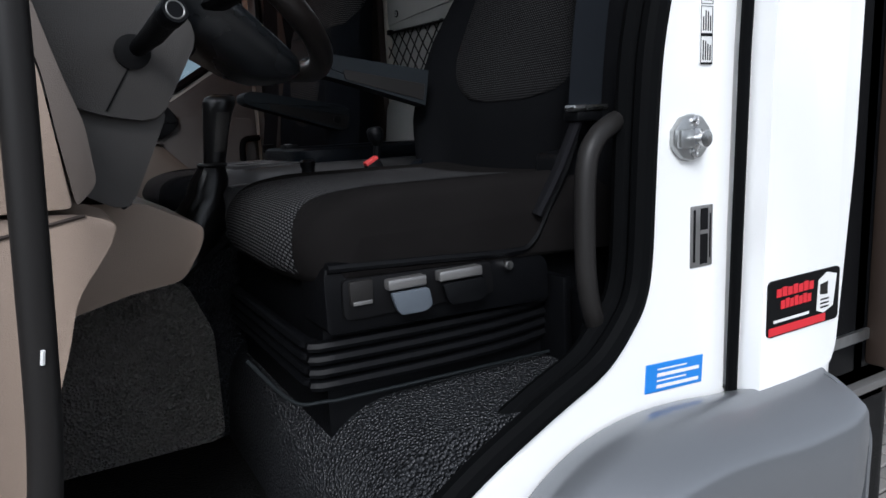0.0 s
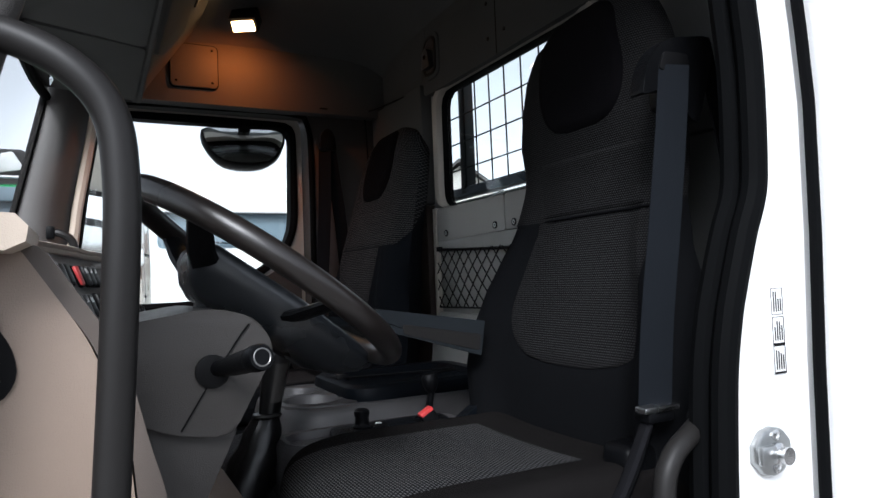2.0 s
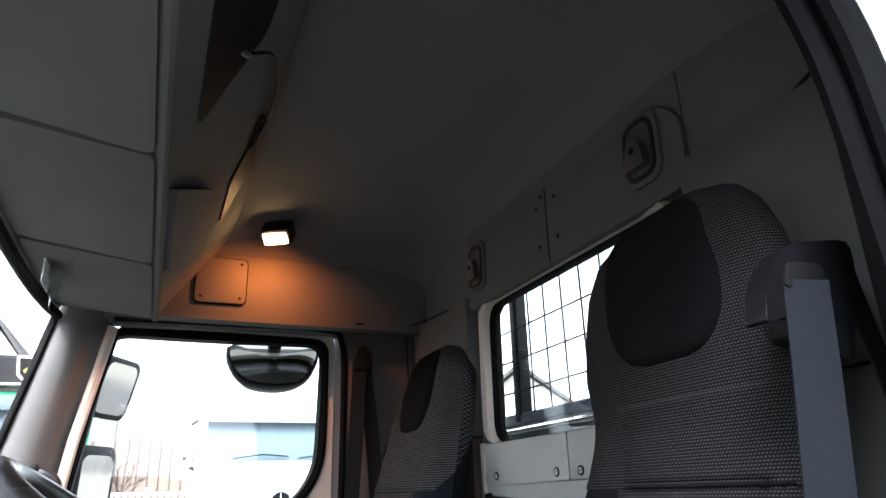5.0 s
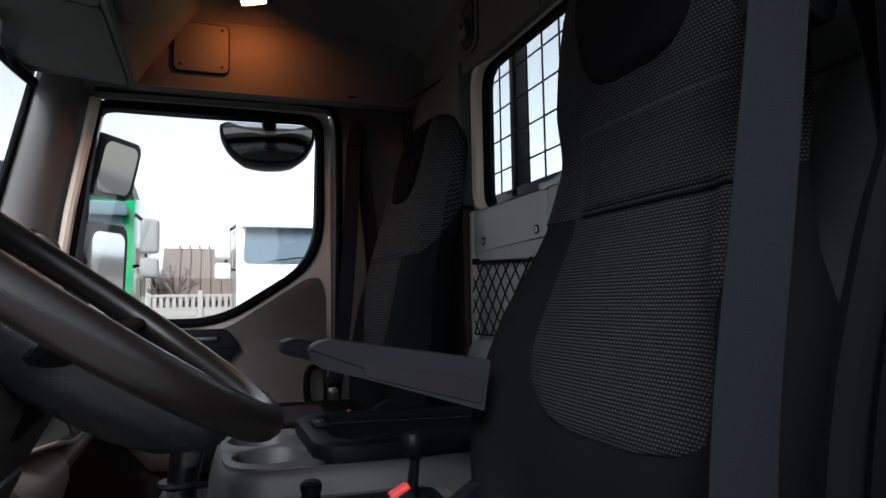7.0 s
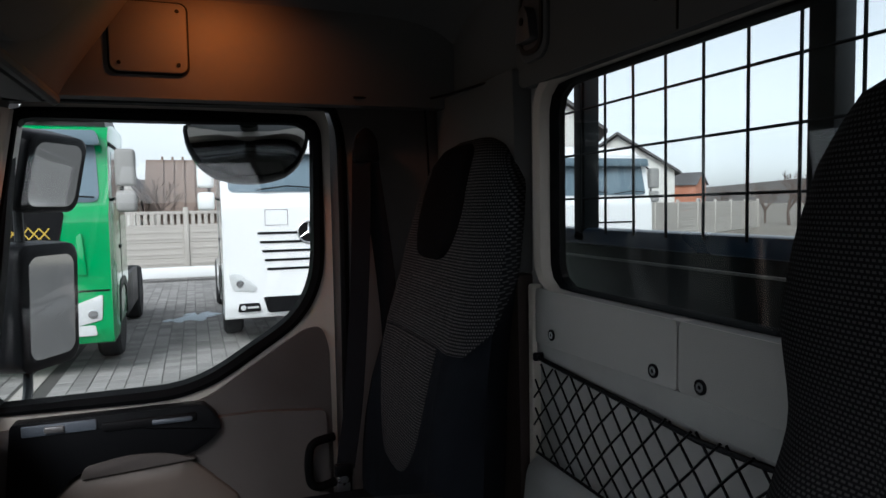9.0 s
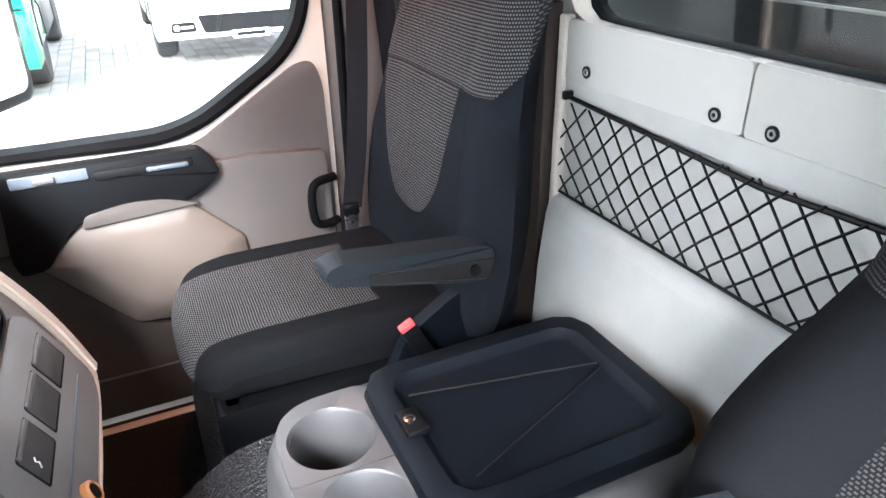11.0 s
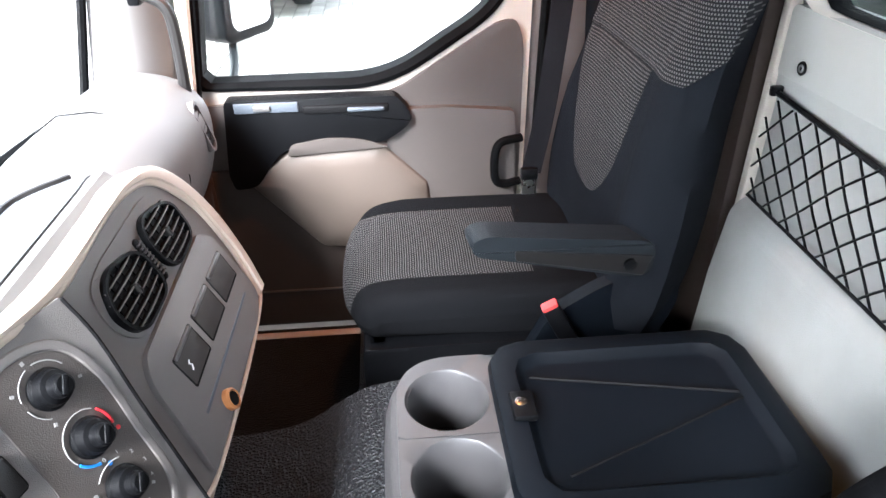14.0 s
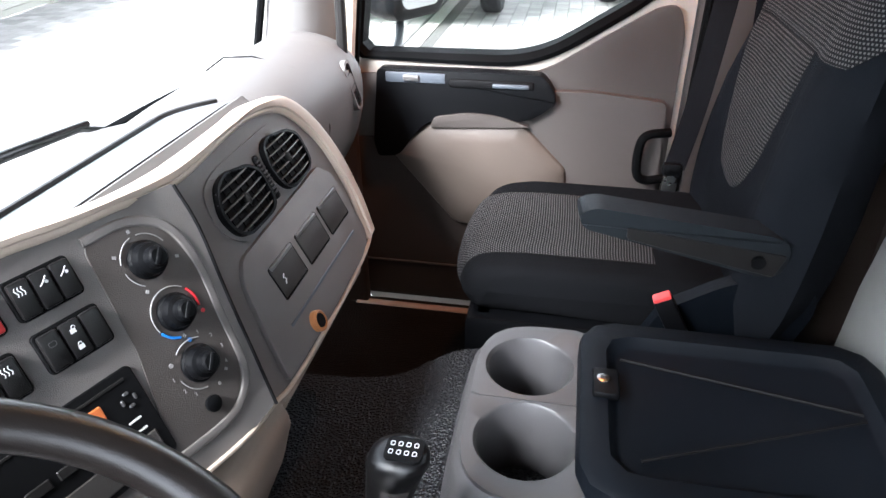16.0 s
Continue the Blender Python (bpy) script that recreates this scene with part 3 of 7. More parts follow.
# lit courtesy lamp in the headliner
lamp = thing("courtesy_lamp", (0.29, 2.30, 2.52), "small lit amber courtesy lamp in the headliner", "lamp")
LM = Matrix.Translation((0.300, 2.289, 2.534)) @ pose(0, 0, 0, -38, 0, -30)
part("housing", rbox(-0.045, 0.045, -0.028, 0.028, -0.006, 0.06, 0.006, 2, LM), MUDGREY, lamp)
part("lens", rbox(-0.036, 0.036, -0.018, 0.018, -0.014, -0.004, 0.004, 2, LM), LAMPG, lamp, "glowing warm lens")
bulb = new("courtesy_bulb", bpy.data.lights.new("courtesy_bulb", "AREA"))
bulb.data.shape, bulb.data.size, bulb.data.size_y, bulb.data.energy, bulb.data.color = "RECTANGLE", 0.06, 0.03, 0.7, (1.0, 0.22, 0.035)
bulb.data.spread = radians(150)
bulb.matrix_world = look((0.303, 2.292, 2.514), (0.27, 2.45, 2.31))

# overhead shelf above the windscreen, with flaps and slots
shelf = thing("overhead_shelf", (-0.15, MID, 2.28), "grey moulded storage shelf over the windscreen", "shelf")
prof = rounded([(-0.012, 2.270), (-0.30, 2.295), (-0.34, 2.40), (-0.30, 2.64), (0.19, 2.64), (0.19, 2.565), (0.012, 2.315)], [.012, .03, .04, .02, .02, .03, .02])
part("body", prism(prof, "y", 0.80, 2.425, 0.006), HEADL, shelf)
ys = [0.86, 1.33, 1.87, 2.385]
for ya, yb in zip(ys, ys[1:]):
    flap = rounded([(-0.024, ya + 0.004), (-0.285, ya - 0.016), (-0.285, yb - 0.040), (-0.024, yb - 0.004)], 0.02)
    fb = prism(flap, "z", -0.012, 0.0, 0.005, 2)
    for v in fb.verts:
        v.co.z += 2.271 + (-(v.co.x) - 0.035) * 0.105
    part("flap", fb, HEADL, shelf, "flat grey flap")
part("lip", tube([(-0.014, 0.82, 2.272), (-0.014, 2.42, 2.272)], 0.012, 10), HEADL, shelf)
# solid black plates stand in for the shade inside the open slots
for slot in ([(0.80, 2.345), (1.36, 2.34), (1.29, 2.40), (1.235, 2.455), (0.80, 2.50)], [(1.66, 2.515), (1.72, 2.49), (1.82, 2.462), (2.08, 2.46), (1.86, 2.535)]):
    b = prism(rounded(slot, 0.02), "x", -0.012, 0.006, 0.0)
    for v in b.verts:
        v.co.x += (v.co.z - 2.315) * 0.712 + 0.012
    part("slot", b, MARKK, shelf, "black plate for the shade inside a radio slot")
eb = prism(rounded([(1.50, 2.285), (1.72, 2.392), (2.12, 2.40), (2.08, 2.315), (1.98, 2.285)], 0.02), "x", -0.02, 0.022, 0.008, 2)
for v in eb.verts:
    v.co.x += (v.co.z - 2.315) * 0.712 + 0.012
part("end_block", eb, HEADL, shelf)
moved(shelf, 0, 0, 0.018)
cable = thing("radio_cable", (0.15, 1.5, 2.5), "black coiled radio cable hanging from the shelf", "cable")
part("lead", tube(smooth_path([(0.090, 1.24, 2.41), (0.130, 1.27, 2.44), (0.155, 1.38, 2.478), (0.166, 1.50, 2.495), (0.165, 1.58, 2.505)]), 0.0035, 6), BLACKPL, cable)
coil = []
for i in range(90):
    a = i * 0.75
    coil.append((0.160 - i * 0.0002 + 0.008 * math.cos(a), 1.585 + i * 0.0014, 2.508 - i * 0.0001 + 0.008 * math.sin(a)))
part("coil", tube(coil, 0.0026, 5), BLACKPL, cable)
part("plug", tube([(0.070, 1.225, 2.405), (0.094, 1.245, 2.412)], 0.0055, 8), STEEL, cable)
moved(cable, 0, 0, 0.018)
tag = thing("paper_tag", (-0.24, 2.05, 2.30), "clear plastic sleeve with a card hanging from the shelf", "tag")
part("card", rbox(-0.246, -0.243, 1.96, 2.055, 2.245, 2.30, 0.001, 1, None), MARKW, tag)
part("sleeve", sheet(lambda u, v: (-0.238 + 0.008 * math.sin(5 * u + 3 * v), 1.95 + 0.20 * u, 2.225 + 0.085 * v), 8, 8, 0.001), glass("clear_film", (0.9, 0.95, 0.95), 0.1), tag)

# A-pillars and windscreen
for s in (0, 1):
    f = (lambda y: y + 0.03) if s else mirror_y
    # (x, y) outlines at several heights
    rings = []
    fw = 0.0 if s else -0.045
    for z, xd, xw, yo, yw in ((1.15, -0.255, -0.60, 2.60, 2.44), (1.58, -0.245, -0.43, 2.60, 2.475), (1.95, -0.20, -0.355, 2.60, 2.47), (2.29, -0.14, -0.275, 2.60, 2.45), (2.45, -0.10, -0.235, 2.60, 2.44)):
        xd, xw = xd + fw, xw + fw * 0.4
        rings.append([(xd, f(yo), z), (xd - 0.03, f(yw + 0.065), z), (xd - 0.065, f(yw + 0.01), z), (xw + 0.04, f(yw - 0.01), z), (xw, f(yw + 0.005), z), (xw - 0.01, f(yw + 0.05), z), (xw + 0.02, f(yo), z)])
    tagged(part("pillar", loft(rings), DASHTOP, angle=50), "grey moulded windscreen pillar", "pillar", kind="structure")
    edge = [(-0.236 + fw, f(2.545), 1.58), (-0.192 + fw, f(2.545), 1.95), (-0.132 + fw, f(2.545), 2.29)]
    tagged(part("trim", tube(edge, 0.016, 8), TRIM), "beige strip beside the windscreen pillar", "trim", kind="structure")
    tagged(part("rubber_seal", tube([(x - 0.0 + 0.012, y + (0.02 if s else -0.02), z) for x, y, z in edge], 0.011, 8), RUBBER), "black rubber door seal", "seal", kind="structure")
    tagged(part("rubber_seal", tube([(-0.435, f(2.472), 1.64), (-0.358, f(2.467), 1.95), (-0.278, f(2.447), 2.29)], 0.01, 8), RUBBER), "black rubber windscreen seal", "seal", kind="structure")


def wscreen(u, v):
    y = 0.775 + 1.69 * u
    bow = 0.05 * (1 - (2 * u - 1) ** 4)
    return (-0.425 - bow * (1 - 0.35 * v) + 0.155 * v, y, 1.635 + 0.655 * v)


win_f = thing("window_2", (-0.5, MID, 1.62), "curved clear truck windscreen", "window", kind="structure")
ws = part("pane", sheet(wscreen, 24, 8), GLASS, win_f)
ws.visible_shadow = False
part("rubber_seal", tube([wscreen(i / 24, 0) for i in range(25)], 0.014, 8), RUBBER, win_f)
part("rubber_seal", tube([wscreen(i / 24, 1) for i in range(25)], 0.014, 8), RUBBER, win_f)
front = tagged(part("wall_front", sheet(lambda u, v: (wscreen(u, 0)[0] - 0.012 - 0.05 * math.sin(math.pi * v), wscreen(u, 0)[1], 1.625 - 0.95 * v), 24, 6, 0.01), WHITE), "white painted cab nose panel", "wall", kind="structure")
header = tagged(part("header", sheet(lambda u, v: (wscreen(u, 1)[0] - 0.012 + 0.10 * v, wscreen(u, 1)[1], 2.295 + 0.39 * v), 24, 4, 0.01), WHITE), "white painted panel over the windscreen", "wall", kind="structure")
for k, y_ in enumerate((1.10, 1.95)):
    wp = thing("wiper", (-0.6, y_, 1.6), "black windscreen wiper resting on the glass", "wiper", group="windscreen wipers")
    pa, pb = wscreen((y_ - 0.775) / 1.69, 0.02), wscreen((y_ - 0.6 - 0.775) / 1.69 if k else 0.02, 0.035)
    pa, pb = Vector(pa) - Vector((0.012, 0, 0)), Vector(pb) - Vector((0.02, 0, 0))
    part("arm", tube([pa + Vector((-0.04, 0.16, -0.06)), pa + Vector((-0.03, 0, 0.0)), (pa + pb) / 2 + Vector((-0.03, 0, 0.02))], 0.006, 8), BLACKPL, wp)
    part("blade", tube([pa + (pb - pa) * t + Vector((-0.045 * math.sin(math.pi * t) - 0.01, 0, 0.012)) for t in np.linspace(0, 1, 12)], 0.006, 6), BLACKPL, wp)

# ---------------------------------------------------------------- passenger door
door = thing("door_1", (0.15, 2.60, 1.0), "closed passenger door with taupe and beige plastic lining", "door", kind="structure")
win = rounded([(-0.232, 1.612), (0.213, 1.609), (0.502, 1.792), (0.526, 1.92), (0.530, 2.283), (-0.150, 2.281)], [0.02, 0.10, 0.10, 0.04, 0.055, 0.04], 6)
DC = (0.16, 1.93)
outer = [(-0.262, 0.84), (0.555, 0.84), (0.562, 1.50), (0.562, 2.325), (-0.125, 2.325), (-0.262, 1.58)]
n96 = 120
wi, wo = radial(win, DC, n96), radial(rounded(outer, [.02, .06, .01, .06, .05, .01]), DC, n96)
part("door_shell", ringplate(wo, wi, "y", 2.585, 2.655), FRAMEP, door, "cream painted door shell")
def shrink(pts, c, k, add=0.0):
    return [tuple(Vector(c) + (Vector(p) - Vector(c)) * (1 - add / max(1e-6, (Vector(p) - Vector(c)).length)) * k) for p in pts]
rings = [[(x, y, z) for x, z in shrink(wi, DC, 1, a)] for a, y in ((-0.016, 2.586), (-0.014, 2.578), (-0.003, 2.576), (0.012, 2.588), (0.013, 2.64))]
part("rubber_seal", loft(rings, cap=False), RUBBER, door)
dp = part("pane", prism([(x, z) for x, z in wi], "y", 2.622, 2.626), GLASS, door, smooth=False)
dp.visible_shadow = False
part("skin", prism([(-0.262, 0.80), (0.565, 0.80), (0.565, 1.56), (0.23, 1.56), (-0.262, 1.545)], "y", 2.66, 2.675, 0.004), WHITE, door, "white outer door skin")
# lining
card = rounded([(-0.25, 0.90), (0.535, 0.90), (0.548, 1.40), (0.545, 1.70), (0.525, 1.752), (0.48, 1.745), (0.40, 1.695), (0.25, 1.600), (0.20, 1.583), (-0.25, 1.565)], [.01, .03, .02, .03, .02, .02, .02, .03, .03, .01], 4)
part("lining", prism(card, "y", 2.574, 2.59, 0.006, 2), DOORGREY, door)
rec = rounded([(0.16, 1.548), (0.36, 1.550), (0.530, 1.535), (0.540, 1.15), (0.16, 1.15)], [.01, .02, .02, .02, .01], 4)
part("ledge_panel", prism(rec, "y", 2.552, 2.59, 0.018, 4), DOORGREY, door)
lowp = rounded([(-0.25, 0.905), (0.53, 0.905), (0.54, 1.20), (0.33, 1.20), (0.09, 1.17), (-0.10, 1.345), (-0.18, 1.40), (-0.25, 1.40)], 0.015, 4)
part("lower_panel", prism(lowp, "y", 2.562, 2.58, 0.005, 2), DOORBROWN, door, "dark brown lower door panel")
part("seam", rbox(-0.25, 0.53, 2.558, 2.564, 1.022, 1.028, 0.002), DOORGREY, door)
pk = rounded([(-0.153, 1.372), (-0.034, 1.462), (0.193, 1.467), (0.308, 1.352), (0.325, 1.15), (0.02, 1.172)], [.01, .014, .014, .012, .01, .015], 5)
pkb = bmesh.new()
pc = Vector((0.12, 1.33))
loft([[(x, y, z) for x, z in shrink(pk, pc, k)] for k, y in ((1.0, 2.575), (0.985, 2.549), (0.95, 2.540), (0.6, 2.533), (0.1, 2.531))], bm=pkb)
part("door_pocket", pkb, POCKET, door, "beige moulded door pocket", angle=60)
# black handle console with window switch
hn = rounded([(-0.172, 1.590), (0.235, 1.590), (0.272, 1.540), (0.262, 1.515), (0.20, 1.470), (0.0, 1.478), (-0.06, 1.455), (-0.125, 1.365), (-0.18, 1.36), (-0.19, 1.40)], [.01, .015, .02, .02, .04, .05, .03, .02, .01, .01], 4)
cons = part("armrest_console", prism(hn, "y", 2.535, 2.58, 0.010, 3), BLACKPL, door, "glossy black door handle console")
part("switch_plate", rbox(-0.150, 0.0, 2.531, 2.540, 1.560, 1.585, 0.003), LEVERG, cons)
part("switch", rbox(-0.105, -0.065, 2.524, 2.536, 1.566, 1.580, 0.003), SILVERL, cons)
part("grip_slot", rbox(0.01, 0.215, 2.530, 2.540, 1.553, 1.574, 0.006), MARKK, cons)
part("pull_handle", rbox(0.115, 0.205, 2.526, 2.538, 1.556, 1.568, 0.005), LEVERG, cons, "dark grey door release")
part("pocket_lip", prism(rounded([(-0.04, 1.448), (-0.03, 1.476), (0.06, 1.492), (0.14, 1.486), (0.21, 1.462)], [.005, .012, .03, .03, .005], 4), "y", 2.530, 2.56, 0.006, 3), DOORGREY, cons, "taupe grip cap")
part("grab_hoop", tube(smooth_path([(0.545, 2.545, 1.345), (0.50, 2.53, 1.345), (0.478, 2.525, 1.365), (0.476, 2.525, 1.43), (0.492, 2.53, 1.46), (0.545, 2.545, 1.465)]), 0.011, 10), RUBBER, door, "black rubber-covered grab hoop")
moved(door, 0.012, 0.040, 0.008)
tagged(part("sill_strip", rbox(-0.26, 0.5, 2.555, 2.58, 0.893, 0.903, 0.002), FRAMEP), "pale metal door sill strip", "trim", kind="structure")
# dark bent handrail in front of the passenger window
pc_ = thing("pillar_cover", (-0.20, 0.69, 1.9), "dark glossy rounded cover on the driver's windscreen pillar", "pillar cover")
part("cover", tube([(-0.262, 0.70, 1.72), (-0.228, 0.695, 1.84), (-0.202, 0.69, 1.93), (-0.187, 0.688, 1.997), (-0.171, 0.685, 2.056), (-0.105, 0.675, 2.31)], 0.0165, 14), COLM, pc_)
hr = thing("handrail", (-0.23, 2.50, 1.6), "dark grey bent handrail on the windscreen pillar", "handrail")
part("rail", tube(smooth_path([(-0.262, 2.46, 1.865), (-0.235, 2.452, 1.862), (-0.205, 2.45, 1.838), (-0.198, 2.45, 1.78), (-0.205, 2.455, 1.62), (-0.215, 2.47, 1.48)]), 0.0125, 10), MUDGREY, hr)
part("foot", rbox(-0.275, -0.25, 2.44, 2.49, 1.845, 1.885, 0.006), BLACKPL, hr)

# ---------------------------------------------------------------- driver's door opening
curve = [(0.555, 2.32), (0.596, 2.229), (0.618, 2.151), (0.634, 2.01), (0.640, 1.93), (0.637, 1.82), (0.630, 1.77), (0.608, 1.72), (0.584, 1.653), (0.571, 1.61), (0.558, 1.544), (0.550, 1.45), (0.545, 1.36), (0.541, 1.29), (0.533, 1.245), (0.514, 1.210), (0.464, 1.160), (0.388, 1.125), (0.300, 1.083), (0.242, 1.050), (0.18, 1.008), (0.09, 0.935), (0.02, 0.86)]
cv = [tuple(p)[:2] for p in smooth_path([(x, z, 0) for x, z in curve], 4)]
arch = [(0.72 + 0.60 * math.cos(radians(a)), 0.46 + 0.60 * math.sin(radians(a))) for a in range(160, 86, -6)]
SX = [(1.068, 0.700), (1.3, 0.705), (1.55, 0.711), (1.72, 0.720), (1.9, 0.723), (2.0, 0.715), (2.14, 0.699), (2.66, 0.62)]
jamb = cv + [(0.02, 0.70), (0.12, 0.68)] + arch + [(x - 0.006, z) for z, x in SX] + [(0.50, 2.66)]
pillar_b = tagged(part("door_pillar", prism(jamb, "y", 0.668, 0.72, 0.004, 2), WHITE), "white painted door pillar and sill", "pillar", kind="structure")
# added black sheet that keeps the unlit space behind the jamb dark
inner = [(0.66, 1.12), (0.72, 1.40), (0.75, 1.75), (0.75, 2.02), (0.69, 2.32), (0.63, 2.60), (0.868, 2.60), (0.868, 1.12)]
tagged(part("pillar_lining", prism(inner, "y", 0.724, 0.765, 0.006, 2), SEATD), "added black lining for the shade inside the door pillar", "lining", kind="structure")
seal = thing("door_seal", (0.55, 0.66, 1.3), "black rubber seal round the open driver door", "seal", kind="structure")
part("bead", tube([(x - 0.008, 0.674, z + 0.002) for x, z in cv], 0.017, 10), RUBBER, seal)
part("lip", tube([(x - 0.012, 0.705, z + 0.004) for x, z in cv], 0.015, 8), RUBBER, seal)
panel = tagged(part("side_panel", prism(rounded([(0.708, 1.066), (0.872, 1.078), (0.892, 1.10), (0.918, 1.4), (0.922, 1.7), (0.90, 2.66)] + [(x + 0.006, z) for z, x in SX[:0:-1]], [.012, .02, .02, .05, .05, .02] + [.01] * 7, 4), "y", 0.615, 0.71, 0.012, 3), WHITE), "white painted cab rear corner panel", "panel", kind="structure")
strip = tagged(part("rubber_seal", tube([(x, 0.655, z) for z, x in SX], 0.008, 8), RUBBER), "black ribbed rubber strip in the body joint", "seal", kind="structure")

latch = thing("door_striker", (0.612, 0.655, 1.425), "zinc-plated steel door striker plate with bolt", "striker")
hexa = [(0.604 + 0.036 * math.cos(radians(a)), 1.426 + 0.031 * math.sin(radians(a))) for a in (20, 60, 90, 120, 160, 200, 240, 270, 300, 340)]
part("plate", prism(hexa, "y", 0.645, 0.656, 0.003, 2), STEEL, latch)
part("bolt", lathe([(0.014, 0), (0.014, 0.006), (0.008, 0.009), (0.0075, 0.014), (0.011, 0.016), (0.011, 0.021), (0, 0.022)], 16, Matrix.Translation((0.606, 0.646, 1.424)) @ pose(0, 0, 0, 90, 0, 0)), CHROME, latch, "shiny latch bolt")
part("guide", rbox(0.572, 0.600, 0.636, 0.647, 1.412, 1.437, 0.004), STEEL, latch)
for dz in (-0.020, 0.021):
    part("screw", lathe([(0, 0), (0.007, 0), (0.007, 0.003), (0.004, 0.004), (0.003, 0.002), (0, 0.002)], 10, Matrix.Translation((0.606, 0.645, 1.426 + dz)) @ pose(0, 0, 0, 90, 0, 0)), CHROME, latch)


moved(latch, 0.009, 0.012, 0.018)


def bars(parent, x0, x1, z0, z1, rows, y, material, vertical=False, seed=1):
    """Unreadable print: rows of short bars."""
    rnd = random.Random(seed)
    for k in range(rows):
        if vertical:
            a = x0 + (x1 - x0) * (k + 0.25) / rows
            part("print", rbox(a, a + (x1 - x0) * 0.45 / rows, y - 0.0006, y, z0, z0 + (z1 - z0) * rnd.uniform(0.6, 1), 0), material, parent, smooth=False)
        else:
            b = z0 + (z1 - z0) * (k + 0.25) / rows
            part("print", rbox(x0, x0 + (x1 - x0) * rnd.uniform(0.6, 1), y - 0.0006, y, b, b + (z1 - z0) * 0.45 / rows, 0), material, parent, smooth=False)


pl = thing("maker_plate", (0.627, 0.654, 1.297), "silver printed maker's plate on the white door pillar", "label")
part("plate", rbox(0.622, 0.666, 0.6655, 0.6685, 1.264, 1.350, 0.002), SILVERL, pl)
for k, (a, b, c) in enumerate(((0.626, 1.272, 1.345), (0.640, 1.268, 1.310), (0.640, 1.316, 1.346))):
    part("print", rbox(a, a + (0.004 if k == 0 else 0.015), 0.6649, 0.6656, b, c, 0), MARKK, pl, smooth=False)
part("print", rbox(0.659, 0.661, 0.6649, 0.6656, 1.276, 1.338, 0), MARKK, pl, smooth=False)
bl = thing("phone_sticker", (0.57, 0.654, 1.14), "blue sticker with white lines of print on the white sill", "sticker")
BLM = Matrix.Translation((0.593, 0.0125, 1.118)) @ pose(0, 0, 0, 0, 4, 0)
part("film", rbox(-0.057, 0.057, 0.6530, 0.6555, -0.0205, 0.0205, 0.001, 1, BLM), MARKB, bl)
for k, w in enumerate((0.058, 0.084, 0.058, 0.084)):
    z_ = 0.012 - k * 0.0082
    part("print", rbox(-0.036, -0.036 + w, 0.6523, 0.6531, z_ - (0.0024 if k % 2 else 0.001), z_ + (0.0024 if k % 2 else 0.001), 0, 1, BLM), MARKW, bl, smooth=False)
lb = thing("type_label", (0.618, 0.654, 1.56), "white printed type label on the white door pillar", "label")
part("film", rbox(0.634, 0.659, 0.6660, 0.6685, 1.538, 1.652, 0.001), MARKW, lb)
for k in range(3):
    z0 = 1.5395 + k * 0.0375
    part("print", ringplate([(0.635, z0), (0.658, z0), (0.658, z0 + 0.035), (0.635, z0 + 0.035)], [(0.6358, z0 + 0.0008), (0.6572, z0 + 0.0008), (0.6572, z0 + 0.0342), (0.6358, z0 + 0.0342)], "y", 0.6654, 0.6661), MARKK, lb, smooth=False)
    bars(lb, 0.638, 0.656, z0 + 0.004, z0 + 0.031, 4, 0.6661, MUDGREY, True, k)
part("print", rbox(0.635, 0.658, 0.6653, 0.6661, 1.5745, 1.5775, 0), MARKK, lb, smooth=False)
part("print", rbox(0.635, 0.658, 0.6653, 0.6661, 1.538, 1.5405, 0), MARKK, lb, smooth=False)

rs = thing("advert_sticker", (0.79, 0.614, 1.19), "black and red advertising sticker on the white cab panel", "sticker")
RSM = Matrix.Translation((0.804, 0, 1.197)) @ Matrix.Scale(1.04, 4, (1, 0, 0))
part("film", prism(rr(0, 0, 0.165, 0.082, 0.008), "y", 0.6125, 0.6155, 0, 1, RSM), MARKK, rs)
part("stripe", rbox(-0.080, 0.05, 0.6118, 0.6126, -0.039, -0.027, 0, 1, RSM), MARKR, rs, smooth=False)
for k, (a, b, c) in enumerate(((-0.065, 0.02, 0.022), (-0.055, 0.015, 0.004))):
    for j in range(7):
        x0 = a + (b - a) * j / 7
        part("print", rbox(x0, x0 + (b - a) * 0.12, 0.6118, 0.6126, c - 0.006, c + 0.006 + 0.002 * (j % 2), 0.0, 1, RSM), MARKR, rs, smooth=False)
part("print", rbox(-0.07, 0.01, 0.6118, 0.6126, -0.021, -0.017, 0, 1, RSM), MARKW, rs, smooth=False)
part("picture", prism([(0.028, -0.02), (0.045, -0.026), (0.068, -0.018), (0.074, 0.03), (0.05, 0.036), (0.03, 0.026)], "y", 0.6118, 0.6126, 0, 1, RSM), MARKW, rs, smooth=False)
part("picture", prism([(0.034, 0.004), (0.052, 0.002), (0.052, 0.022), (0.034, 0.019)], "y", 0.6112, 0.6119, 0, 1, RSM), MUDGREY, rs, smooth=False)
for j in range(3):
    part("picture", rbox(0.036, 0.056, 0.6112, 0.6119, -0.018 + 0.006 * j, -0.0155 + 0.006 * j, 0, 1, RSM), MUDGREY, rs, smooth=False)

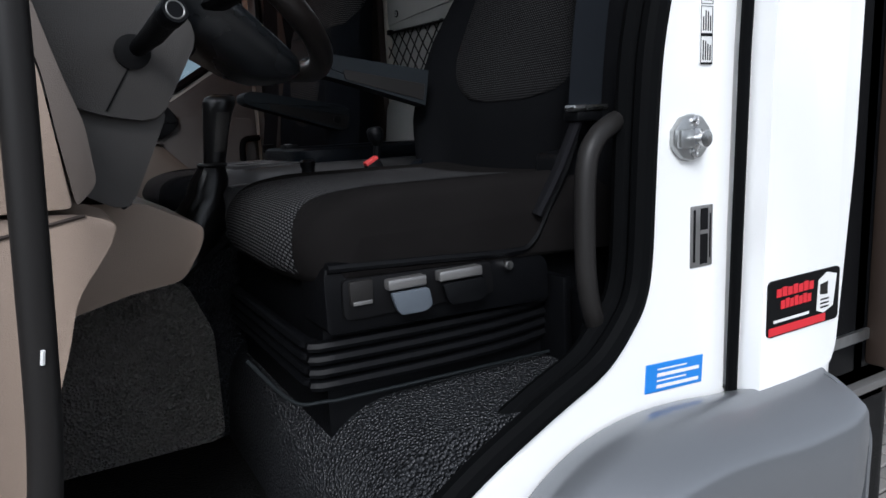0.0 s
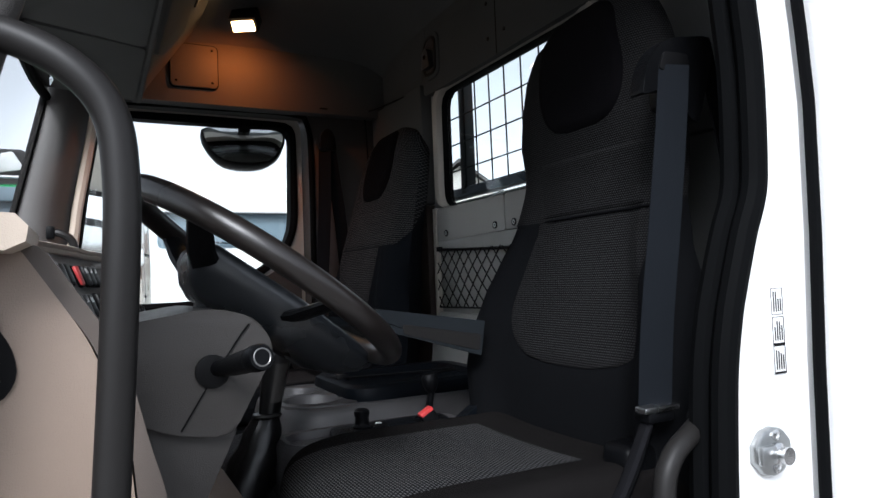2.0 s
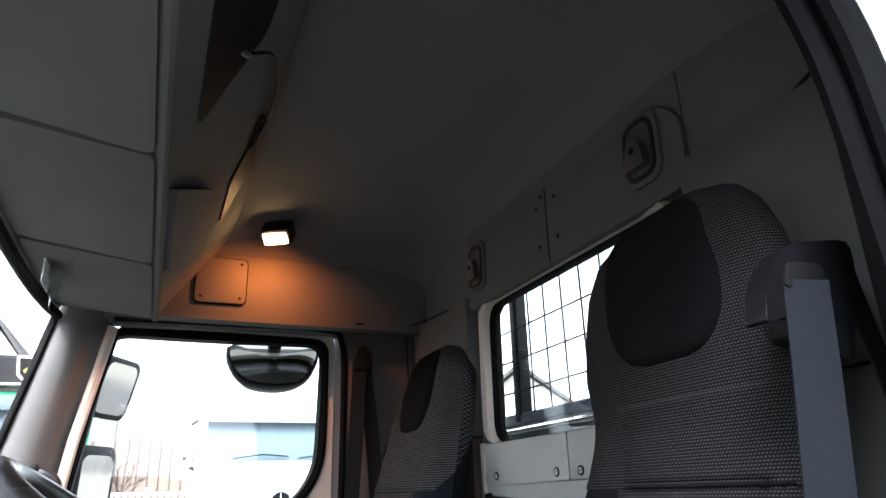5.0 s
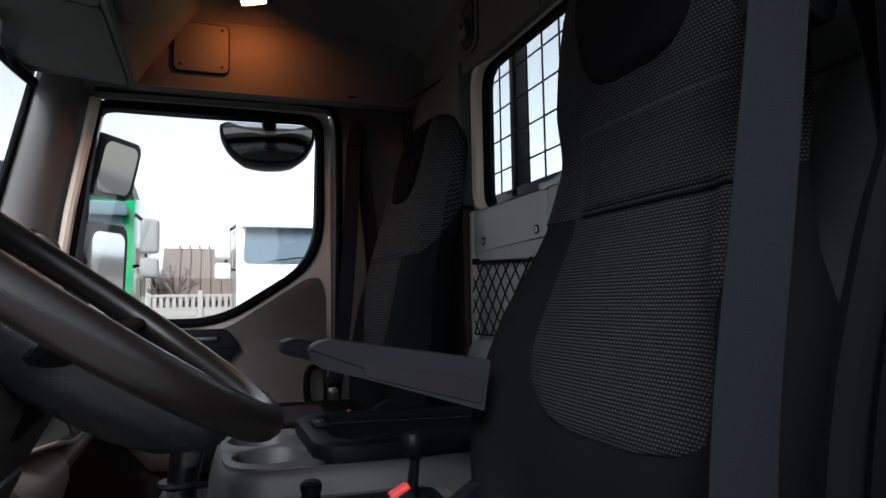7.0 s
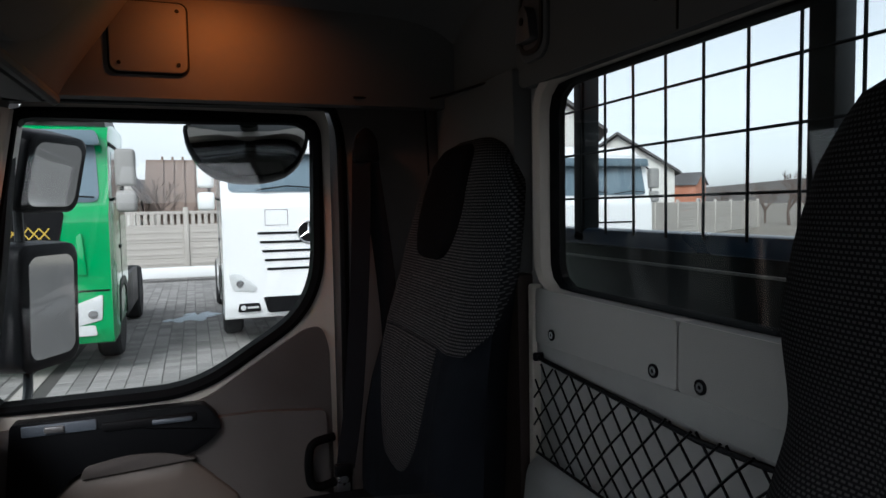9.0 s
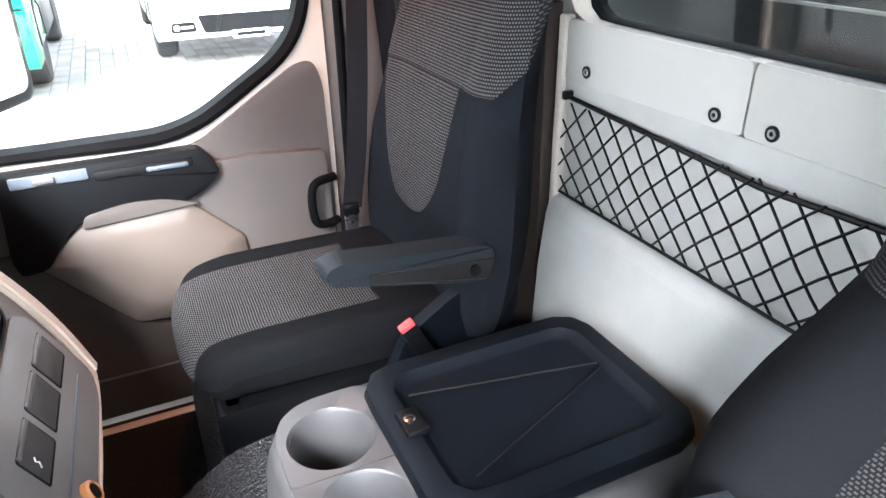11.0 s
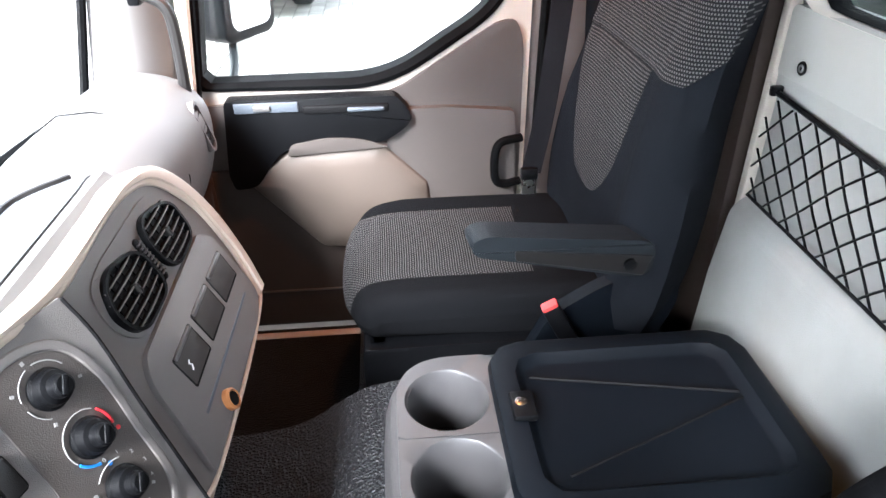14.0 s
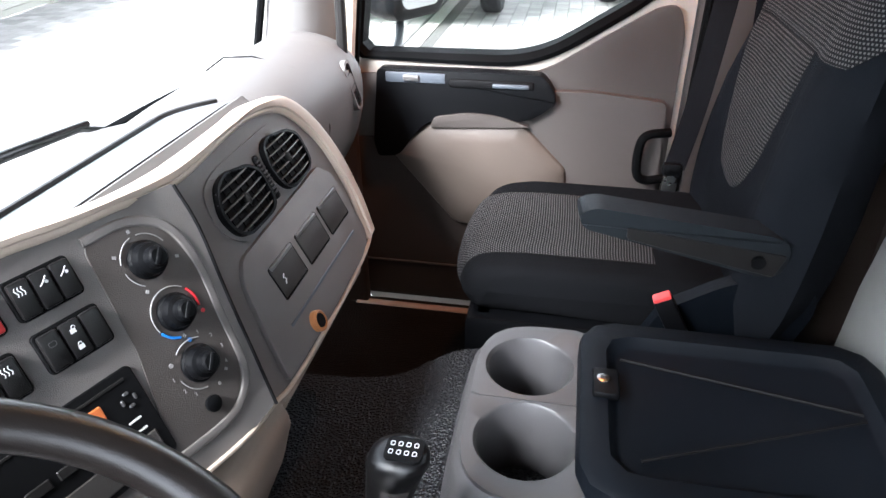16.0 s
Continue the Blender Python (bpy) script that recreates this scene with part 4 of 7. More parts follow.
# wheel-arch cover below the cab
fender = thing("wheel_arch_cover", (0.70, 0.5, 0.9), "smooth dark grey plastic wheel arch cover below the cab", "fender")
rings = []
crest = [(0.13, 0.50), (0.15, 0.70), (0.20, 0.86), (0.262, 0.970), (0.326, 1.034), (0.390, 1.072), (0.455, 1.090), (0.525, 1.096), (0.60, 1.092), (0.68, 1.082), (0.77, 1.080), (0.858, 1.082)]
mid_f = Vector((0.55, 0.45))
SEC = ((0.66, -0.012), (0.625, 0.0), (0.612, 0.0), (0.59, -0.008), (0.565, -0.020), (0.545, -0.031), (0.533, -0.040), (0.527, -0.050), (0.522, -0.09), (0.520, -0.16), (0.525, -0.30), (0.532, -0.30), (0.530, -0.16), (0.535, -0.06), (0.60, -0.03), (0.66, -0.03))
for i, q in enumerate(smooth_path([(x, z, 0) for x, z in crest], 4)):
    d_ = (Vector((q.x, q.y)) - mid_f).normalized()
    rings.append([(q.x + d_.x * dr * (1 if q.x < 0.45 else 0.3), dy + max(0, (q.x - 0.80) / 0.06) ** 2 * 0.012 * (dy < 0.6), q.y + d_.y * dr) for dy, dr in SEC])
part("shell", loft(rings), GREYP, fender, angle=50)
part("rear_flange", prism(rounded([(0.66, 1.08), (0.60, 1.078), (0.55, 1.05), (0.534, 1.0), (0.534, 0.80), (0.66, 0.80)], 0.012, 4), "x", 0.848, 0.857, 0.002), GREYP, fender, "folded rear flange")
wheel_f = thing("road_tyre", (0.70, 0.8, 0.45), "black front tyre under the wheel arch", "wheel")
part("tyre", lathe([(0.25, -0.13), (0.40, -0.13), (0.44, -0.10), (0.45, 0.0), (0.44, 0.10), (0.40, 0.13), (0.25, 0.13)], 40, Matrix.Translation((0.70, 0.86, 0.45)) @ pose(0, 0, 0, 90, 0, 0)), TYRE, wheel_f)
step = tagged(part("entry_step", rbox(-0.26, 0.12, 0.62, 0.82, 0.55, 0.60, 0.012), MUDGREY), "dark grey entry step below the door opening", "step", kind="structure")
tagged(part("sill", rbox(-0.26, 0.10, 0.70, 0.82, 0.60, 0.895, 0.01), WHITE), "white painted door sill", "sill", kind="structure")

# handrails at the driver's door
gb = thing("grab_rail", (-0.10, 0.65, 1.2), "long bent dark grey tubular grab rail by the steering wheel", "handrail")
part("rail", tube(smooth_path([(-0.178, 0.70, 1.09), (-0.158, 0.688, 1.22), (-0.146, 0.678, 1.37), (-0.136, 0.670, 1.53), (-0.128, 0.665, 1.68), (-0.126, 0.665, 1.765), (-0.134, 0.667, 1.82), (-0.162, 0.672, 1.855), (-0.205, 0.685, 1.878), (-0.25, 0.70, 1.89)], 8), 0.0142, 14), MUDGREY, gb)
part("scuff", tube([(-0.149, 0.668, 1.300), (-0.147, 0.666, 1.312)], 0.002, 6), MARKW, gb, "pale scuff")
gp = thing("entry_rail", (0.45, 0.69, 1.3), "short black tubular grab handle on the door pillar", "handrail")
part("rail", tube(smooth_path([(0.572, 0.735, 1.474), (0.520, 0.708, 1.468), (0.481, 0.700, 1.448), (0.463, 0.698, 1.408), (0.460, 0.698, 1.30), (0.467, 0.700, 1.245), (0.484, 0.708, 1.205), (0.505, 0.73, 1.180)], 8), 0.0138, 12), MUDGREY, gp)

for z_, x_, y_ in ((1.474, 0.578, 0.740), (1.178, 0.508, 0.735)):
    part("flange", lathe([(0, -0.004), (0.024, -0.004), (0.024, 0.004), (0.016, 0.008), (0, 0.008)], 16, Matrix.Translation((x_, y_, z_)) @ pose(0, 0, 0, 90, 0, 0)), BLACKPL, gp)

# ---------------------------------------------------------------- seats
def seat(side):
    """Suspension seat with a tall one-piece back; side 1: driver's, with levers towards the door."""
    drv = side == 0
    cy = 1.052 if drv else 2.262
    o = -1 if drv else 1                      # towards the door
    lab = "black and grey cloth driver's suspension seat with armrest" if drv else "black and grey cloth passenger seat with armrest"
    s = thing("driver_chair" if drv else "passenger_chair", (0.40, cy, 1.08), lab, "seat", group="cab seats")
    # cushion: a long pad, raised at the sides, dropped at the front
    W, X0, X1, ZT = 0.245 if drv else 0.215, 0.110, 0.665, 1.395 if drv else 1.372
    prof = smooth_path([(X1, 1.278, 0), (X1, 1.33, 0), (X1 - 0.01, ZT - 0.006, 0), (0.50, ZT, 0), (0.35, ZT + 0.001, 0), (0.22, ZT, 0), (X0 + 0.052, ZT - 0.006, 0), (X0 + 0.018, ZT - 0.022, 0), (X0 + 0.002, ZT - 0.050, 0), (X0 + 0.004, 1.305, 0), (X0 + 0.022, 1.284, 0), (X0 + 0.05, 1.278, 0)], 4)

    def pad(i, e, lift=0.0):
        """Point i of the pad's lengthwise outline at e (-1 to 1) across its width."""
        q = prof[i]
        t = prof[min(i + 1, len(prof) - 1)] - prof[max(i - 1, 0)]
        nx, nz = -t.y, t.x
        l_ = math.hypot(nx, nz) or 1
        roll = max(0, (abs(e) - 0.84) / 0.16)
        inset = 0.030 * (1 - math.sqrt(max(0, 1 - roll * roll)))
        front = max(0, min(1, (0.25 - q.x) / 0.13))
        up = max(0, min(1, (q.y - 1.30) / 0.06))
        x = q.x + 0.038 * abs(e) ** 2.6 * front - nx / l_ * (lift - inset)
        z = q.y + 0.013 * abs(e) ** 2.5 * up * (1 - front) - nz / l_ * (lift - inset)
        return Vector((x, cy + e * W, z))
    ee = [-1, -0.99, -0.97, -0.94, -0.90, -0.86] + [-0.8 + 1.6 * j / 16 for j in range(17)] + [0.86, 0.90, 0.94, 0.97, 0.99, 1]
    rings = [[pad(i, e) for i in range(len(prof))] for e in ee]
    for end, at_ in ((rings[0], 0), (rings[-1], len(rings) + 2)):
        c_ = sum(end, Vector()) / len(end)
        for k in (0.6, 0.05):
            rings.insert(0 if at_ == 0 else len(rings), [Vector((c_.x + (q.x - c_.x) * (0.9 + 0.1 * k), q.y + (0.004 if q.y > cy else -0.004) * (1 - k), c_.z + (q.z - c_.z) * k)) for q in end])
    cush = part("cushion", loft(rings), SEATB if drv else SEATD, s, angle=60)
    i0, i1 = 12, 37

    def ctop(u, v):
        """Ribbed cloth over the top of the pad and down its rounded nose."""
        e = (0.64 + 0.10 * min(1, max(0, u - 0.5) / 0.3)) * (2 * v - 1)
        rim = min(1, 10 * v, 10 * (1 - v), 12 * u, 12 * (1 - u)) ** 0.5
        return pad(i0 + round((i1 - i0) * u), e, 0.0008 + 0.003 * rim)
    part("cushion_centre", sheet(ctop, i1 - i0, 20), WEAVEC, cush, "ribbed grey woven cushion centre", angle=70)

    # backrest: width, centre line and thickness by height
    hs = [1.335, 1.40, 1.48, 1.56, 1.64, 1.72, 1.80, 1.88, 1.96, 2.03, 2.09, 2.14, 2.175, 2.192]
    ws = [0.25, 0.272, 0.280, 0.276, 0.262, 0.244, 0.230, 0.224, 0.215, 0.198, 0.176, 0.146, 0.105, 0.05]
    if drv:
        ws = [0.24, 0.270, 0.282, 0.272, 0.240, 0.192, 0.168, 0.172, 0.174, 0.170, 0.160, 0.138, 0.105, 0.05]
    else:
        ws = [w + 0.03 for w in ws]
    wi = [0.29, 0.345, 0.370, 0.378, 0.354, 0.322, 0.290, 0.276, 0.286, 0.268, 0.242, 0.208, 0.125, 0.05] if drv else [w - 0.03 for w in ws]
    th = [0.052, 0.060, 0.064, 0.064, 0.062, 0.060, 0.058, 0.056, 0.055, 0.054, 0.053, 0.049, 0.038, 0.018]

    def at(z, rows):
        return float(np.interp(z, hs, rows))

    def half(y, z):
        """Half width of the back on the side where y lies; the driver's back bulges inwards."""
        return at(z, wi if y > 0 else ws)

    def mid(z):
        if drv:
            return float(np.interp(z, [1.335, 1.5, 1.62, 1.76, 1.86, 1.96, 2.1, 2.2], [0.635, 0.655, 0.692, 0.733, 0.742, 0.736, 0.726, 0.728]))
        return 0.655 + 0.145 * (z - 1.35) / 0.84 - 0.02 * math.sin(math.pi * (z - 1.35) / 0.84)

    def face(y, z):
        """Front surface of the back: a shallow scoop between the side bolsters."""
        w, d = half(y, z), at(z, th)
        e = min(1, abs(y) / w)
        low = max(0.0, min(1.0, (1.90 - z) / 0.25))
        if not drv:          # squarer shoulders, so that the side shows
            return mid(z) - d * (max(0, 1 - e ** 9)) ** 0.42 - low * 0.022 * math.exp(-((e - 0.80) / 0.16) ** 2)
        return mid(z) - d * (max(0, 1 - e ** 3.2)) ** 0.42 - low * 0.045 * math.exp(-((e - 0.80) / 0.16) ** 2)
    def outline(j, z):
        """Point j of the back's section at height z: across the front, then back behind it."""
        if j < 31:
            y = half(j - 15, z) * (j / 15 - 1)
            return (face(y, z), cy + y, z)
        e = 1 - (j - 30) / 5
        return (mid(z) + at(z, th) * (0.8 if drv else 1.55) * (max(0, 1 - abs(e) ** 3)) ** 0.5, cy + half(e, z) * e, z)
    rings = []
    zs = np.concatenate([np.linspace(hs[0], 2.06, 24), np.linspace(2.075, hs[-1], 10)])
    for z in zs:
        rings.append([outline(j, z) for j in range(40)])
    back = part("backrest", loft(rings), SEATS if not drv else SEATD, s, angle=60)
    low_, fx = 1.786, min(p[0] for p in (outline(j, 1.786) for j in range(40)))
    start = [low_ + (0.55 if drv else 1.3) * min(0.14, max(0, outline(j, low_)[0] - fx - 0.03)) for j in range(40)]
    shell = []
    for k in range(25):
        ring = [outline(j, a + (hs[-1] - a) * (k / 24)) for j, a in enumerate(start)]
        shell.append([(mid(p[2]) + (p[0] - mid(p[2])) * 1.03, cy + (p[1] - cy) * 1.014, p[2] + 0.002 * k / 24) for p in ring])
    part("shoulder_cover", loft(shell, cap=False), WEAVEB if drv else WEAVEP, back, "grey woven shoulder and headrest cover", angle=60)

    def patch(zl, zh, wl, wh, nm, material, label, round_low=0.0, round_high=0.0, skew=0.0, off=0.005):
        def fn(u, v):
            z = zl + (zh - zl) * v
            hw = wl + (wh - wl) * v
            if round_low:
                t = max(0, 1 - v / round_low)
                hw *= math.sqrt(max(0.0, 1 - t * t)) * 0.75 + 0.25 if t else 1
                hw = hw if t < 1 else 0.25 * wl
            if round_high:
                t = max(0, 1 - (1 - v) / round_high)
                hw *= math.sqrt(max(0.0, 1 - t ** 2)) * 0.8 + 0.2
            if drv and u < 0.5:
                hw = min(hw, 0.93 * half(-1, z), 0.168)
            y = skew + hw * (2 * u - 1)
            edge = min(1, 10 * u, 10 * (1 - u), 14 * v, 14 * (1 - v))
            return (face(y, z) - 0.0008 - off * edge ** 0.5, cy + y, z)
        return part(nm, sheet(fn, 22, 28), material, back, label, angle=60)
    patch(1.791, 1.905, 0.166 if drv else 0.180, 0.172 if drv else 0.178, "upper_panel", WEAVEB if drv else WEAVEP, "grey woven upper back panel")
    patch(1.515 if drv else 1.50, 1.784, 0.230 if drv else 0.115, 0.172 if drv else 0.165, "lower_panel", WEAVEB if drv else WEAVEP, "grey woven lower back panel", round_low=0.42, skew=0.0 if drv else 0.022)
    patch(1.952 if drv else 1.945, 2.188, 0.150 if drv else 0.145, 0.10, "headrest_panel", HEADC, "smooth dark headrest panel", round_low=0.55, round_high=0.2, off=0.010, skew=0.032 if drv else -0.018)
    if drv:
        part("piping", tube([(face(-0.150 + 0.30 * j / 20, 1.787) - 0.003, cy - 0.150 + 0.30 * j / 20, 1.787) for j in range(21)], 0.0026 if drv else 0.0014, 6), SEATD, back)
    # side cloth of the headrest
    if not drv:
        for ob in [back] + list(back.children):
            for v in ob.data.vertices:
                v.co = Vector((v.co.x + 0.020, cy - 0.018 + (v.co.y - cy) * 1.02, 1.335 + (v.co.z - 1.335) * 1.012))
    # armrest on the inner side
    ya = 1.352 if drv else 1.950
    am = Matrix.Translation((0.645, 1.288, 1.560) if drv else (0.668, 1.965, 1.532)) @ pose(0, 0, 0, 0, 9, -5 if drv else 7)
    arm_o = rounded([(-0.335, -0.008), (-0.324, -0.022), (-0.26, -0.029), (-0.04, -0.056), (-0.008, -0.05), (-0.008, 0.0), (-0.03, 0.016), (-0.312, 0.016), (-0.333, 0.006)], [.012, .012, .02, .02, .02, .02, .02, .01, .01], 4)
    if drv:                                   # its rear end sits behind the side bolster
        arm_o = [(min(x, -0.085), z) for x, z in arm_o]
    arm = part("armrest", prism(arm_o, "y", -0.026, 0.026, 0.008, 3, am), ARMPL, s, "charcoal foam armrest")
    for sy in (-1, 1):
        part("armrest_inlay", prism(rounded([(-0.262, -0.008), (-0.257, -0.027), (-0.09 if drv else -0.02, -0.045 if drv else -0.052), (-0.09 if drv else -0.012, -0.012)], 0.004, 3), "y", *sorted((sy * 0.024, sy * 0.0275)), 0.001, 1, am), MUDGREY, arm)
    part("pivot", lathe([(0, 0), (0.011, 0), (0.011, 0.006), (0, 0.007)], 14, Matrix.Translation((0.615, 1.318 if drv else 1.931, 1.545 if drv else 1.512)) @ pose(0, 0, 0, 90 if o < 0 else 90, 0, 0 if o > 0 else 180)), BLACKPL, arm)
    # plastic side cover and belt lock on the inner side
    yi = cy - o * 0.255
    lx, ly, lz = (0.443, 1.305, 1.403) if drv else (0.497, 1.955, 1.404)
    cov = rounded([(0.46, 1.29), (0.50, 1.375), (0.60, 1.44), (0.72, 1.47), (0.74, 1.40), (0.70, 1.29)], [.01, .02, .03, .02, .02, .01], 4)
    part("side_cover", prism(cov, "y", *sorted((yi, yi - o * 0.03)), 0.008, 2), LIDPL, s)
    lk = part("belt_lock", rbox(-0.016, 0.016, -0.011, 0.011, -0.09, 0.012, 0.004, 2, Matrix.Translation((lx, ly, lz)) @ pose(0, 0, 0, 0, -28, 0)), BLACKPL, s, "black belt lock")
    part("release", rbox(-0.015, 0.015, -0.010, 0.010, 0.008, 0.018, 0.003, 2, Matrix.Translation((lx, ly, lz)) @ pose(0, 0, 0, 0, -28, 0)), REDP, lk, "red release button")
    # base
    yo = cy + o * 0.30
    part("base", prism(rounded([(0.15, 1.065), (0.15, 1.28), (0.66, 1.28), (0.66, 1.065)], 0.015), "y", cy - (0.205 if drv else 0.235), cy + 0.235, 0.01), BLACKPL, s)
    if drv:
        part("side_shroud", prism(rounded([(0.145, 1.228), (0.145, 1.318), (0.43, 1.300), (0.49, 1.28), (0.49, 1.215)], [.008, .02, .03, .02, .008], 4), "y", 0.812, 0.90, 0.008, 2), BLACKPL, s)
        part("rail", tube(smooth_path([(0.150, 0.813, 1.312), (0.28, 0.812, 1.305), (0.42, 0.812, 1.297), (0.459, 0.812, 1.306), (0.490, 0.81, 1.355), (0.520, 0.805, 1.41), (0.545, 0.81, 1.455)], 6), 0.009, 10, flat=0.8), BLACKPL, s, "black seat side rail")
        pocket = part("lever_panel", prism(rounded([(0.166, 1.243), (0.166, 1.296), (0.385, 1.289), (0.39, 1.243)], 0.008, 3), "y", 0.806, 0.815, 0.002), MARKK, s)
        part("switch", rbox(0.174, 0.206, 0.802, 0.809, 1.262, 1.293, 0.003), MUDGREY, pocket)
        part("switch_mark", rbox(0.177, 0.203, 0.8005, 0.803, 1.262, 1.267, 0.001), SILVERL, pocket)
        for x0, x1 in ((0.222, 0.277), (0.296, 0.363)):
            part("lever_top", rbox(x0, x1, 0.792, 0.81, 1.275, 1.289, 0.003, 2), SILVERL, pocket, "silver lever top")
            part("lever_flap", prism(rounded([(x0 + 0.001, 1.273), (x1, 1.273), (x1 + 0.004, 1.249), (x1 - 0.006, 1.243), (x0 + 0.014, 1.243), (x0 + 0.008, 1.251)], 0.004, 3), "y", 0.787, 0.794, 0.0025), LEVERG if x0 < 0.25 else BLACKPL, pocket)
        part("button", lathe([(0, 0), (0.008, 0), (0.008, 0.008), (0.006, 0.011), (0, 0.011)], 14, Matrix.Translation((0.414, 0.812, 1.279)) @ pose(0, 0, 0, 90, 0, 0)), CHROME, s)
        for k in range(4):
            z_ = 1.158 + k * 0.0172
            part("bellows_fold", tube(smooth_path([(0.60, 0.862 - 0.002 * k, z_ + 0.0), (0.40, 0.832, z_ - 0.004), (0.16, 0.832, z_), (0.135, 0.85, z_), (0.13, 0.90, z_), (0.13, 1.25, z_)], 4), 0.0105, 8, flat=0.75), BLACKPL, s)
        part("foot_frame", tube(smooth_path([(0.50, 0.828, 1.128), (0.2, 0.828, 1.135), (0.140, 0.829, 1.138), (0.098, 0.832, 1.148), (0.050, 0.84, 1.21)], 5), 0.0026, 8), DARKSTEEL, s, "dark steel seat foot frame")
        for k in range(3):
            part("bracket", rbox(0.50 + 0.035 * k, 0.515 + 0.035 * k, 0.79, 0.86, 1.12, 1.25 - 0.03 * k, 0.003), BLACKPL, s)
        part("belt_reel", rbox(0.515, 0.575, 0.815, 0.875, 1.30, 1.43, 0.012, 3), BLACKPL, s)
        part("anchor", tube(smooth_path([(0.462, 0.80, 1.345), (0.495, 0.792, 1.405), (0.526, 0.782, 1.478)]), 0.012, 8, flat=0.6), BELTD, s)
        part("belt_tongue", rbox(0.503, 0.568, 0.764, 0.786, 1.486, 1.495, 0.003), CHROME, s, "bright steel belt tongue")
        part("tongue_grip", rbox(0.511, 0.558, 0.766, 0.798, 1.472, 1.487, 0.004), BLACKPL, s)
        part("belt", strap([(0.537, 0.782, 1.485), (0.553, 0.786, 1.60), (0.583, 0.790, 1.75), (0.614, 0.797, 1.90), (0.628, 0.800, 1.985)], 0.047, (0.9, -0.40, -0.05)), BELT, s, "slate grey seat belt webbing")
        gd = part("belt_guide", prism(rounded([(0.570, 1.935), (0.582, 1.985), (0.619, 2.028), (0.716, 2.044), (0.726, 2.025), (0.686, 1.902), (0.664, 1.91), (0.654, 1.955), (0.604, 1.948)], [.012, .02, .03, .015, .02, .01, .01, .02, .01], 4), "y", 0.808, 0.836, 0.009, 3), BLACKPL, s, "black belt guide on the seat shoulder")
        part("mount", rbox(0.669, 0.724, 0.828, 0.900, 1.935, 2.020, 0.012, 3), BLACKPL, gd)
        part("slot", prism(rounded([(0.604, 1.978), (0.614, 2.006), (0.664, 2.008), (0.668, 1.982), (0.644, 1.970)], 0.006, 3), "y", 0.8045, 0.810, 0.001), MARKK, gd)
        part("belt_tail", strap([(0.729, 0.83, 2.04), (0.78, 0.83, 1.8), (0.79, 0.82, 1.5), (0.78, 0.81, 1.25)], 0.047, (1, 0.2, 0)), BELTD, s)
    else:
        part("foot_frame", rbox(0.16, 0.62, cy - 0.20, cy + 0.20, 1.05, 1.11, 0.01), MUDGREY, s)
        part("leg", rbox(0.165, 0.20, cy - 0.22, cy - 0.19, 0.90, 1.28, 0.006), BLACKPL, s)
        part("leg", rbox(0.165, 0.20, cy + 0.19, cy + 0.22, 0.90, 1.28, 0.006), BLACKPL, s)
    return s


seat_d, seat_p = seat(0), seat(1)

# passenger belt on the pillar
pb = thing("seat_belt", (0.62, 2.49, 1.4), "black passenger seat belt hanging on the rear pillar", "seat belt")
part("webbing", strap([(0.64, 2.485, 2.19), (0.625, 2.47, 1.9), (0.60, 2.46, 1.6), (0.575, 2.465, 1.42)], 0.046, (1, -0.35, 0)), BELTD, pb)
part("webbing", strap([(0.655, 2.487, 2.19), (0.70, 2.485, 1.8), (0.72, 2.48, 1.3)], 0.046, (1, -0.2, 0)), BELTD, pb)
part("upper_guide", prism(rounded([(0.615, 2.16), (0.685, 2.16), (0.675, 2.225), (0.65, 2.25), (0.625, 2.225)], 0.012, 3), "y", 2.475, 2.50, 0.006), BLACKPL, pb)
part("tongue", rbox(0.553, 0.585, 2.455, 2.463, 1.365, 1.42, 0.003), CHROME, pb, "bright steel belt tongue")
part("tongue_grip", rbox(0.548, 0.59, 2.450, 2.47, 1.405, 1.435, 0.005), BLACKPL, pb)

moved(pb, -0.015, 0.0, 0.012)

# ---------------------------------------------------------------- middle console
con = thing("centre_console", (0.45, 1.58, 1.30), "silver-grey centre console with two cup holders and a dark lid", "console")


def oval_ring(x0, x1, y0, y1, z, r, n=40):
    return [(x, y, z) for x, y in resample(rr((x0 + x1) / 2, (y0 + y1) / 2, x1 - x0, y1 - y0, r, 8), n)]


# body with real cup wells: the top is a ring of faces round the two bores
bm = loft([oval_ring(0.195, 0.72, 1.385, 1.76, 1.285, 0.075), oval_ring(0.198, 0.72, 1.39, 1.755, 1.36, 0.08), oval_ring(0.203, 0.715, 1.405, 1.742, 1.44, 0.085), oval_ring(0.210, 0.71, 1.418, 1.737, 1.472, 0.085), oval_ring(0.214, 0.706, 1.422, 1.733, 1.483, 0.083), oval_ring(0.224, 0.70, 1.432, 1.723, 1.4885, 0.078), oval_ring(0.234, 0.69, 1.442, 1.713, 1.4885, 0.07)], cap=False)
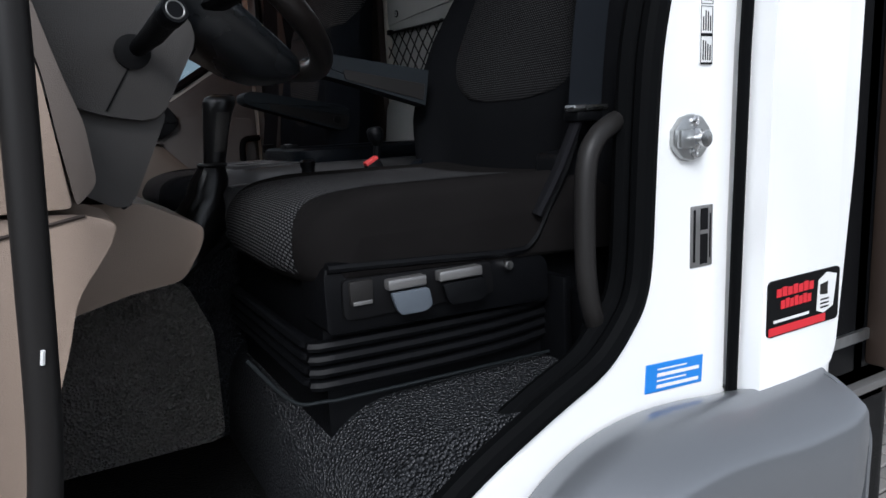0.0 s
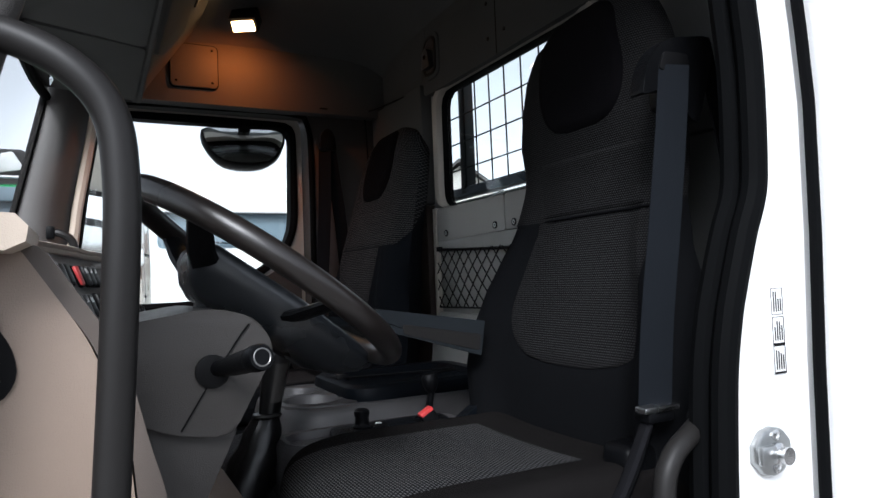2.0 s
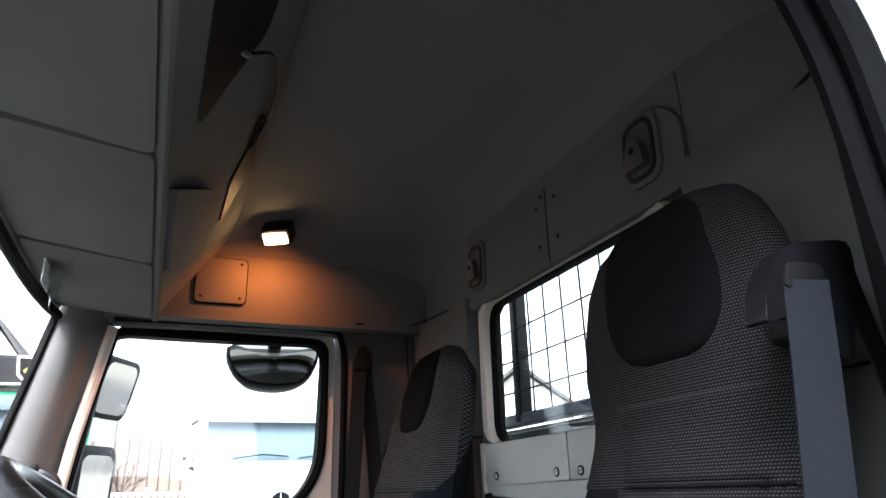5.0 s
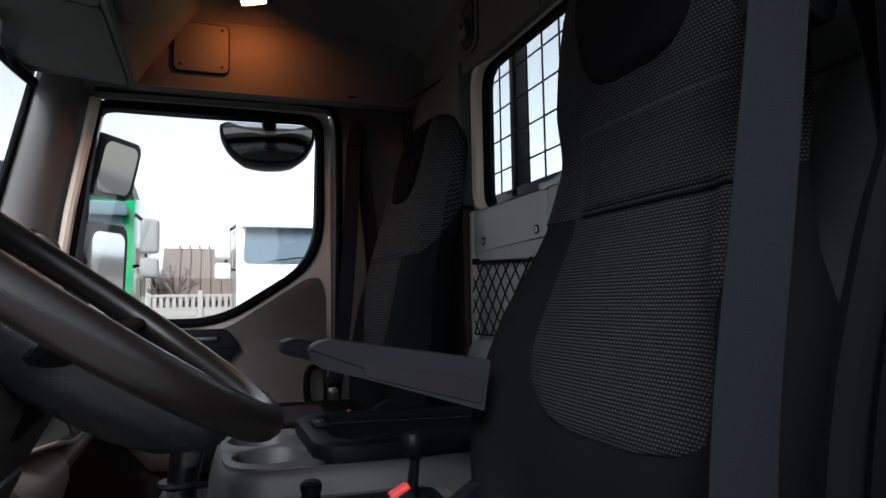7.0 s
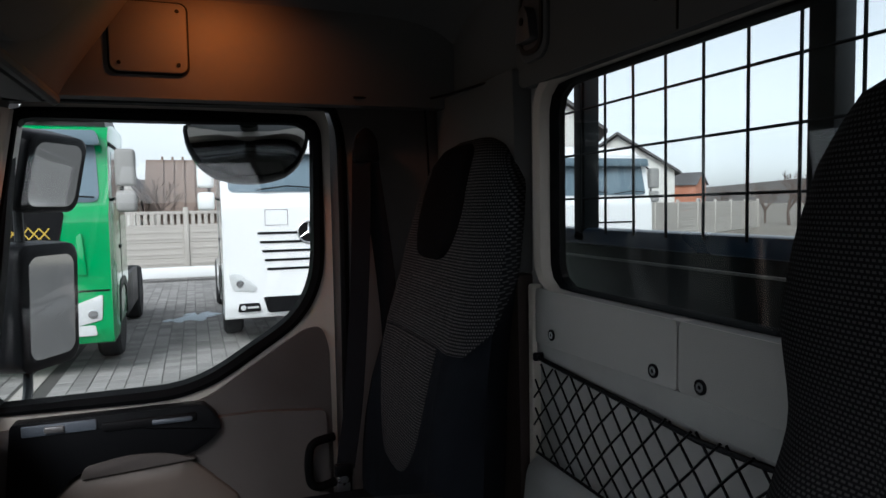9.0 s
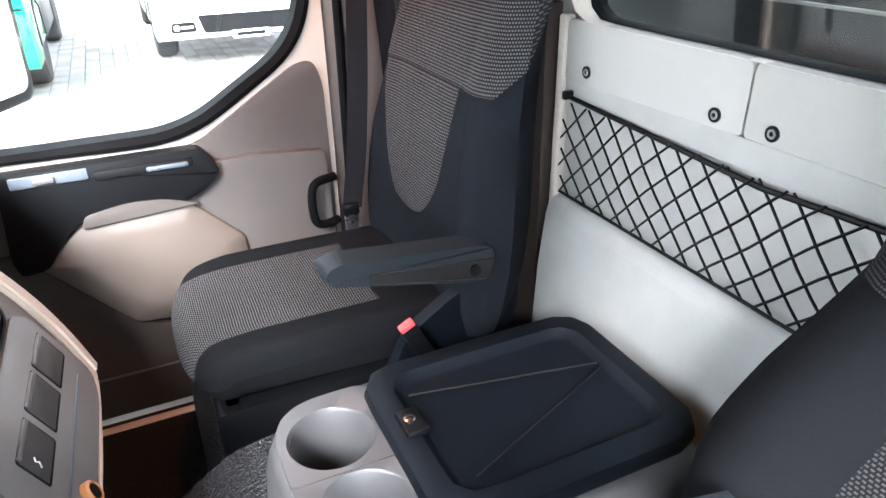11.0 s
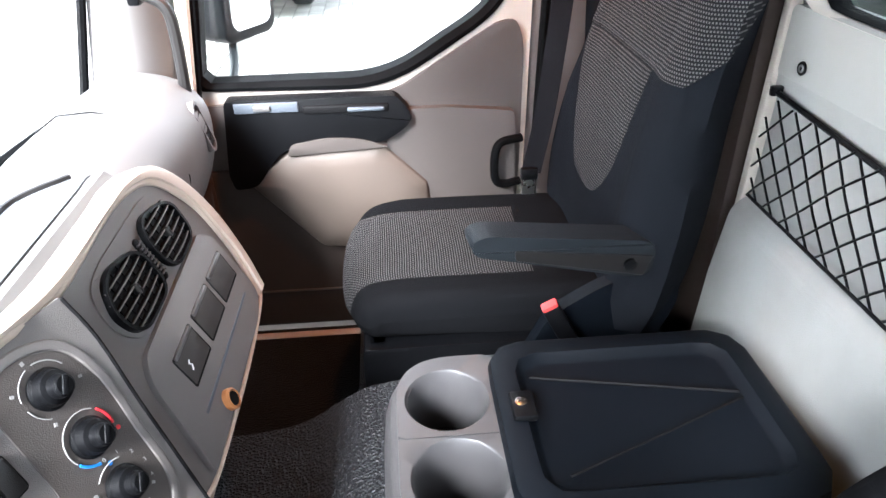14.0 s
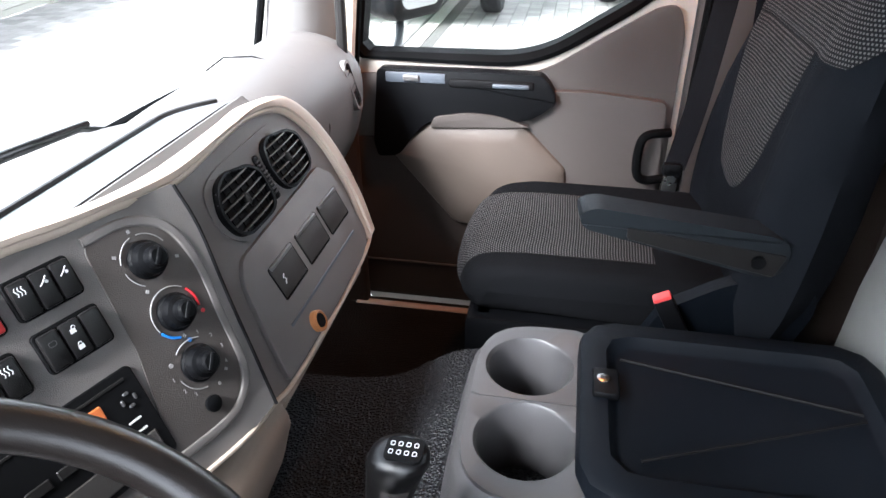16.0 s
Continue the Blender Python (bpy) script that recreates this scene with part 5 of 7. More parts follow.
# top plate in front of the lid, with two round bores
CUPS = ((0.286, 1.643, 0.052), (0.290, 1.519, 0.054))
part("body", bm, GREYPOD, con, angle=60)
for cx, cy_, r in CUPS:
    lo_y, hi_y = (1.581, 1.735) if cy_ > 1.581 else (1.427, 1.581)
    o_ = rounded([(0.220, lo_y), (0.36, lo_y), (0.36, hi_y - 0.008), (0.220, hi_y - 0.008)] if cy_ > 1.581 else [(0.220, lo_y + 0.008), (0.36, lo_y + 0.008), (0.36, hi_y), (0.220, hi_y)], [0.001, 0.001, 0.02, 0.08] if cy_ > 1.581 else [0.08, 0.02, 0.001, 0.001], 8)
    a_, b_ = radial(o_, (cx, cy_), 48), radial([(cx + r * math.cos(2 * math.pi * k / 48), cy_ + r * math.sin(2 * math.pi * k / 48)) for k in range(48)], (cx, cy_), 48)
    rings = [[(x, y, 1.480) for x, y in a_], [(x, y, 1.4915) for x, y in shrink(a_, (cx, cy_), 0.985)], [(x, y, 1.4925) for x, y in shrink(b_, (cx, cy_), 1.06)], [(x, y, 1.489) for x, y in b_], [(x, y, 1.42) for x, y in shrink(b_, (cx, cy_), 0.93)], [(x, y, 1.385) for x, y in shrink(b_, (cx, cy_), 0.88)], [(x, y, 1.383) for x, y in shrink(b_, (cx, cy_), 0.6)], [(x, y, 1.370) for x, y in shrink(b_, (cx, cy_), 0.58)], [(x, y, 1.370) for x, y in shrink(b_, (cx, cy_), 0.01)]]
    part("cup_holder", loft(rings, cap=False), GREYPOD, con, "silver-grey round cup holder", angle=50)
lid = part("lid", loft([[(x, y, z) for x, y in resample(rr(0.522, 1.580, w, h, r, 8), 40)] for w, h, r, z in ((0.352, 0.286, 0.045, 1.484), (0.356, 0.292, 0.047, 1.498), (0.350, 0.286, 0.045, 1.512), (0.335, 0.272, 0.04, 1.517), (0.290, 0.225, 0.03, 1.516), (0.272, 0.207, 0.024, 1.505), (0.262, 0.198, 0.02, 1.503))]), LIDPL, con, "blue-black storage lid with a shallow tray", angle=40)
part("cord", tube([(0.395, 1.655, 1.508), (0.652, 1.602, 1.510)], 0.0022, 6), MARKK, lid, "black elastic cord")
part("cord", tube([(0.41, 1.495, 1.508), (0.652, 1.592, 1.510)], 0.0018, 6), MARKK, lid)
lock = part("lock", rbox(0.360, 0.390, 1.573, 1.618, 1.512, 1.524, 0.004, 2), BLACKPL, lid)
part("cylinder", lathe([(0.0075, 0), (0.0075, 0.003), (0.006, 0.0035), (0, 0.0035)], 16, Matrix.Translation((0.372, 1.596, 1.523))), CHROME, lock, "bright lock cylinder")
part("keyway", rbox(0.3685, 0.3755, 1.5953, 1.5967, 1.5262, 1.5271, 0), MARKK, lock, smooth=False)

grow = Matrix.Translation((0.122, 0.904, 2.118)) @ Matrix.Scale(1.155, 4) @ Matrix.Translation((-0.142, -0.915, -2.101))
for ob in con.children_recursive:
    ob.data.transform(grow)

# park brake pod beside the driver's seat
pod = thing("park_brake_console", (0.40, 1.40, 1.30), "dark plastic park brake console with a grey rim", "console")
part("rim", loft([oval_ring(0.205, 0.60, 1.315, 1.475, 1.29, 0.05), oval_ring(0.208, 0.597, 1.318, 1.472, 1.375, 0.05), oval_ring(0.216, 0.59, 1.326, 1.465, 1.388, 0.045), oval_ring(0.226, 0.58, 1.336, 1.455, 1.386, 0.04), oval_ring(0.23, 0.576, 1.34, 1.45, 1.372, 0.038)]), GREYPOD, pod, "silver-grey rim", angle=50)
part("insert", prism(rounded([(0.30, 1.347), (0.565, 1.347), (0.572, 1.44), (0.32, 1.44)], 0.022, 4), "z", 1.372, 1.392, 0.006, 2), LIDPL, pod)
knob = part("switch_knob", lathe([(0.019, 0), (0.019, 0.006), (0.015, 0.010), (0.013, 0.022), (0.0155, 0.028), (0.0155, 0.036), (0.010, 0.040), (0, 0.040)], 20, Matrix.Translation((0.375, 1.395, 1.390))), BLACKPL, pod)
part("knob_plate", prism(rr(0.408, 1.398, 0.034, 0.04, 0.006), "z", 1.391, 1.396, 0.001), MARKK, pod)
part("plate_mark", tube([(0.402, 1.392, 1.3965), (0.416, 1.392, 1.3965), (0.416, 1.402, 1.3965), (0.408, 1.402, 1.3965)], 0.0008, 4), MARKW, pod)
part("brake_socket", lathe([(0.034, 0), (0.034, 0.006), (0.029, 0.008), (0.027, 0.0)], 24, Matrix.Translation((0.520, 1.388, 1.388))), BLACKPL, pod)
bl_ = part("brake_lever", tube([(0.52, 1.388, 1.385), (0.522, 1.384, 1.42), (0.524, 1.376, 1.455)], [0.010, 0.008, 0.007], 10), BLACKPL, pod)
part("brake_knob", lathe([(0.008, 0), (0.012, 0.004), (0.017, 0.018), (0.0175, 0.03), (0.013, 0.038), (0, 0.040)], 18, Matrix.Translation((0.524, 1.376, 1.450)) @ pose(0, 0, 0, 0, -8, 0)), BLACKPL, bl_)

for ob in pod.children_recursive:
    ob.data.transform(Matrix.Translation((-0.048, -0.022, -0.006)))

# gear lever
gl = thing("gear_lever", (0.165, 1.43, 1.28), "black gear lever with leather boot and shift diagram", "gear lever")
part("boot", loft([[(0.150 + dx + r * math.cos(2 * math.pi * k / 20) * (1 + 0.10 * math.sin(5 * k)), 1.405 + r * math.sin(2 * math.pi * k / 20), z + 0.004 * math.sin(4 * k)) for k in range(20)] for r, z, dx in ((0.050, 1.225, -0.050), (0.052, 1.262, -0.048), (0.046, 1.285, -0.040), (0.050, 1.305, -0.030), (0.040, 1.33, -0.022), (0.043, 1.348, -0.014), (0.033, 1.372, -0.008), (0.030, 1.40, -0.002), (0.021, 1.425, 0.004), (0.019, 1.43, 0.004))]), LEATHER, gl, "creased black leather boot", angle=60)
part("collar", lathe([(0.023, 0), (0.025, 0.004), (0.023, 0.008), (0.02, 0.009)], 18, Matrix.Translation((0.156, 1.405, 1.425))), MUDGREY, gl)
kr = []
for z, w, d, dx in ((1.43, 0.017, 0.018, 0), (1.46, 0.018, 0.019, 0.004), (1.50, 0.0195, 0.021, 0.009), (1.53, 0.022, 0.024, 0.014), (1.548, 0.023, 0.027, 0.018), (1.558, 0.021, 0.025, 0.02), (1.563, 0.014, 0.018, 0.022)):
    kr.append([(0.160 + dx + d * math.cos(2 * math.pi * k / 20), 1.405 + w * math.sin(2 * math.pi * k / 20), z) for k in range(20)])
gk = part("grip", loft(kr), LEATHER, gl, angle=60)
part("shift_plate", prism(rr(0.184, 1.405, 0.032, 0.026, 0.006), "z", 1.560, 1.5645, 0.001), MARKK, gk)
for i in range(4):
    for j in range(2):
        part("mark", ringplate(rr(0.1735 + i * 0.0066, 1.4005 + j * 0.009, 0.0038, 0.0048, 0.0012, 4), rr(0.1735 + i * 0.0066, 1.4005 + j * 0.009, 0.0026, 0.0036, 0.0008, 4), "z", 1.5644, 1.5649), MARKW, gk, smooth=False)
part("grip_inlay", loft([[(0.160 + dx + 0.002 + d * 1.02 * math.cos(a), 1.405 + w * 1.02 * math.sin(a), z) for a in np.linspace(-2.0, -0.9, 7)] for z, w, d, dx in ((1.455, 0.018, 0.019, 0.003), (1.50, 0.0195, 0.021, 0.009), (1.53, 0.022, 0.024, 0.014))], cap=False, closed=False), COLM, gk)

for ob in gl.children_recursive:
    ob.data.transform(Matrix.Translation((0.156, 1.429, 1.30)) @ Matrix.Diagonal((1.18, 1.18, 1.0, 1.0)) @ Matrix.Translation((-0.160, -1.405, -1.305)))

# made-up black column that stands in for the shade behind the cab corner
duct = thing("air_intake", (1.05, 0.78, 1.2), "added black column for the shaded gap behind the cab corner", "duct")
part("column", prism(rounded([(0.935, 0.70), (1.25, 0.70), (1.27, 0.86), (0.935, 0.86)], 0.03, 4), "z", 0.55, 2.55, 0.01), BLACKPL, duct)
part("clamp", ringplate(rr(1.10, 0.78, 0.35, 0.175, 0.03), rr(1.10, 0.78, 0.33, 0.155, 0.03), "z", 1.05, 1.07), STEEL, duct, "steel clamp band")
part("mounting_foot", rbox(0.95, 1.25, 0.70, 0.86, 0.40, 0.56, 0.01), MUDGREY, duct)

# ---------------------------------------------------------------- dashboard
# two panel planes: u along the face, v up it, w out of it; the vents' half and the switches' half, turned to the driver
DM = Matrix(((0.0439, -0.5088, 0.9971, -0.0539), (1.1072, -0.0440, -0.0614, 1.7401), (0.0526, 1.0958, 0.4605, 1.5844), (0, 0, 0, 1)))
WM = Matrix(((0.336, -0.42, 0.843, -0.157), (0.942, 0.15, -0.301, 1.428), (0.0, 0.895, 0.446, 1.7065), (0, 0, 0, 1)))
dash = thing("dashboard", (-0.2, MID, 1.4), "taupe and beige truck dashboard with a raised centre panel", "dashboard")

PIN = [(-0.104, 0.135), (0.012, 0.139), (0.081, 0.136), (0.140, 0.117), (0.178, 0.061), (0.184, 0.000), (0.180, -0.035), (0.165, -0.088)]
POUT = [(-0.093, 0.152), (0.023, 0.150), (0.097, 0.149), (0.161, 0.133), (0.200, 0.090), (0.217, 0.026), (0.209, -0.044), (0.192, -0.083)]
WIN_ = [(-0.24, 0.046), (-0.12, 0.044), (-0.015, 0.041), (0.037, 0.037), (0.099, 0.036)]
WOUT = [(-0.24, 0.064), (-0.12, 0.062), (-0.005, 0.059), (0.047, 0.054), (0.106, 0.051)]
PLOW = [(0.153, -0.095), (0.09, -0.101), (0.018, -0.104), (-0.063, -0.104), (-0.14, -0.102), (-0.172, -0.096)]
JOINT = [(-0.172, -0.096), (-0.156, -0.045), (-0.136, 0.022), (-0.117, 0.08), (-0.105, 0.134)]
pin_ = [tuple(q)[:2] for q in smooth_path([(a, b, 0) for a, b in PIN], 5)]
face_o = JOINT[:-1] + [(a - 0.001, b + 0.001) for a, b in pin_] + PLOW[:-1]
part("centre_panel", prism(face_o, "z", -0.05, 0.0, 0, 1, DM), DASH, dash, "dark taupe centre panel")
wing_o = [(-0.24, 0.045), (0.172, 0.036), (0.176, -0.02), (0.167, -0.10), (0.160, -0.18), (0.154, -0.245), (0.104, -0.253), (0.03, -0.252), (-0.24, -0.24)]
part("switch_panel", prism(wing_o, "z", -0.04, 0.0, 0, 1, WM), DASH, dash, "dark taupe panel of knobs and switches turned to the driver")
part("panel_joint", tube(smooth_path([WM @ Vector((a, b, 0.001)) for a, b in ((0.173, 0.034), (0.176, -0.02), (0.167, -0.10), (0.160, -0.18), (0.154, -0.246))], 4), 0.0022, 6), MARKK, dash)
# beige trim band along the top and down the passenger's side, rolling back over the top
ins = smooth_path([WM @ Vector((a, b, 0)) for a, b in WIN_] + [DM @ Vector((a, b, 0)) for a, b in PIN], 5)
outs = smooth_path([WM @ Vector((a, b, 0)) for a, b in WOUT] + [DM @ Vector((a, b, 0)) for a, b in POUT], 5)
ups = smooth_path([WM.to_3x3() @ Vector((0, 0, 1)) for _ in WIN_] + [DM.to_3x3() @ Vector((0, 0, 0.93)) for _ in PIN], 5)
rings = []
for q, o_, w_ in zip(ins, outs, ups):
    d_ = o_ - q
    n_, w_ = d_.normalized(), w_.normalized()
    rings.append([q + v for v in (n_ * -0.003 - w_ * 0.01, n_ * -0.003 + w_ * 0.003, n_ * 0.001 + w_ * 0.006, n_ * 0.005 + w_ * 0.0055, n_ * 0.0066 + w_ * 0.009, d_ * 0.6 + w_ * 0.0105, d_ * 0.9 + w_ * 0.005, d_ * 1.05 - w_ * 0.008, d_ * 1.12 - w_ * 0.03, d_ * 1.1 - w_ * 0.06)])
part("trim_band", loft(rings), TRIM, dash, "light beige trim band", angle=50)
low_ = smooth_path([DM @ Vector((a, b, 0.001)) for a, b in [(0.190, -0.084)] + PLOW] + [WM @ Vector((a, b, 0.001)) for a, b in ((0.104, -0.253), (0.03, -0.252))], 4)
part("lower_edge", tube(low_, 0.0032, 8), TRIM, dash, "thin beige lower edge")


# top of the dash, falling towards the windscreen and the passenger's end
def step_(a, b, v):
    t = min(1, max(0, (v - a) / (b - a)))
    return t * t * (3 - 2 * t)


def dz(x, y):
    z = 1.758 - 0.034 * step_(0.14, 0.21, -x) - 0.058 * step_(0.20, 0.46, -x)
    return z - 0.03 * step_(1.86, 2.08, y)


def dtop(u, v):
    y = 1.25 + 0.84 * u
    xf = -0.148 - 0.12 * step_(1.87, 2.02, y) - 0.36 * max(0, 1.50 - y)
    x = xf + v * (-0.455 - xf)
    return (x, y, dz(x, y) - 0.02 * max(0, 1 - v / 0.06) ** 2)


part("top", sheet(dtop, 43, 24), DASHTOP, dash, "grey dash top", angle=60)


def perforated():
    m = mat("perforated_grille", (0.15, 0.157, 0.163), 0.5, vary=0.05)
    n, l = m.node_tree.nodes, m.node_tree.links
    b = n["Principled BSDF"]
    base = b.inputs["Base Color"].links[0].from_socket
    tc, vo = n.new("ShaderNodeTexCoord"), n.new("ShaderNodeTexVoronoi")
    vo.inputs["Scale"].default_value, vo.inputs["Randomness"].default_value = 165, 0.0
    vo.voronoi_dimensions = "2D"
    l.new(tc.outputs["Object"], vo.inputs["Vector"])
    cmp_ = n.new("ShaderNodeMath")
    cmp_.operation, cmp_.inputs[1].default_value = "LESS_THAN", 0.30
    l.new(vo.outputs["Distance"], cmp_.inputs[0])
    mx = n.new("ShaderNodeMix")
    mx.data_type = "RGBA"
    mx.inputs[7].default_value = (0.02, 0.022, 0.025, 1)
    l.new(cmp_.outputs[0], mx.inputs[0])
    l.new(base, mx.inputs[6])
    l.new(mx.outputs[2], b.inputs["Base Color"])
    return m


def grille(u, v):
    y = 1.36 + 0.565 * u
    k = step_(0.86, 1.0, u)
    x0, x1 = -0.192 - 0.012 * k - 0.3 * max(0, 1.48 - y), -0.290 + 0.060 * k ** 1.5
    x = x0 + (x1 - x0) * v
    return Vector((x, y, dz(x, y) + 0.003))


part("speaker_grille", sheet(grille, 40, 8), perforated(), dash, "fine perforated grey grille", angle=60)
# dark tube draws the shade thrown by the grille's raised far edge
part("grille_lip", tube([grille(k / 40, 1.0) + Vector((-0.002, 0, 0.002)) for k in range(41)], 0.0045, 6), MUDGREY, dash)
part("grille_seam", tube([grille(k / 40, 0.0) + Vector((0, 0, -0.001)) for k in range(41)], 0.0018, 5), MUDGREY, dash)

# rounded passenger end of the dash
ep = [(-0.43, 1.62), (-0.41, 1.668), (-0.36, 1.698), (-0.30, 1.704), (-0.225, 1.686), (-0.178, 1.64), (-0.168, 1.58), (-0.180, 1.50), (-0.215, 1.42), (-0.28, 1.34), (-0.43, 1.30)]
rings = []
for y, k in ((1.92, -0.02), (1.97, 0.0), (2.10, 0.01), (2.30, 0.012), (2.42, 0.008), (2.48, 0.0), (2.515, -0.02), (2.53, -0.05)):
    rings.append([(x + (k if x > -0.4 else 0), y, z + k * 0.8) for x, z in [(p[0], p[1]) for p in [tuple(q)[:2] for q in smooth_path([(a, b, 0) for a, b in ep], 3)]]])
part("end_section", loft(rings), DASHTOP, dash, "grey rounded dash end", angle=50)
evm = Matrix.Translation((-0.163, 2.385, 1.612)) @ pose(0, 0, 0, 0, 79, 0) @ pose(0, 0, 0, 0, 0, 14)
ev = part("end_vent", ringplate(rr(0, 0, 0.118, 0.042, 0.018), rr(0, 0, 0.104, 0.028, 0.012), "z", -0.03, 0.005, evm), DASHTOP, dash, "narrow end vent")
part("opening", prism(rr(0, 0, 0.106, 0.030, 0.012), "z", -0.03, 0.001, 0, 1, evm), MARKK, ev)
for k in range(7):
    part("slat", rbox(-0.045 + 0.015 * k, -0.0435 + 0.015 * k, -0.013, 0.013, 0.0005, 0.004, 0, 1, evm), MUDGREY, ev, smooth=False)
part("end_joint", tube([(-0.40, 2.20, 1.685), (-0.36, 2.205, 1.712), (-0.30, 2.207, 1.716), (-0.220, 2.208, 1.696), (-0.168, 2.21, 1.645), (-0.157, 2.21, 1.58), (-0.170, 2.21, 1.5)], 0.0016, 5), MARKK, dash)
part("glove_panel", prism(rounded([(-0.30, 1.18), (-0.26, 1.43), (-0.5, 1.5), (-0.5, 1.18)], 0.02), "y", 1.92, 2.52, 0.01), DOORBROWN, dash)

# vents
vs_o = rounded([(-0.082, 0.112), (-0.045, 0.121), (0.098, 0.121), (0.146, 0.104), (0.141, 0.043), (-0.065, 0.038), (-0.094, 0.07)], 0.02, 5)
vm = part("vent_surround", prism(vs_o, "z", -0.002, 0.0025, 0.001, 1, DM), DASH, dash, "raised vent surround")
VL = [(-0.064, 0.109), (-0.040, 0.114), (0.004, 0.105), (0.022, 0.090), (0.018, 0.052), (0.003, 0.044), (-0.060, 0.045), (-0.077, 0.056), (-0.084, 0.082)]
VR = [(0.046, 0.106), (0.064, 0.113), (0.112, 0.104), (0.134, 0.090), (0.130, 0.053), (0.114, 0.045), (0.058, 0.044), (0.042, 0.058), (0.038, 0.082)]
for vo_ in (VL, VR):
    uc, vc_ = sum(p[0] for p in vo_) / 9, sum(p[1] for p in vo_) / 9
    cm = (uc, vc_)
    o_ = radial(rounded(vo_, 0.010, 4), cm, 48)
    vent = part("air_vent", ringplate(o_, shrink(o_, cm, 0.91), "z", -0.03, 0.0105, DM), BLACKPL, dash, "black slatted air vent")
    part("back", prism(shrink(o_, cm, 0.95), "z", -0.01, 0.0036, 0, 1, DM), MARKK, vent)
    inn = shrink(o_, cm, 0.94)
    for k in range(6):
        v0 = vc_ + 0.0096 * (k - 2.5)
        us = [p[0] for p in inn if abs(p[1] - v0) < 0.0055]
        lo_, hi_ = min(us), max(us)
        pts = [DM @ Vector((lo_ + (hi_ - lo_) * j / 8, v0, 0.0072 + 0.0035 * math.sin(math.pi * j / 8))) for j in range(9)]
        # the grey tube is the highlight painted along each dark blade's front edge
        part("slat", tube(pts, 0.0012, 6), SLATG, vent, "grey highlight along the front edge of a dark slat")
        part("blade", rbox(lo_, hi_, v0 - 0.0006, v0 + 0.0006, 0.0036, 0.0082, 0, 1, DM), MARKK, vent, smooth=False)
    for k in range(6):
        u0 = uc + 0.0145 * (k - 2.5)
        vv_ = [p[1] for p in inn if abs(p[0] - u0) < 0.007]
        part("vane", rbox(u0 - 0.0008, u0 + 0.0008, min(vv_), max(vv_), 0.0034, 0.0052, 0, 1, DM), MARKK, vent, smooth=False)
    part("thumb_grip", rbox(uc - 0.003, uc + 0.003, vc_ - 0.006, vc_ + 0.006, 0.005, 0.0145, 0.002, 2, DM), MUDGREY, vent)
vd = part("vent_dial", rbox(0.024, 0.036, 0.048, 0.104, -0.004, 0.006, 0.004, 2, DM), BLACKPL, dash)
for k in range(9):
    part("rib", rbox(0.0245, 0.0355, 0.056 + 0.005 * k, 0.058 + 0.005 * k, 0.004, 0.0075, 0.0005, 1, DM), GREYPOD, vd)
# raised shelf with blank switch covers and a slot
part("switch_field", prism(rounded([(-0.088, 0.035), (0.136, 0.040), (0.160, 0.020), (0.164, -0.080), (0.12, -0.094), (-0.142, -0.096), (-0.112, 0.02)], [.006, .008, .01, .02, .02, .01, .02], 4), "z", -0.004, 0.007, 0.003, 2, DM), DASH, dash)
for k, (u0, u1) in enumerate(((-0.068, -0.007), (0.008, 0.070), (0.082, 0.143))):
    bt = part("switch_cover", rbox(u0, u1, -0.034, 0.003, 0.003, 0.0085, 0.0015, 2, DM), COLM, dash, "flat dark switch cover")
    part("gap", prism(rr((u0 + u1) / 2, -0.0155, u1 - u0 + 0.004, 0.042, 0.003), "z", 0.003, 0.0076, 0, 1, DM), MARKK, bt)
    part("top_edge", rbox(u0 + 0.002, u1 - 0.002, 0.0005, 0.0055, 0.006, 0.0105, 0.0015, 2, DM), SILVERL, bt)
    if k == 0:
        part("mark", tube([DM @ Vector(p) for p in ((-0.056, -0.022, 0.009), (-0.051, -0.018, 0.009), (-0.054, -0.014, 0.009), (-0.050, -0.012, 0.009))], 0.0009, 5), MARKW, bt)
part("card_slot", rbox(-0.088, 0.130, -0.0605, -0.0570, 0.005, 0.0088, 0.001, 2, DM), LEVERG, dash, "grey card slot")
lt = part("lighter_socket", lathe([(0.013, 0), (0.013, 0.007), (0.0105, 0.009), (0.0095, 0.004), (0, 0.002)], 22, DM @ Matrix.Translation((-0.047, -0.083, 0.007))), AMBER, dash, "lighter socket with amber lit ring")
part("bore", lathe([(0, 0), (0.0085, 0), (0.0085, 0.006), (0, 0.006)], 16, DM @ Matrix.Translation((-0.047, -0.083, 0.009))), MARKK, lt)


# heater panel: a shallow field with a bright bevel round it
part("heater_panel", prism(rounded([(0.05, 0.018), (0.102, 0.016), (0.136, -0.002), (0.149, -0.05), (0.143, -0.12), (0.137, -0.182), (0.114, -0.211), (0.085, -0.219), (0.02, -0.218), (0.045, -0.10)], 0.012, 4), "z", -0.002, 0.0015, 0.0007, 1, WM), DOORGREY, dash, "dark taupe heater control panel")
part("panel_rim", tube(smooth_path([WM @ Vector((a, b, 0.001)) for a, b in ((0.052, 0.020), (0.102, 0.020), (0.140, -0.001), (0.153, -0.05), (0.147, -0.12), (0.141, -0.184), (0.117, -0.214), (0.085, -0.222), (0.02, -0.220))], 5), 0.0055, 8, flat=0.45, up=(0.843, -0.301, 0.446)), DASH, dash, "bevelled rim")
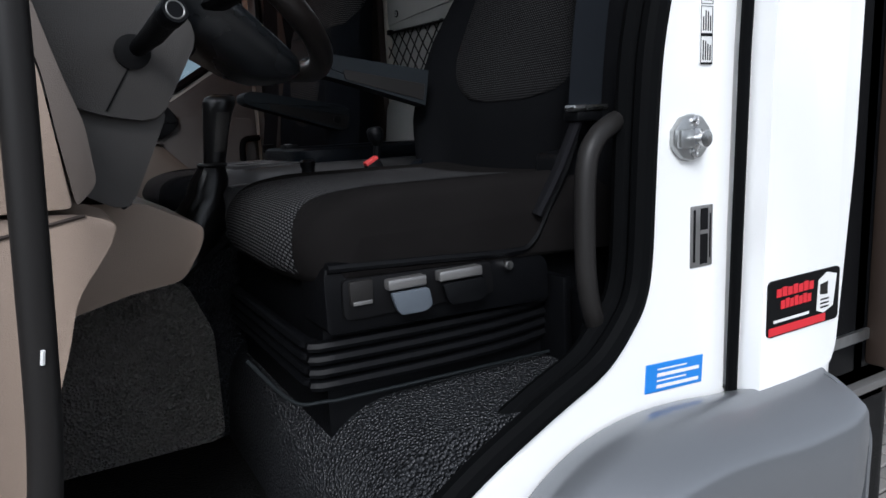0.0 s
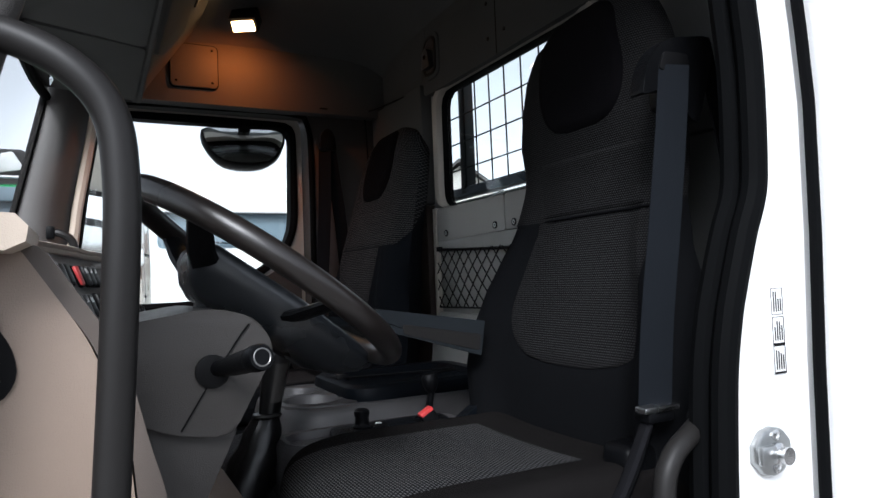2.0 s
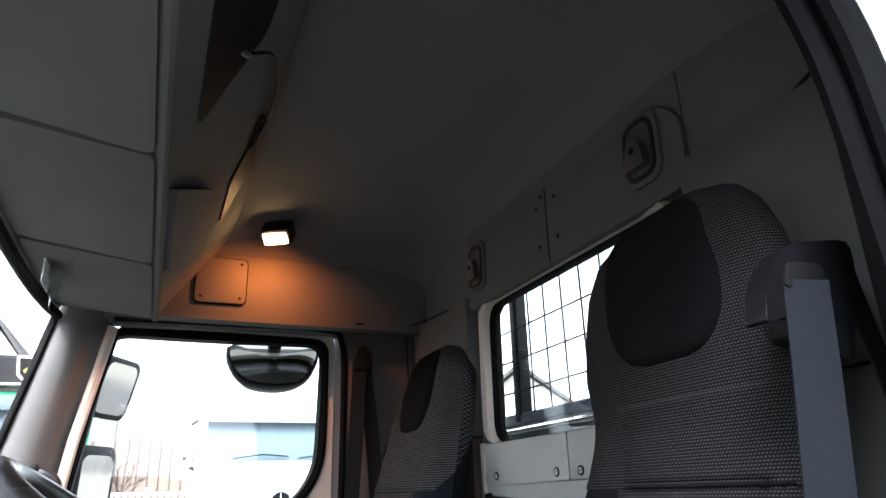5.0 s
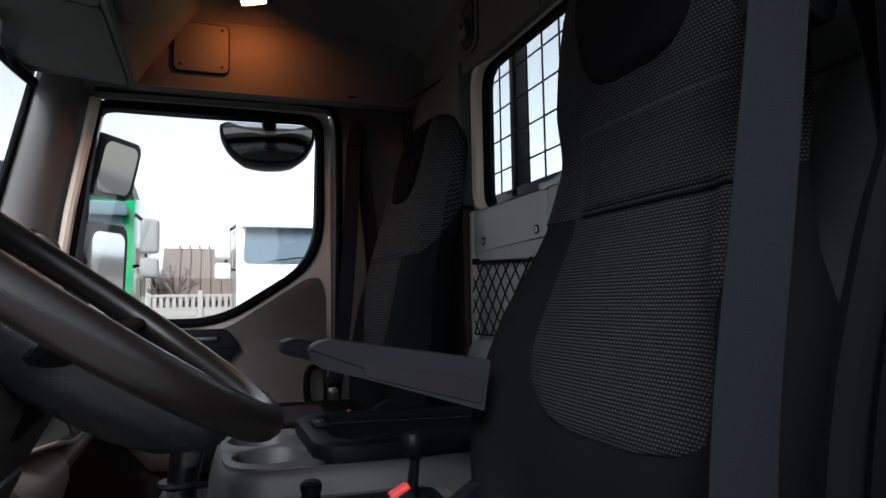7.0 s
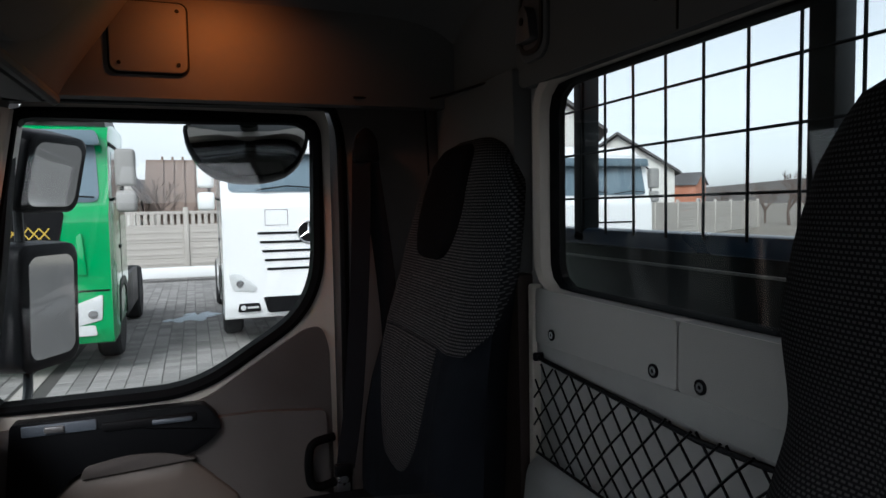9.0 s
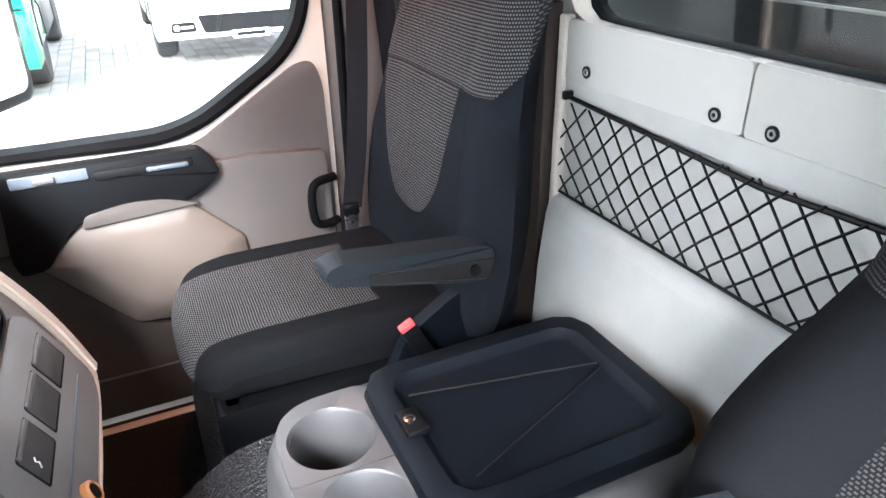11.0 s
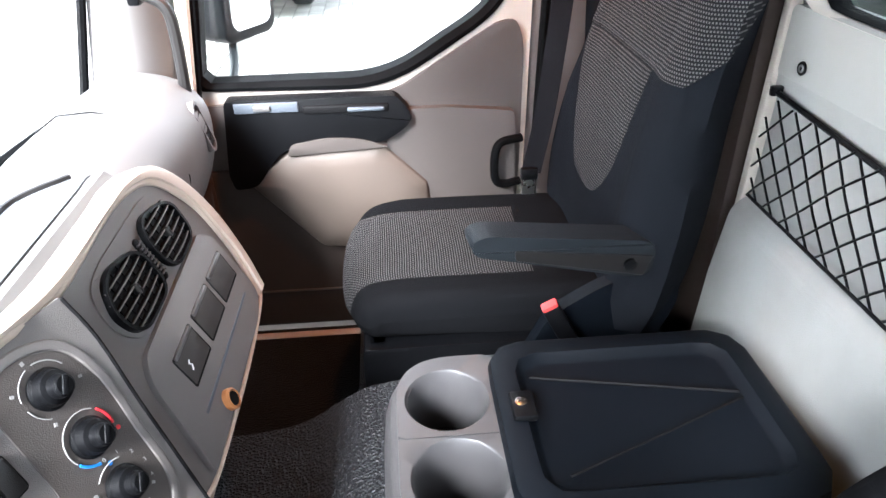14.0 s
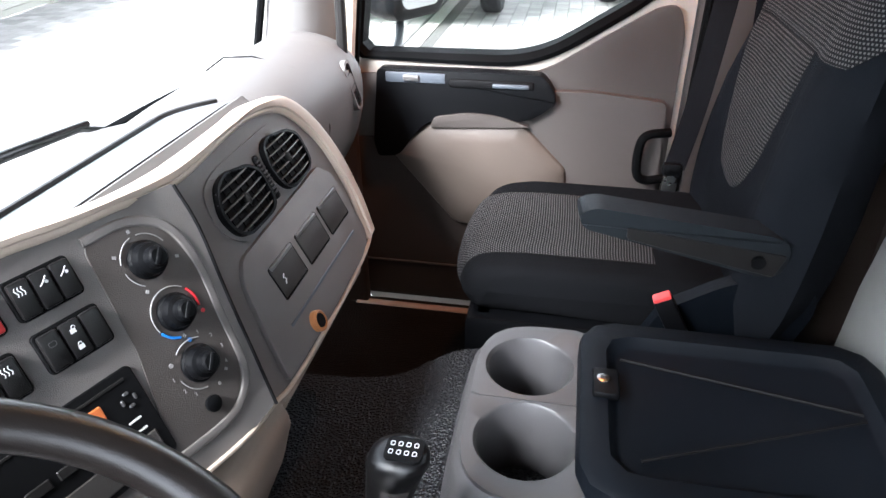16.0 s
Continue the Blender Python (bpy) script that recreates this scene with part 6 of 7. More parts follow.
for kk, (u0, v0) in enumerate(((0.102, -0.024), (0.101, -0.087), (0.095, -0.148))):
    km = WM @ Matrix.Translation((u0, v0, 0.001)) @ Matrix.Scale(1.06, 4)
    kn = part("rotary_knob", lathe([(0.0200, 0), (0.0200, 0.003), (0.0175, 0.005), (0.0155, 0.014), (0.0115, 0.016), (0.0105, 0.024), (0.008, 0.026), (0, 0.026)], 28, km), BLACKPL, dash, "round black rotary knob")
    part("grip_bar", rbox(-0.003, 0.003, -0.009, 0.009, 0.022, 0.0275, 0.0015, 2, km @ pose(0, 0, 0, 0, 0, -40)), BLACKPL, kn)
    def arc(a0, a1, r, nm, material, th=0.0007):
        pts = [km @ Vector((r * math.cos(radians(a)), r * math.sin(radians(a)), 0.0016)) for a in np.linspace(a0, a1, 14)]
        part(nm, tube(pts, th, 5), material, kn)
    if kk == 0:
        arc(20, 85, 0.0265, "dial_mark", PRINTG); arc(100, 165, 0.0265, "dial_mark", PRINTG); arc(185, 235, 0.0265, "dial_mark", PRINTG)
    elif kk == 1:
        arc(45, 200, 0.0265, "dial_mark", PRINTG)
        arc(205, 250, 0.0265, "cold_mark", MARKB, 0.0016); arc(-15, 35, 0.0265, "hot_mark", MARKR, 0.0016)
        part("dot", lathe([(0, 0), (0.0024, 0), (0.0024, 0.0006), (0, 0.0006)], 10, km @ Matrix.Translation((-0.002, -0.032, 0.001))), MARKB, kn)
        part("dot", lathe([(0, 0), (0.0024, 0), (0.0024, 0.0006), (0, 0.0006)], 10, km @ Matrix.Translation((0.027, -0.014, 0.001))), MARKR, kn)
    else:
        arc(60, 130, 0.0265, "dial_mark", PRINTG); arc(190, 260, 0.0265, "dial_mark", PRINTG)
        for word, a in (("0", 88), ("1", 61), ("2", 32), ("3", 1), ("4", -30), ("1", 180), ("2", 210), ("3", 233)):
            lettering(word, 0.0062, km @ Matrix.Translation((0.0318 * math.cos(radians(a)), 0.0318 * math.sin(radians(a)), 0.0012)), PRINTG, kn)
        part("dot", lathe([(0, 0), (0.0024, 0), (0.0024, 0.0006), (0, 0.0006)], 10, km @ Matrix.Translation((-0.027, 0.014, 0.001))), PRINTG, kn)
    for a in ((-20, 95, 150, 240) if kk == 0 else (285, 315) if kk == 2 else ()):
        part("symbol", rbox(0.0305, 0.0340, -0.0015, 0.0015, 0.001, 0.0018, 0.0, 1, km @ pose(0, 0, 0, 0, 0, a)), PRINTG, kn, smooth=False)
part("round_button", lathe([(0.0095, 0), (0.0095, 0.004), (0.008, 0.005), (0, 0.005)], 20, WM @ Matrix.Translation((0.086, -0.195, 0.001))), BLACKPL, dash)
# rocker switch blocks
def rockers(u0, u1, vc, h, n, marks, red=()):
    """A bank of rocker switches in a black frame; marks: the icon on each, if any."""
    m = WM @ Matrix.Translation((0, vc, 0))
    blk = part("switch_block", prism(rr((u0 + u1) / 2, 0, u1 - u0, h, 0.005), "z", -0.004, 0.004, 0.001, 1, m), MARKK, dash, "bank of black rocker switches")
    w_ = (u1 - u0 - 0.004) / n
    for k in range(n):
        a = u0 + 0.002 + k * w_
        tilt = m @ pose(0, 0, 0, 5, 0, 0)
        sw = part("rocker", rbox(a + 0.0006, a + w_ - 0.0006, -h / 2 + 0.0025, h / 2 - 0.0025, 0.002, 0.009, 0.0028, 2, tilt), REDP if k in red else ROCK, blk, "red rocker switch" if k in red else "")
        mark, c = (marks[k] if k < len(marks) else ""), a + w_ / 2
        if mark == "lock":
            for dv, open_ in ((0.0085, 1), (-0.0085, 0)):
                part("symbol", rbox(c - 0.0028, c + 0.0028, dv - 0.0024, dv + 0.0020, 0.0088, 0.0094, 0, 1, tilt), MARKW, sw, smooth=False)
                part("symbol", tube([tilt @ Vector((c + open_ * 0.0015 + 0.0019 * math.cos(t), dv + 0.0022 + 0.0026 * math.sin(t), 0.0092)) for t in np.linspace(0, math.pi, 7)], 0.0004, 4), MARKW, sw)
        elif mark == "lines":
            for q in range(3):
                part("symbol", tube([tilt @ Vector((c - 0.0045 + 0.0018 * math.sin(t) * 0.6 + 0.0032 * q, 0.004 + 0.0085 * t / 6.28, 0.0092)) for t in np.linspace(0, 6.28, 9)], 0.0005, 4), MARKW, sw)
        elif mark == "tool":
            part("symbol", tube([tilt @ Vector((c + x, y, 0.0092)) for x, y in ((-0.004, 0.004), (0.0, 0.007), (0.004, 0.0115))], 0.0006, 4), MARKW, sw)
            part("symbol", lathe([(0, 0), (0.0017, 0), (0.0017, 0.0005), (0, 0.0005)], 8, tilt @ Matrix.Translation((c + 0.003, 0.006, 0.0089))), MARKW, sw)
        elif mark == "lamp":
            part("symbol", ringplate(rr(c, 0.007, 0.0075, 0.0055, 0.0018, 4), rr(c, 0.007, 0.0063, 0.0043, 0.0014, 4), "z", 0.0088, 0.0094, tilt), GREYPOD, sw, smooth=False)


ROCK = mat("satin_black_switch", (0.009, 0.0085, 0.0085), 0.36, grain=0.2, gscale=900, spec=0.35)
rockers(-0.032, 0.032, -0.002, 0.041, 3, ("lines", "tool", "tool"))
rockers(-0.034, 0.033, -0.056, 0.042, 3, ("lamp", "lock", ""))
rockers(-0.063, -0.043, -0.002, 0.041, 1, (), red=(0,))
rockers(-0.145, -0.078, 0.001, 0.041, 3, ("lamp", "", "lamp"))
rockers(-0.118, -0.051, -0.058, 0.042, 3, ("", "tool", "lines"))
radio = part("radio", prism(rr(-0.060, -0.157, 0.180, 0.104, 0.006), "z", -0.006, 0.003, 0.001, 1, WM), MARKK, dash, "black radio with an amber display")
part("slot", rbox(-0.13, 0.018, -0.1165, -0.1135, 0.0015, 0.0042, 0.0005, 1, WM), MUDGREY, radio)
part("display", rbox(-0.050, -0.014, -0.139, -0.124, 0.002, 0.0042, 0.001, 1, WM), glow("amber_display", (0.45, 0.12, 0.03), 0.03), radio)
for a in range(4):
    part("key", rbox(-0.0032, 0.0032, 0.0052, 0.0085, 0.002, 0.0048, 0.001, 1, WM @ Matrix.Translation((0.012, -0.136, 0)) @ pose(0, 0, 0, 0, 0, 90 * a)), GREYPOD, radio)
for a in range(4):
    part("key", rbox(-0.135 + 0.03 * a, -0.112 + 0.03 * a, -0.162, -0.152, 0.002, 0.0048, 0.001, 1, WM), MUDGREY, radio)
for a in range(2):
    part("print", rbox(0.0, 0.014, -0.158 - 0.012 * a, -0.156 - 0.012 * a, 0.0025, 0.0036, 0, 1, WM), MARKW, radio, smooth=False)
part("card_flap", rbox(-0.14, 0.02, -0.204, -0.176, 0.001, 0.0042, 0.002, 1, WM), COLM, radio)

# driver's end of the dash and lower panels
cheek = rounded([(-0.205, 1.722), (-0.150, 1.635), (-0.121, 1.55), (-0.115, 1.48), (-0.109, 1.417), (-0.40, 1.417), (-0.40, 1.66), (-0.30, 1.725)], [.012, .02, .02, .01, .006, 0, .02, .02], 4)
part("driver_end", prism(cheek, "y", 0.755, 0.80, 0.008, 3), BEIGE, dash, "beige driver's end of the dash")
band_o = rounded([(-0.208, 1.722), (-0.186, 1.720), (-0.122, 1.620), (-0.102, 1.535), (-0.090, 1.495), (-0.086, 1.437), (-0.106, 1.418), (-0.113, 1.48), (-0.119, 1.55), (-0.148, 1.634)], [.004, .008, .02, .02, .012, .010, .006, .01, .02, .02], 4)
part("end_edge", prism(band_o, "y", 0.757, 0.82, 0.004, 2), BANDB, dash, "dark taupe edge band")
part("end_trim", loft([[(x, y, z) for x, z in ((-0.36, 1.722), (-0.207, 1.713), (-0.193, 1.720), (-0.191, 1.732), (-0.200, 1.742), (-0.36, 1.754))] for y in (0.6985, 0.71, 0.80, 0.81)]), TRIM, dash, "light beige end trim", angle=50)
dv = part("side_vent", prism(rounded([(-0.245, 1.59), (-0.215, 1.588), (-0.203, 1.610), (-0.208, 1.635), (-0.225, 1.662), (-0.26, 1.672), (-0.285, 1.63)], 0.012, 4), "y", 0.7505, 0.762, 0.002), MARKK, dash, "slatted window vent")
for k in range(5):
    part("slat", rbox(-0.026, 0.022, -0.003, 0.004, -0.002, 0.002, 0.001, 1, Matrix.Translation((-0.236, 0.7510, 1.598 + k * 0.015)) @ pose(0, 0, 0, 0, -28, 0)), BEIGE, dv)
lowp_ = rounded([(-0.071, 1.398), (-0.085, 1.372), (-0.117, 1.330), (-0.128, 1.285), (-0.166, 1.174), (-0.215, 0.92), (-0.40, 0.92), (-0.40, 1.412), (-0.105, 1.412)], [.01, .012, .02, .02, .02, .01, 0, 0, .02], 4)
part("knee_panel", prism(lowp_, "y", 0.765, 0.925, 0.014, 3), BEIGE, dash, "beige knee panel")
part("seam", tube([(-0.30, 0.764, 1.37), (-0.20, 0.764, 1.39), (-0.10, 0.764, 1.409)], 0.002, 5), DOORBROWN, dash)
part("under_panel", prism(rounded([(0.060, 1.350), (0.052, 1.322), (0.022, 1.275), (-0.05, 1.266), (-0.12, 1.248), (-0.4, 1.21), (-0.4, 1.42), (-0.02, 1.392)], 0.012, 4), "y", 1.06, 1.36, 0.01), BEIGE, dash, "beige panel below the steering column")
part("instrument_hood", prism(rounded([(-0.225, 1.67), (-0.215, 1.695), (-0.23, 1.713), (-0.28, 1.718), (-0.41, 1.69), (-0.41, 1.63)], 0.012, 4), "y", 0.81, 1.26, 0.012, 3), DASHTOP, dash)
part("instrument_face", rbox(-0.42, -0.205, 0.80, 1.42, 1.40, 1.66, 0.02), DASH, dash)
stack = rounded([(-0.04, 1.465), (-0.005, 1.43), (-0.03, 1.34), (-0.10, 1.17), (-0.4, 1.17), (-0.4, 1.46)], 0.02, 4)
part("under_panel", prism(stack, "y", 1.34, 1.58, 0.012, 2), BEIGE, dash, "beige panel under the centre console")
part("under_cover", prism(rounded([(-0.01, 1.44), (-0.06, 1.36), (-0.3, 1.32), (-0.3, 1.45)], 0.02, 4), "y", 1.56, 1.93, 0.01), BEIGE, dash)

# steering column and wheel
col = thing("steering_column", (-0.05, 1.05, 1.40), "grey plastic steering column shroud with a black stalk", "steering column")
shr = rounded([(-0.168, 1.595), (-0.128, 1.638), (-0.018, 1.655), (0.034, 1.638), (0.054, 1.598), (-0.001, 1.497), (-0.063, 1.507), (-0.143, 1.54)], [.02, .03, .03, .02, .015, .02, .02, .02], 5)
part("shroud", prism(shr, "y", 0.930, 1.225, 0.03, 4), COLM, col, "dark grey upper shroud")
part("joint", tube([(0.022, 0.9285, 1.632), (0.012, 0.9285, 1.620), (-0.027, 0.9285, 1.563), (-0.058, 0.9285, 1.512)], 0.0012, 5), MARKK, col)
part("lower_shroud", prism(rounded([(-0.113, 1.53), (0.012, 1.512), (-0.040, 1.402), (-0.055, 1.394), (-0.10, 1.42)], 0.015, 4), "y", 0.945, 1.21, 0.015, 3), COLM, col)
stk = part("stalk", tube([(0.0, 0.895, 1.548), (0.012, 0.84, 1.557), (0.020, 0.785, 1.567)], [0.009, 0.0125, 0.0135], 16), BLACKPL, col)
part("socket", lathe([(0.020, 0), (0.020, 0.012), (0.014, 0.014)], 18, Matrix.Translation((-0.005, 0.905, 1.545)) @ pose(0, 0, 0, 90, 0, 0)), MARKK, stk)
dirv = Vector((0.023, -0.105, 0.018)).normalized().to_track_quat("Z", "Y").to_matrix().to_4x4()
part("end_ring", lathe([(0.0135, 0), (0.0145, 0.004), (0.0145, 0.020), (0.013, 0.023), (0.0, 0.023)], 20, Matrix.Translation((0.020, 0.785, 1.567)) @ dirv), BLACKPL, stk)
part("end_mark", tube([Matrix.Translation((0.020, 0.785, 1.567)) @ dirv @ Vector((0.0092 * math.cos(2 * math.pi * k / 20), 0.0092 * math.sin(2 * math.pi * k / 20), 0.0232)) for k in range(20)], 0.0009, 6, closed=True), SILVERL, stk)

for ob in [stk] + list(stk.children):
    ob.data.transform(Matrix.Translation((-0.0175, 0.030, 0.0335)))
WC, WR, WT = Vector((0.068, 1.050, 1.690)), 0.2085, 35.7
wm = Matrix.Translation(WC) @ pose(0, 0, 0, 0, WT, 0)     # wheel's plane: local x towards the driver
sw_ = thing("steering_wheel", tuple(WC), "dark foam steering wheel with a broad hub", "steering wheel")
part("rim", tube([wm @ Vector((WR * math.cos(2 * math.pi * k / 72), WR * math.sin(2 * math.pi * k / 72), 0)) for k in range(72)], 0.0165, 14, closed=True), WHEELM, sw_, angle=80)
hub_o = rounded([(-0.10, -0.085), (0.05, -0.10), (0.11, -0.08), (0.175, -0.055), (0.175, 0.055), (0.11, 0.08), (0.05, 0.10), (-0.10, 0.085)], 0.022, 5)
part("hub", loft([[wm @ Vector((x * k * 1.06, y * k * 1.15, h * 0.78)) for x, y in hub_o] for k, h in ((0.62, -0.10), (0.80, -0.085), (0.97, -0.055), (1.0, -0.035), (0.97, -0.020), (0.85, -0.012), (0.3, -0.008))]), HUBM, sw_, angle=50)
for sgn in (-1, 1):
    part("spoke", tube([wm @ Vector(p) for p in ((0.03, sgn * 0.06, -0.045), (0.045, sgn * 0.12, -0.03), (0.055, sgn * 0.20, -0.003))], [0.022, 0.017, 0.015], 10, flat=0.5), BLACKPL, sw_)
    part("spoke", tube([wm @ Vector(p) for p in ((-0.06, sgn * 0.05, -0.05), (-0.10, sgn * 0.11, -0.03), (-0.13, sgn * 0.165, -0.003))], [0.022, 0.017, 0.014], 10, flat=0.5), BLACKPL, sw_)
part("boss", lathe([(0.05, -0.12), (0.06, -0.07), (0.05, -0.06)], 20, wm), BLACKPL, sw_)

# pedals in the dark footwell
for y_ in (0.98, 1.12, 1.24):
    pd = thing("pedal", (-0.2, y_, 0.95), "black rubber pedal in the driver's footwell", "pedal", group="foot pedals")
    part("pad", rbox(-0.03, 0.03, -0.03, 0.03, -0.006, 0.006, 0.004, 2, Matrix.Translation((-0.20, y_, 1.01)) @ pose(0, 0, 0, 0, 50, 0)), RUBBER, pd)
    part("arm", tube([(-0.21, y_, 1.01), (-0.30, y_, 1.1), (-0.33, y_, 1.22)], 0.008, 8), DARKSTEEL, pd)

# ---------------------------------------------------------------- outside mirrors of the passenger side
mir = thing("door_mirror", (-0.12, 2.9, 1.7), "black two-part door mirror on a bent arm", "mirror")
def mirror_head(x0, x1, y, z0, z1, yaw, tilt, nm):
    mm = Matrix.Translation(((x0 + x1) / 2, y, (z0 + z1) / 2)) @ pose(0, 0, 0, 0, 0, yaw) @ pose(0, 0, 0, tilt, 0, 0)
    w_, h_ = (x1 - x0) / 2, (z1 - z0) / 2
    o_ = rr(0, 0, 2 * w_, 2 * h_, min(w_, h_) * 0.35, 6)
    hd = part(nm, loft([[(p[0] * k, d, p[1] * k) for p in o_] for k, d in ((0.92, -0.020), (1.0, -0.012), (1.02, 0.02), (1.02, 0.09), (0.95, 0.14), (0.6, 0.165))]), BLACKPL, mir, "black mirror housing", angle=50)
    hd.data.transform(mm)
    g = part("glass", prism(rr(0, 0, 1.50 * w_, 1.64 * h_, min(w_, h_) * 0.3, 6), "y", -0.0235, -0.0195, 0, 1, mm), MIRROR, hd, "silver mirror glass")
    return hd
mirror_head(-0.262, -0.022, 3.065, 2.065, 2.285, 60, 14, "upper_head")
mirror_head(-0.292, -0.058, 3.11, 1.615, 1.975, 60, 2, "lower_head")
part("arm", tube(smooth_path([(-0.21, 2.68, 1.52), (-0.20, 2.90, 1.55), (-0.225, 3.08, 1.60), (-0.235, 3.12, 1.8), (-0.235, 3.12, 2.1), (-0.22, 3.05, 2.30), (-0.17, 2.68, 2.31)], 6), 0.013, 10), DARKSTEEL, mir)
prox = thing("kerb_mirror", (0.35, 2.72, 2.2), "dark wide kerb mirror hanging over the passenger window", "mirror")
po = rounded([(-0.142, 0.06), (0.142, 0.06), (0.148, 0.02), (0.11, -0.06), (0.05, -0.085), (-0.05, -0.085), (-0.11, -0.06), (-0.148, 0.02)], [.025, .025, .03, .04, .04, .04, .04, .03], 5)
pmx = Matrix.Translation((0.380, 2.735, 2.228)) @ pose(0, 0, 0, -20, 0, -3) @ Matrix.Scale(1.1, 4)
hd = part("housing", loft([[(x * k, d, z * k) for x, z in po] for k, d in ((0.96, -0.015), (1.0, -0.01), (1.0, 0.02), (0.85, 0.06), (0.4, 0.08))]), BLACKPL, prox, angle=50)
hd.data.transform(pmx)
part("glass", loft([[(x * k, d, z * k) for x, z in po] for k, d in ((0.93, -0.0155), (0.7, -0.020), (0.4, -0.024), (0.05, -0.026))], cap=False), MIRROR, prox, "convex mirror glass", angle=80).data.transform(pmx)
part("bracket", tube([(0.385, 2.70, 2.35), (0.384, 2.73, 2.31), (0.382, 2.75, 2.26)], 0.024, 10, flat=0.6), BLACKPL, prox)

# ---------------------------------------------------------------- own body behind the cab
hb = thing("headboard", (1.08, MID, 1.0), "dark steel headboard with a wire guard behind the cab", "headboard")
part("board", rbox(1.10, 1.14, 0.70, 2.54, 0.95, 1.972, 0.006), DARKSTEEL, hb)
part("top_rail", rbox(1.05, 1.10, 0.68, 2.56, 1.974, 2.010, 0.008), BLUEP, hb, "blue painted top rail")
part("ledge", rbox(1.03, 1.035, 0.70, 2.54, 1.948, 1.953, 0.001), SILVERL, hb)
for y_ in (1.578, 2.195):
    part("post", rbox(1.05, 1.09, y_ - 0.022, y_ + 0.022, 1.98, 2.95, 0.004), DARKSTEEL, hb, "black steel post")
for y_ in (0.70, 2.54):
    part("post", rbox(1.05, 1.09, y_ - 0.02, y_ + 0.02, 1.98, 2.95, 0.004), DARKSTEEL, hb)
y_ = 0.839
while y_ < 2.50:
    part("wire", tube([(1.045, y_, 2.0), (1.045 + 0.002 * math.sin(9 * y_), y_ + 0.002, 2.5), (1.045, y_, 2.93)], 0.0028, 6), DARKSTEEL, hb)
    y_ += 0.0957
for k in range(9):
    z_ = 2.074 + 0.098 * k
    part("wire", tube([(1.050, 0.72, z_), (1.052, MID, z_ + 0.003), (1.050, 2.52, z_)], 0.0028, 6), DARKSTEEL, hb)
bed = thing("dropside_body", (2.5, MID, 1.0), "dark brown wooden dropside body behind the cab", "truck body")
part("side_board", rbox(1.14, 4.5, 0.66, 0.70, 1.0, 1.75, 0.006), WOODB, bed)
part("side_board", rbox(1.14, 4.5, 2.54, 2.58, 1.0, 1.40, 0.006), WOODB, bed)
part("deck", rbox(1.0, 4.5, 0.70, 2.54, 0.92, 1.0, 0.006), WOODB, bed)
part("rail", rbox(0.95, 4.5, 0.64, 0.66, 0.985, 1.0, 0.002), SILVERL, bed)

# ---------------------------------------------------------------- yard
ground = tagged(part("ground", prism([(-900, -900), (900, -900), (900, 900), (-900, 900)], "z", -0.3, -0.012, 0), EARTH, smooth=False), "dry brownish open ground", "ground", kind="structure")


JOINTM = mat("sandy_joint", (0.085, 0.08, 0.074), 0.95, vary=0.25, vscale=3)
yard = tagged(part("pavement", prism([(-10.5, -14), (16, -14), (16, 24.2), (-10.5, 24.2)], "z", -0.2, -0.011, 0), JOINTM, smooth=False), "grey concrete block pavement of the truck yard", "pavement", kind="structure")
line = tagged(part("kerb_line", rbox(-1.755, -1.565, 3.5, 24, -0.012, 0.001, 0), CONC), "pale paved guide line across the yard", "kerb", kind="structure")


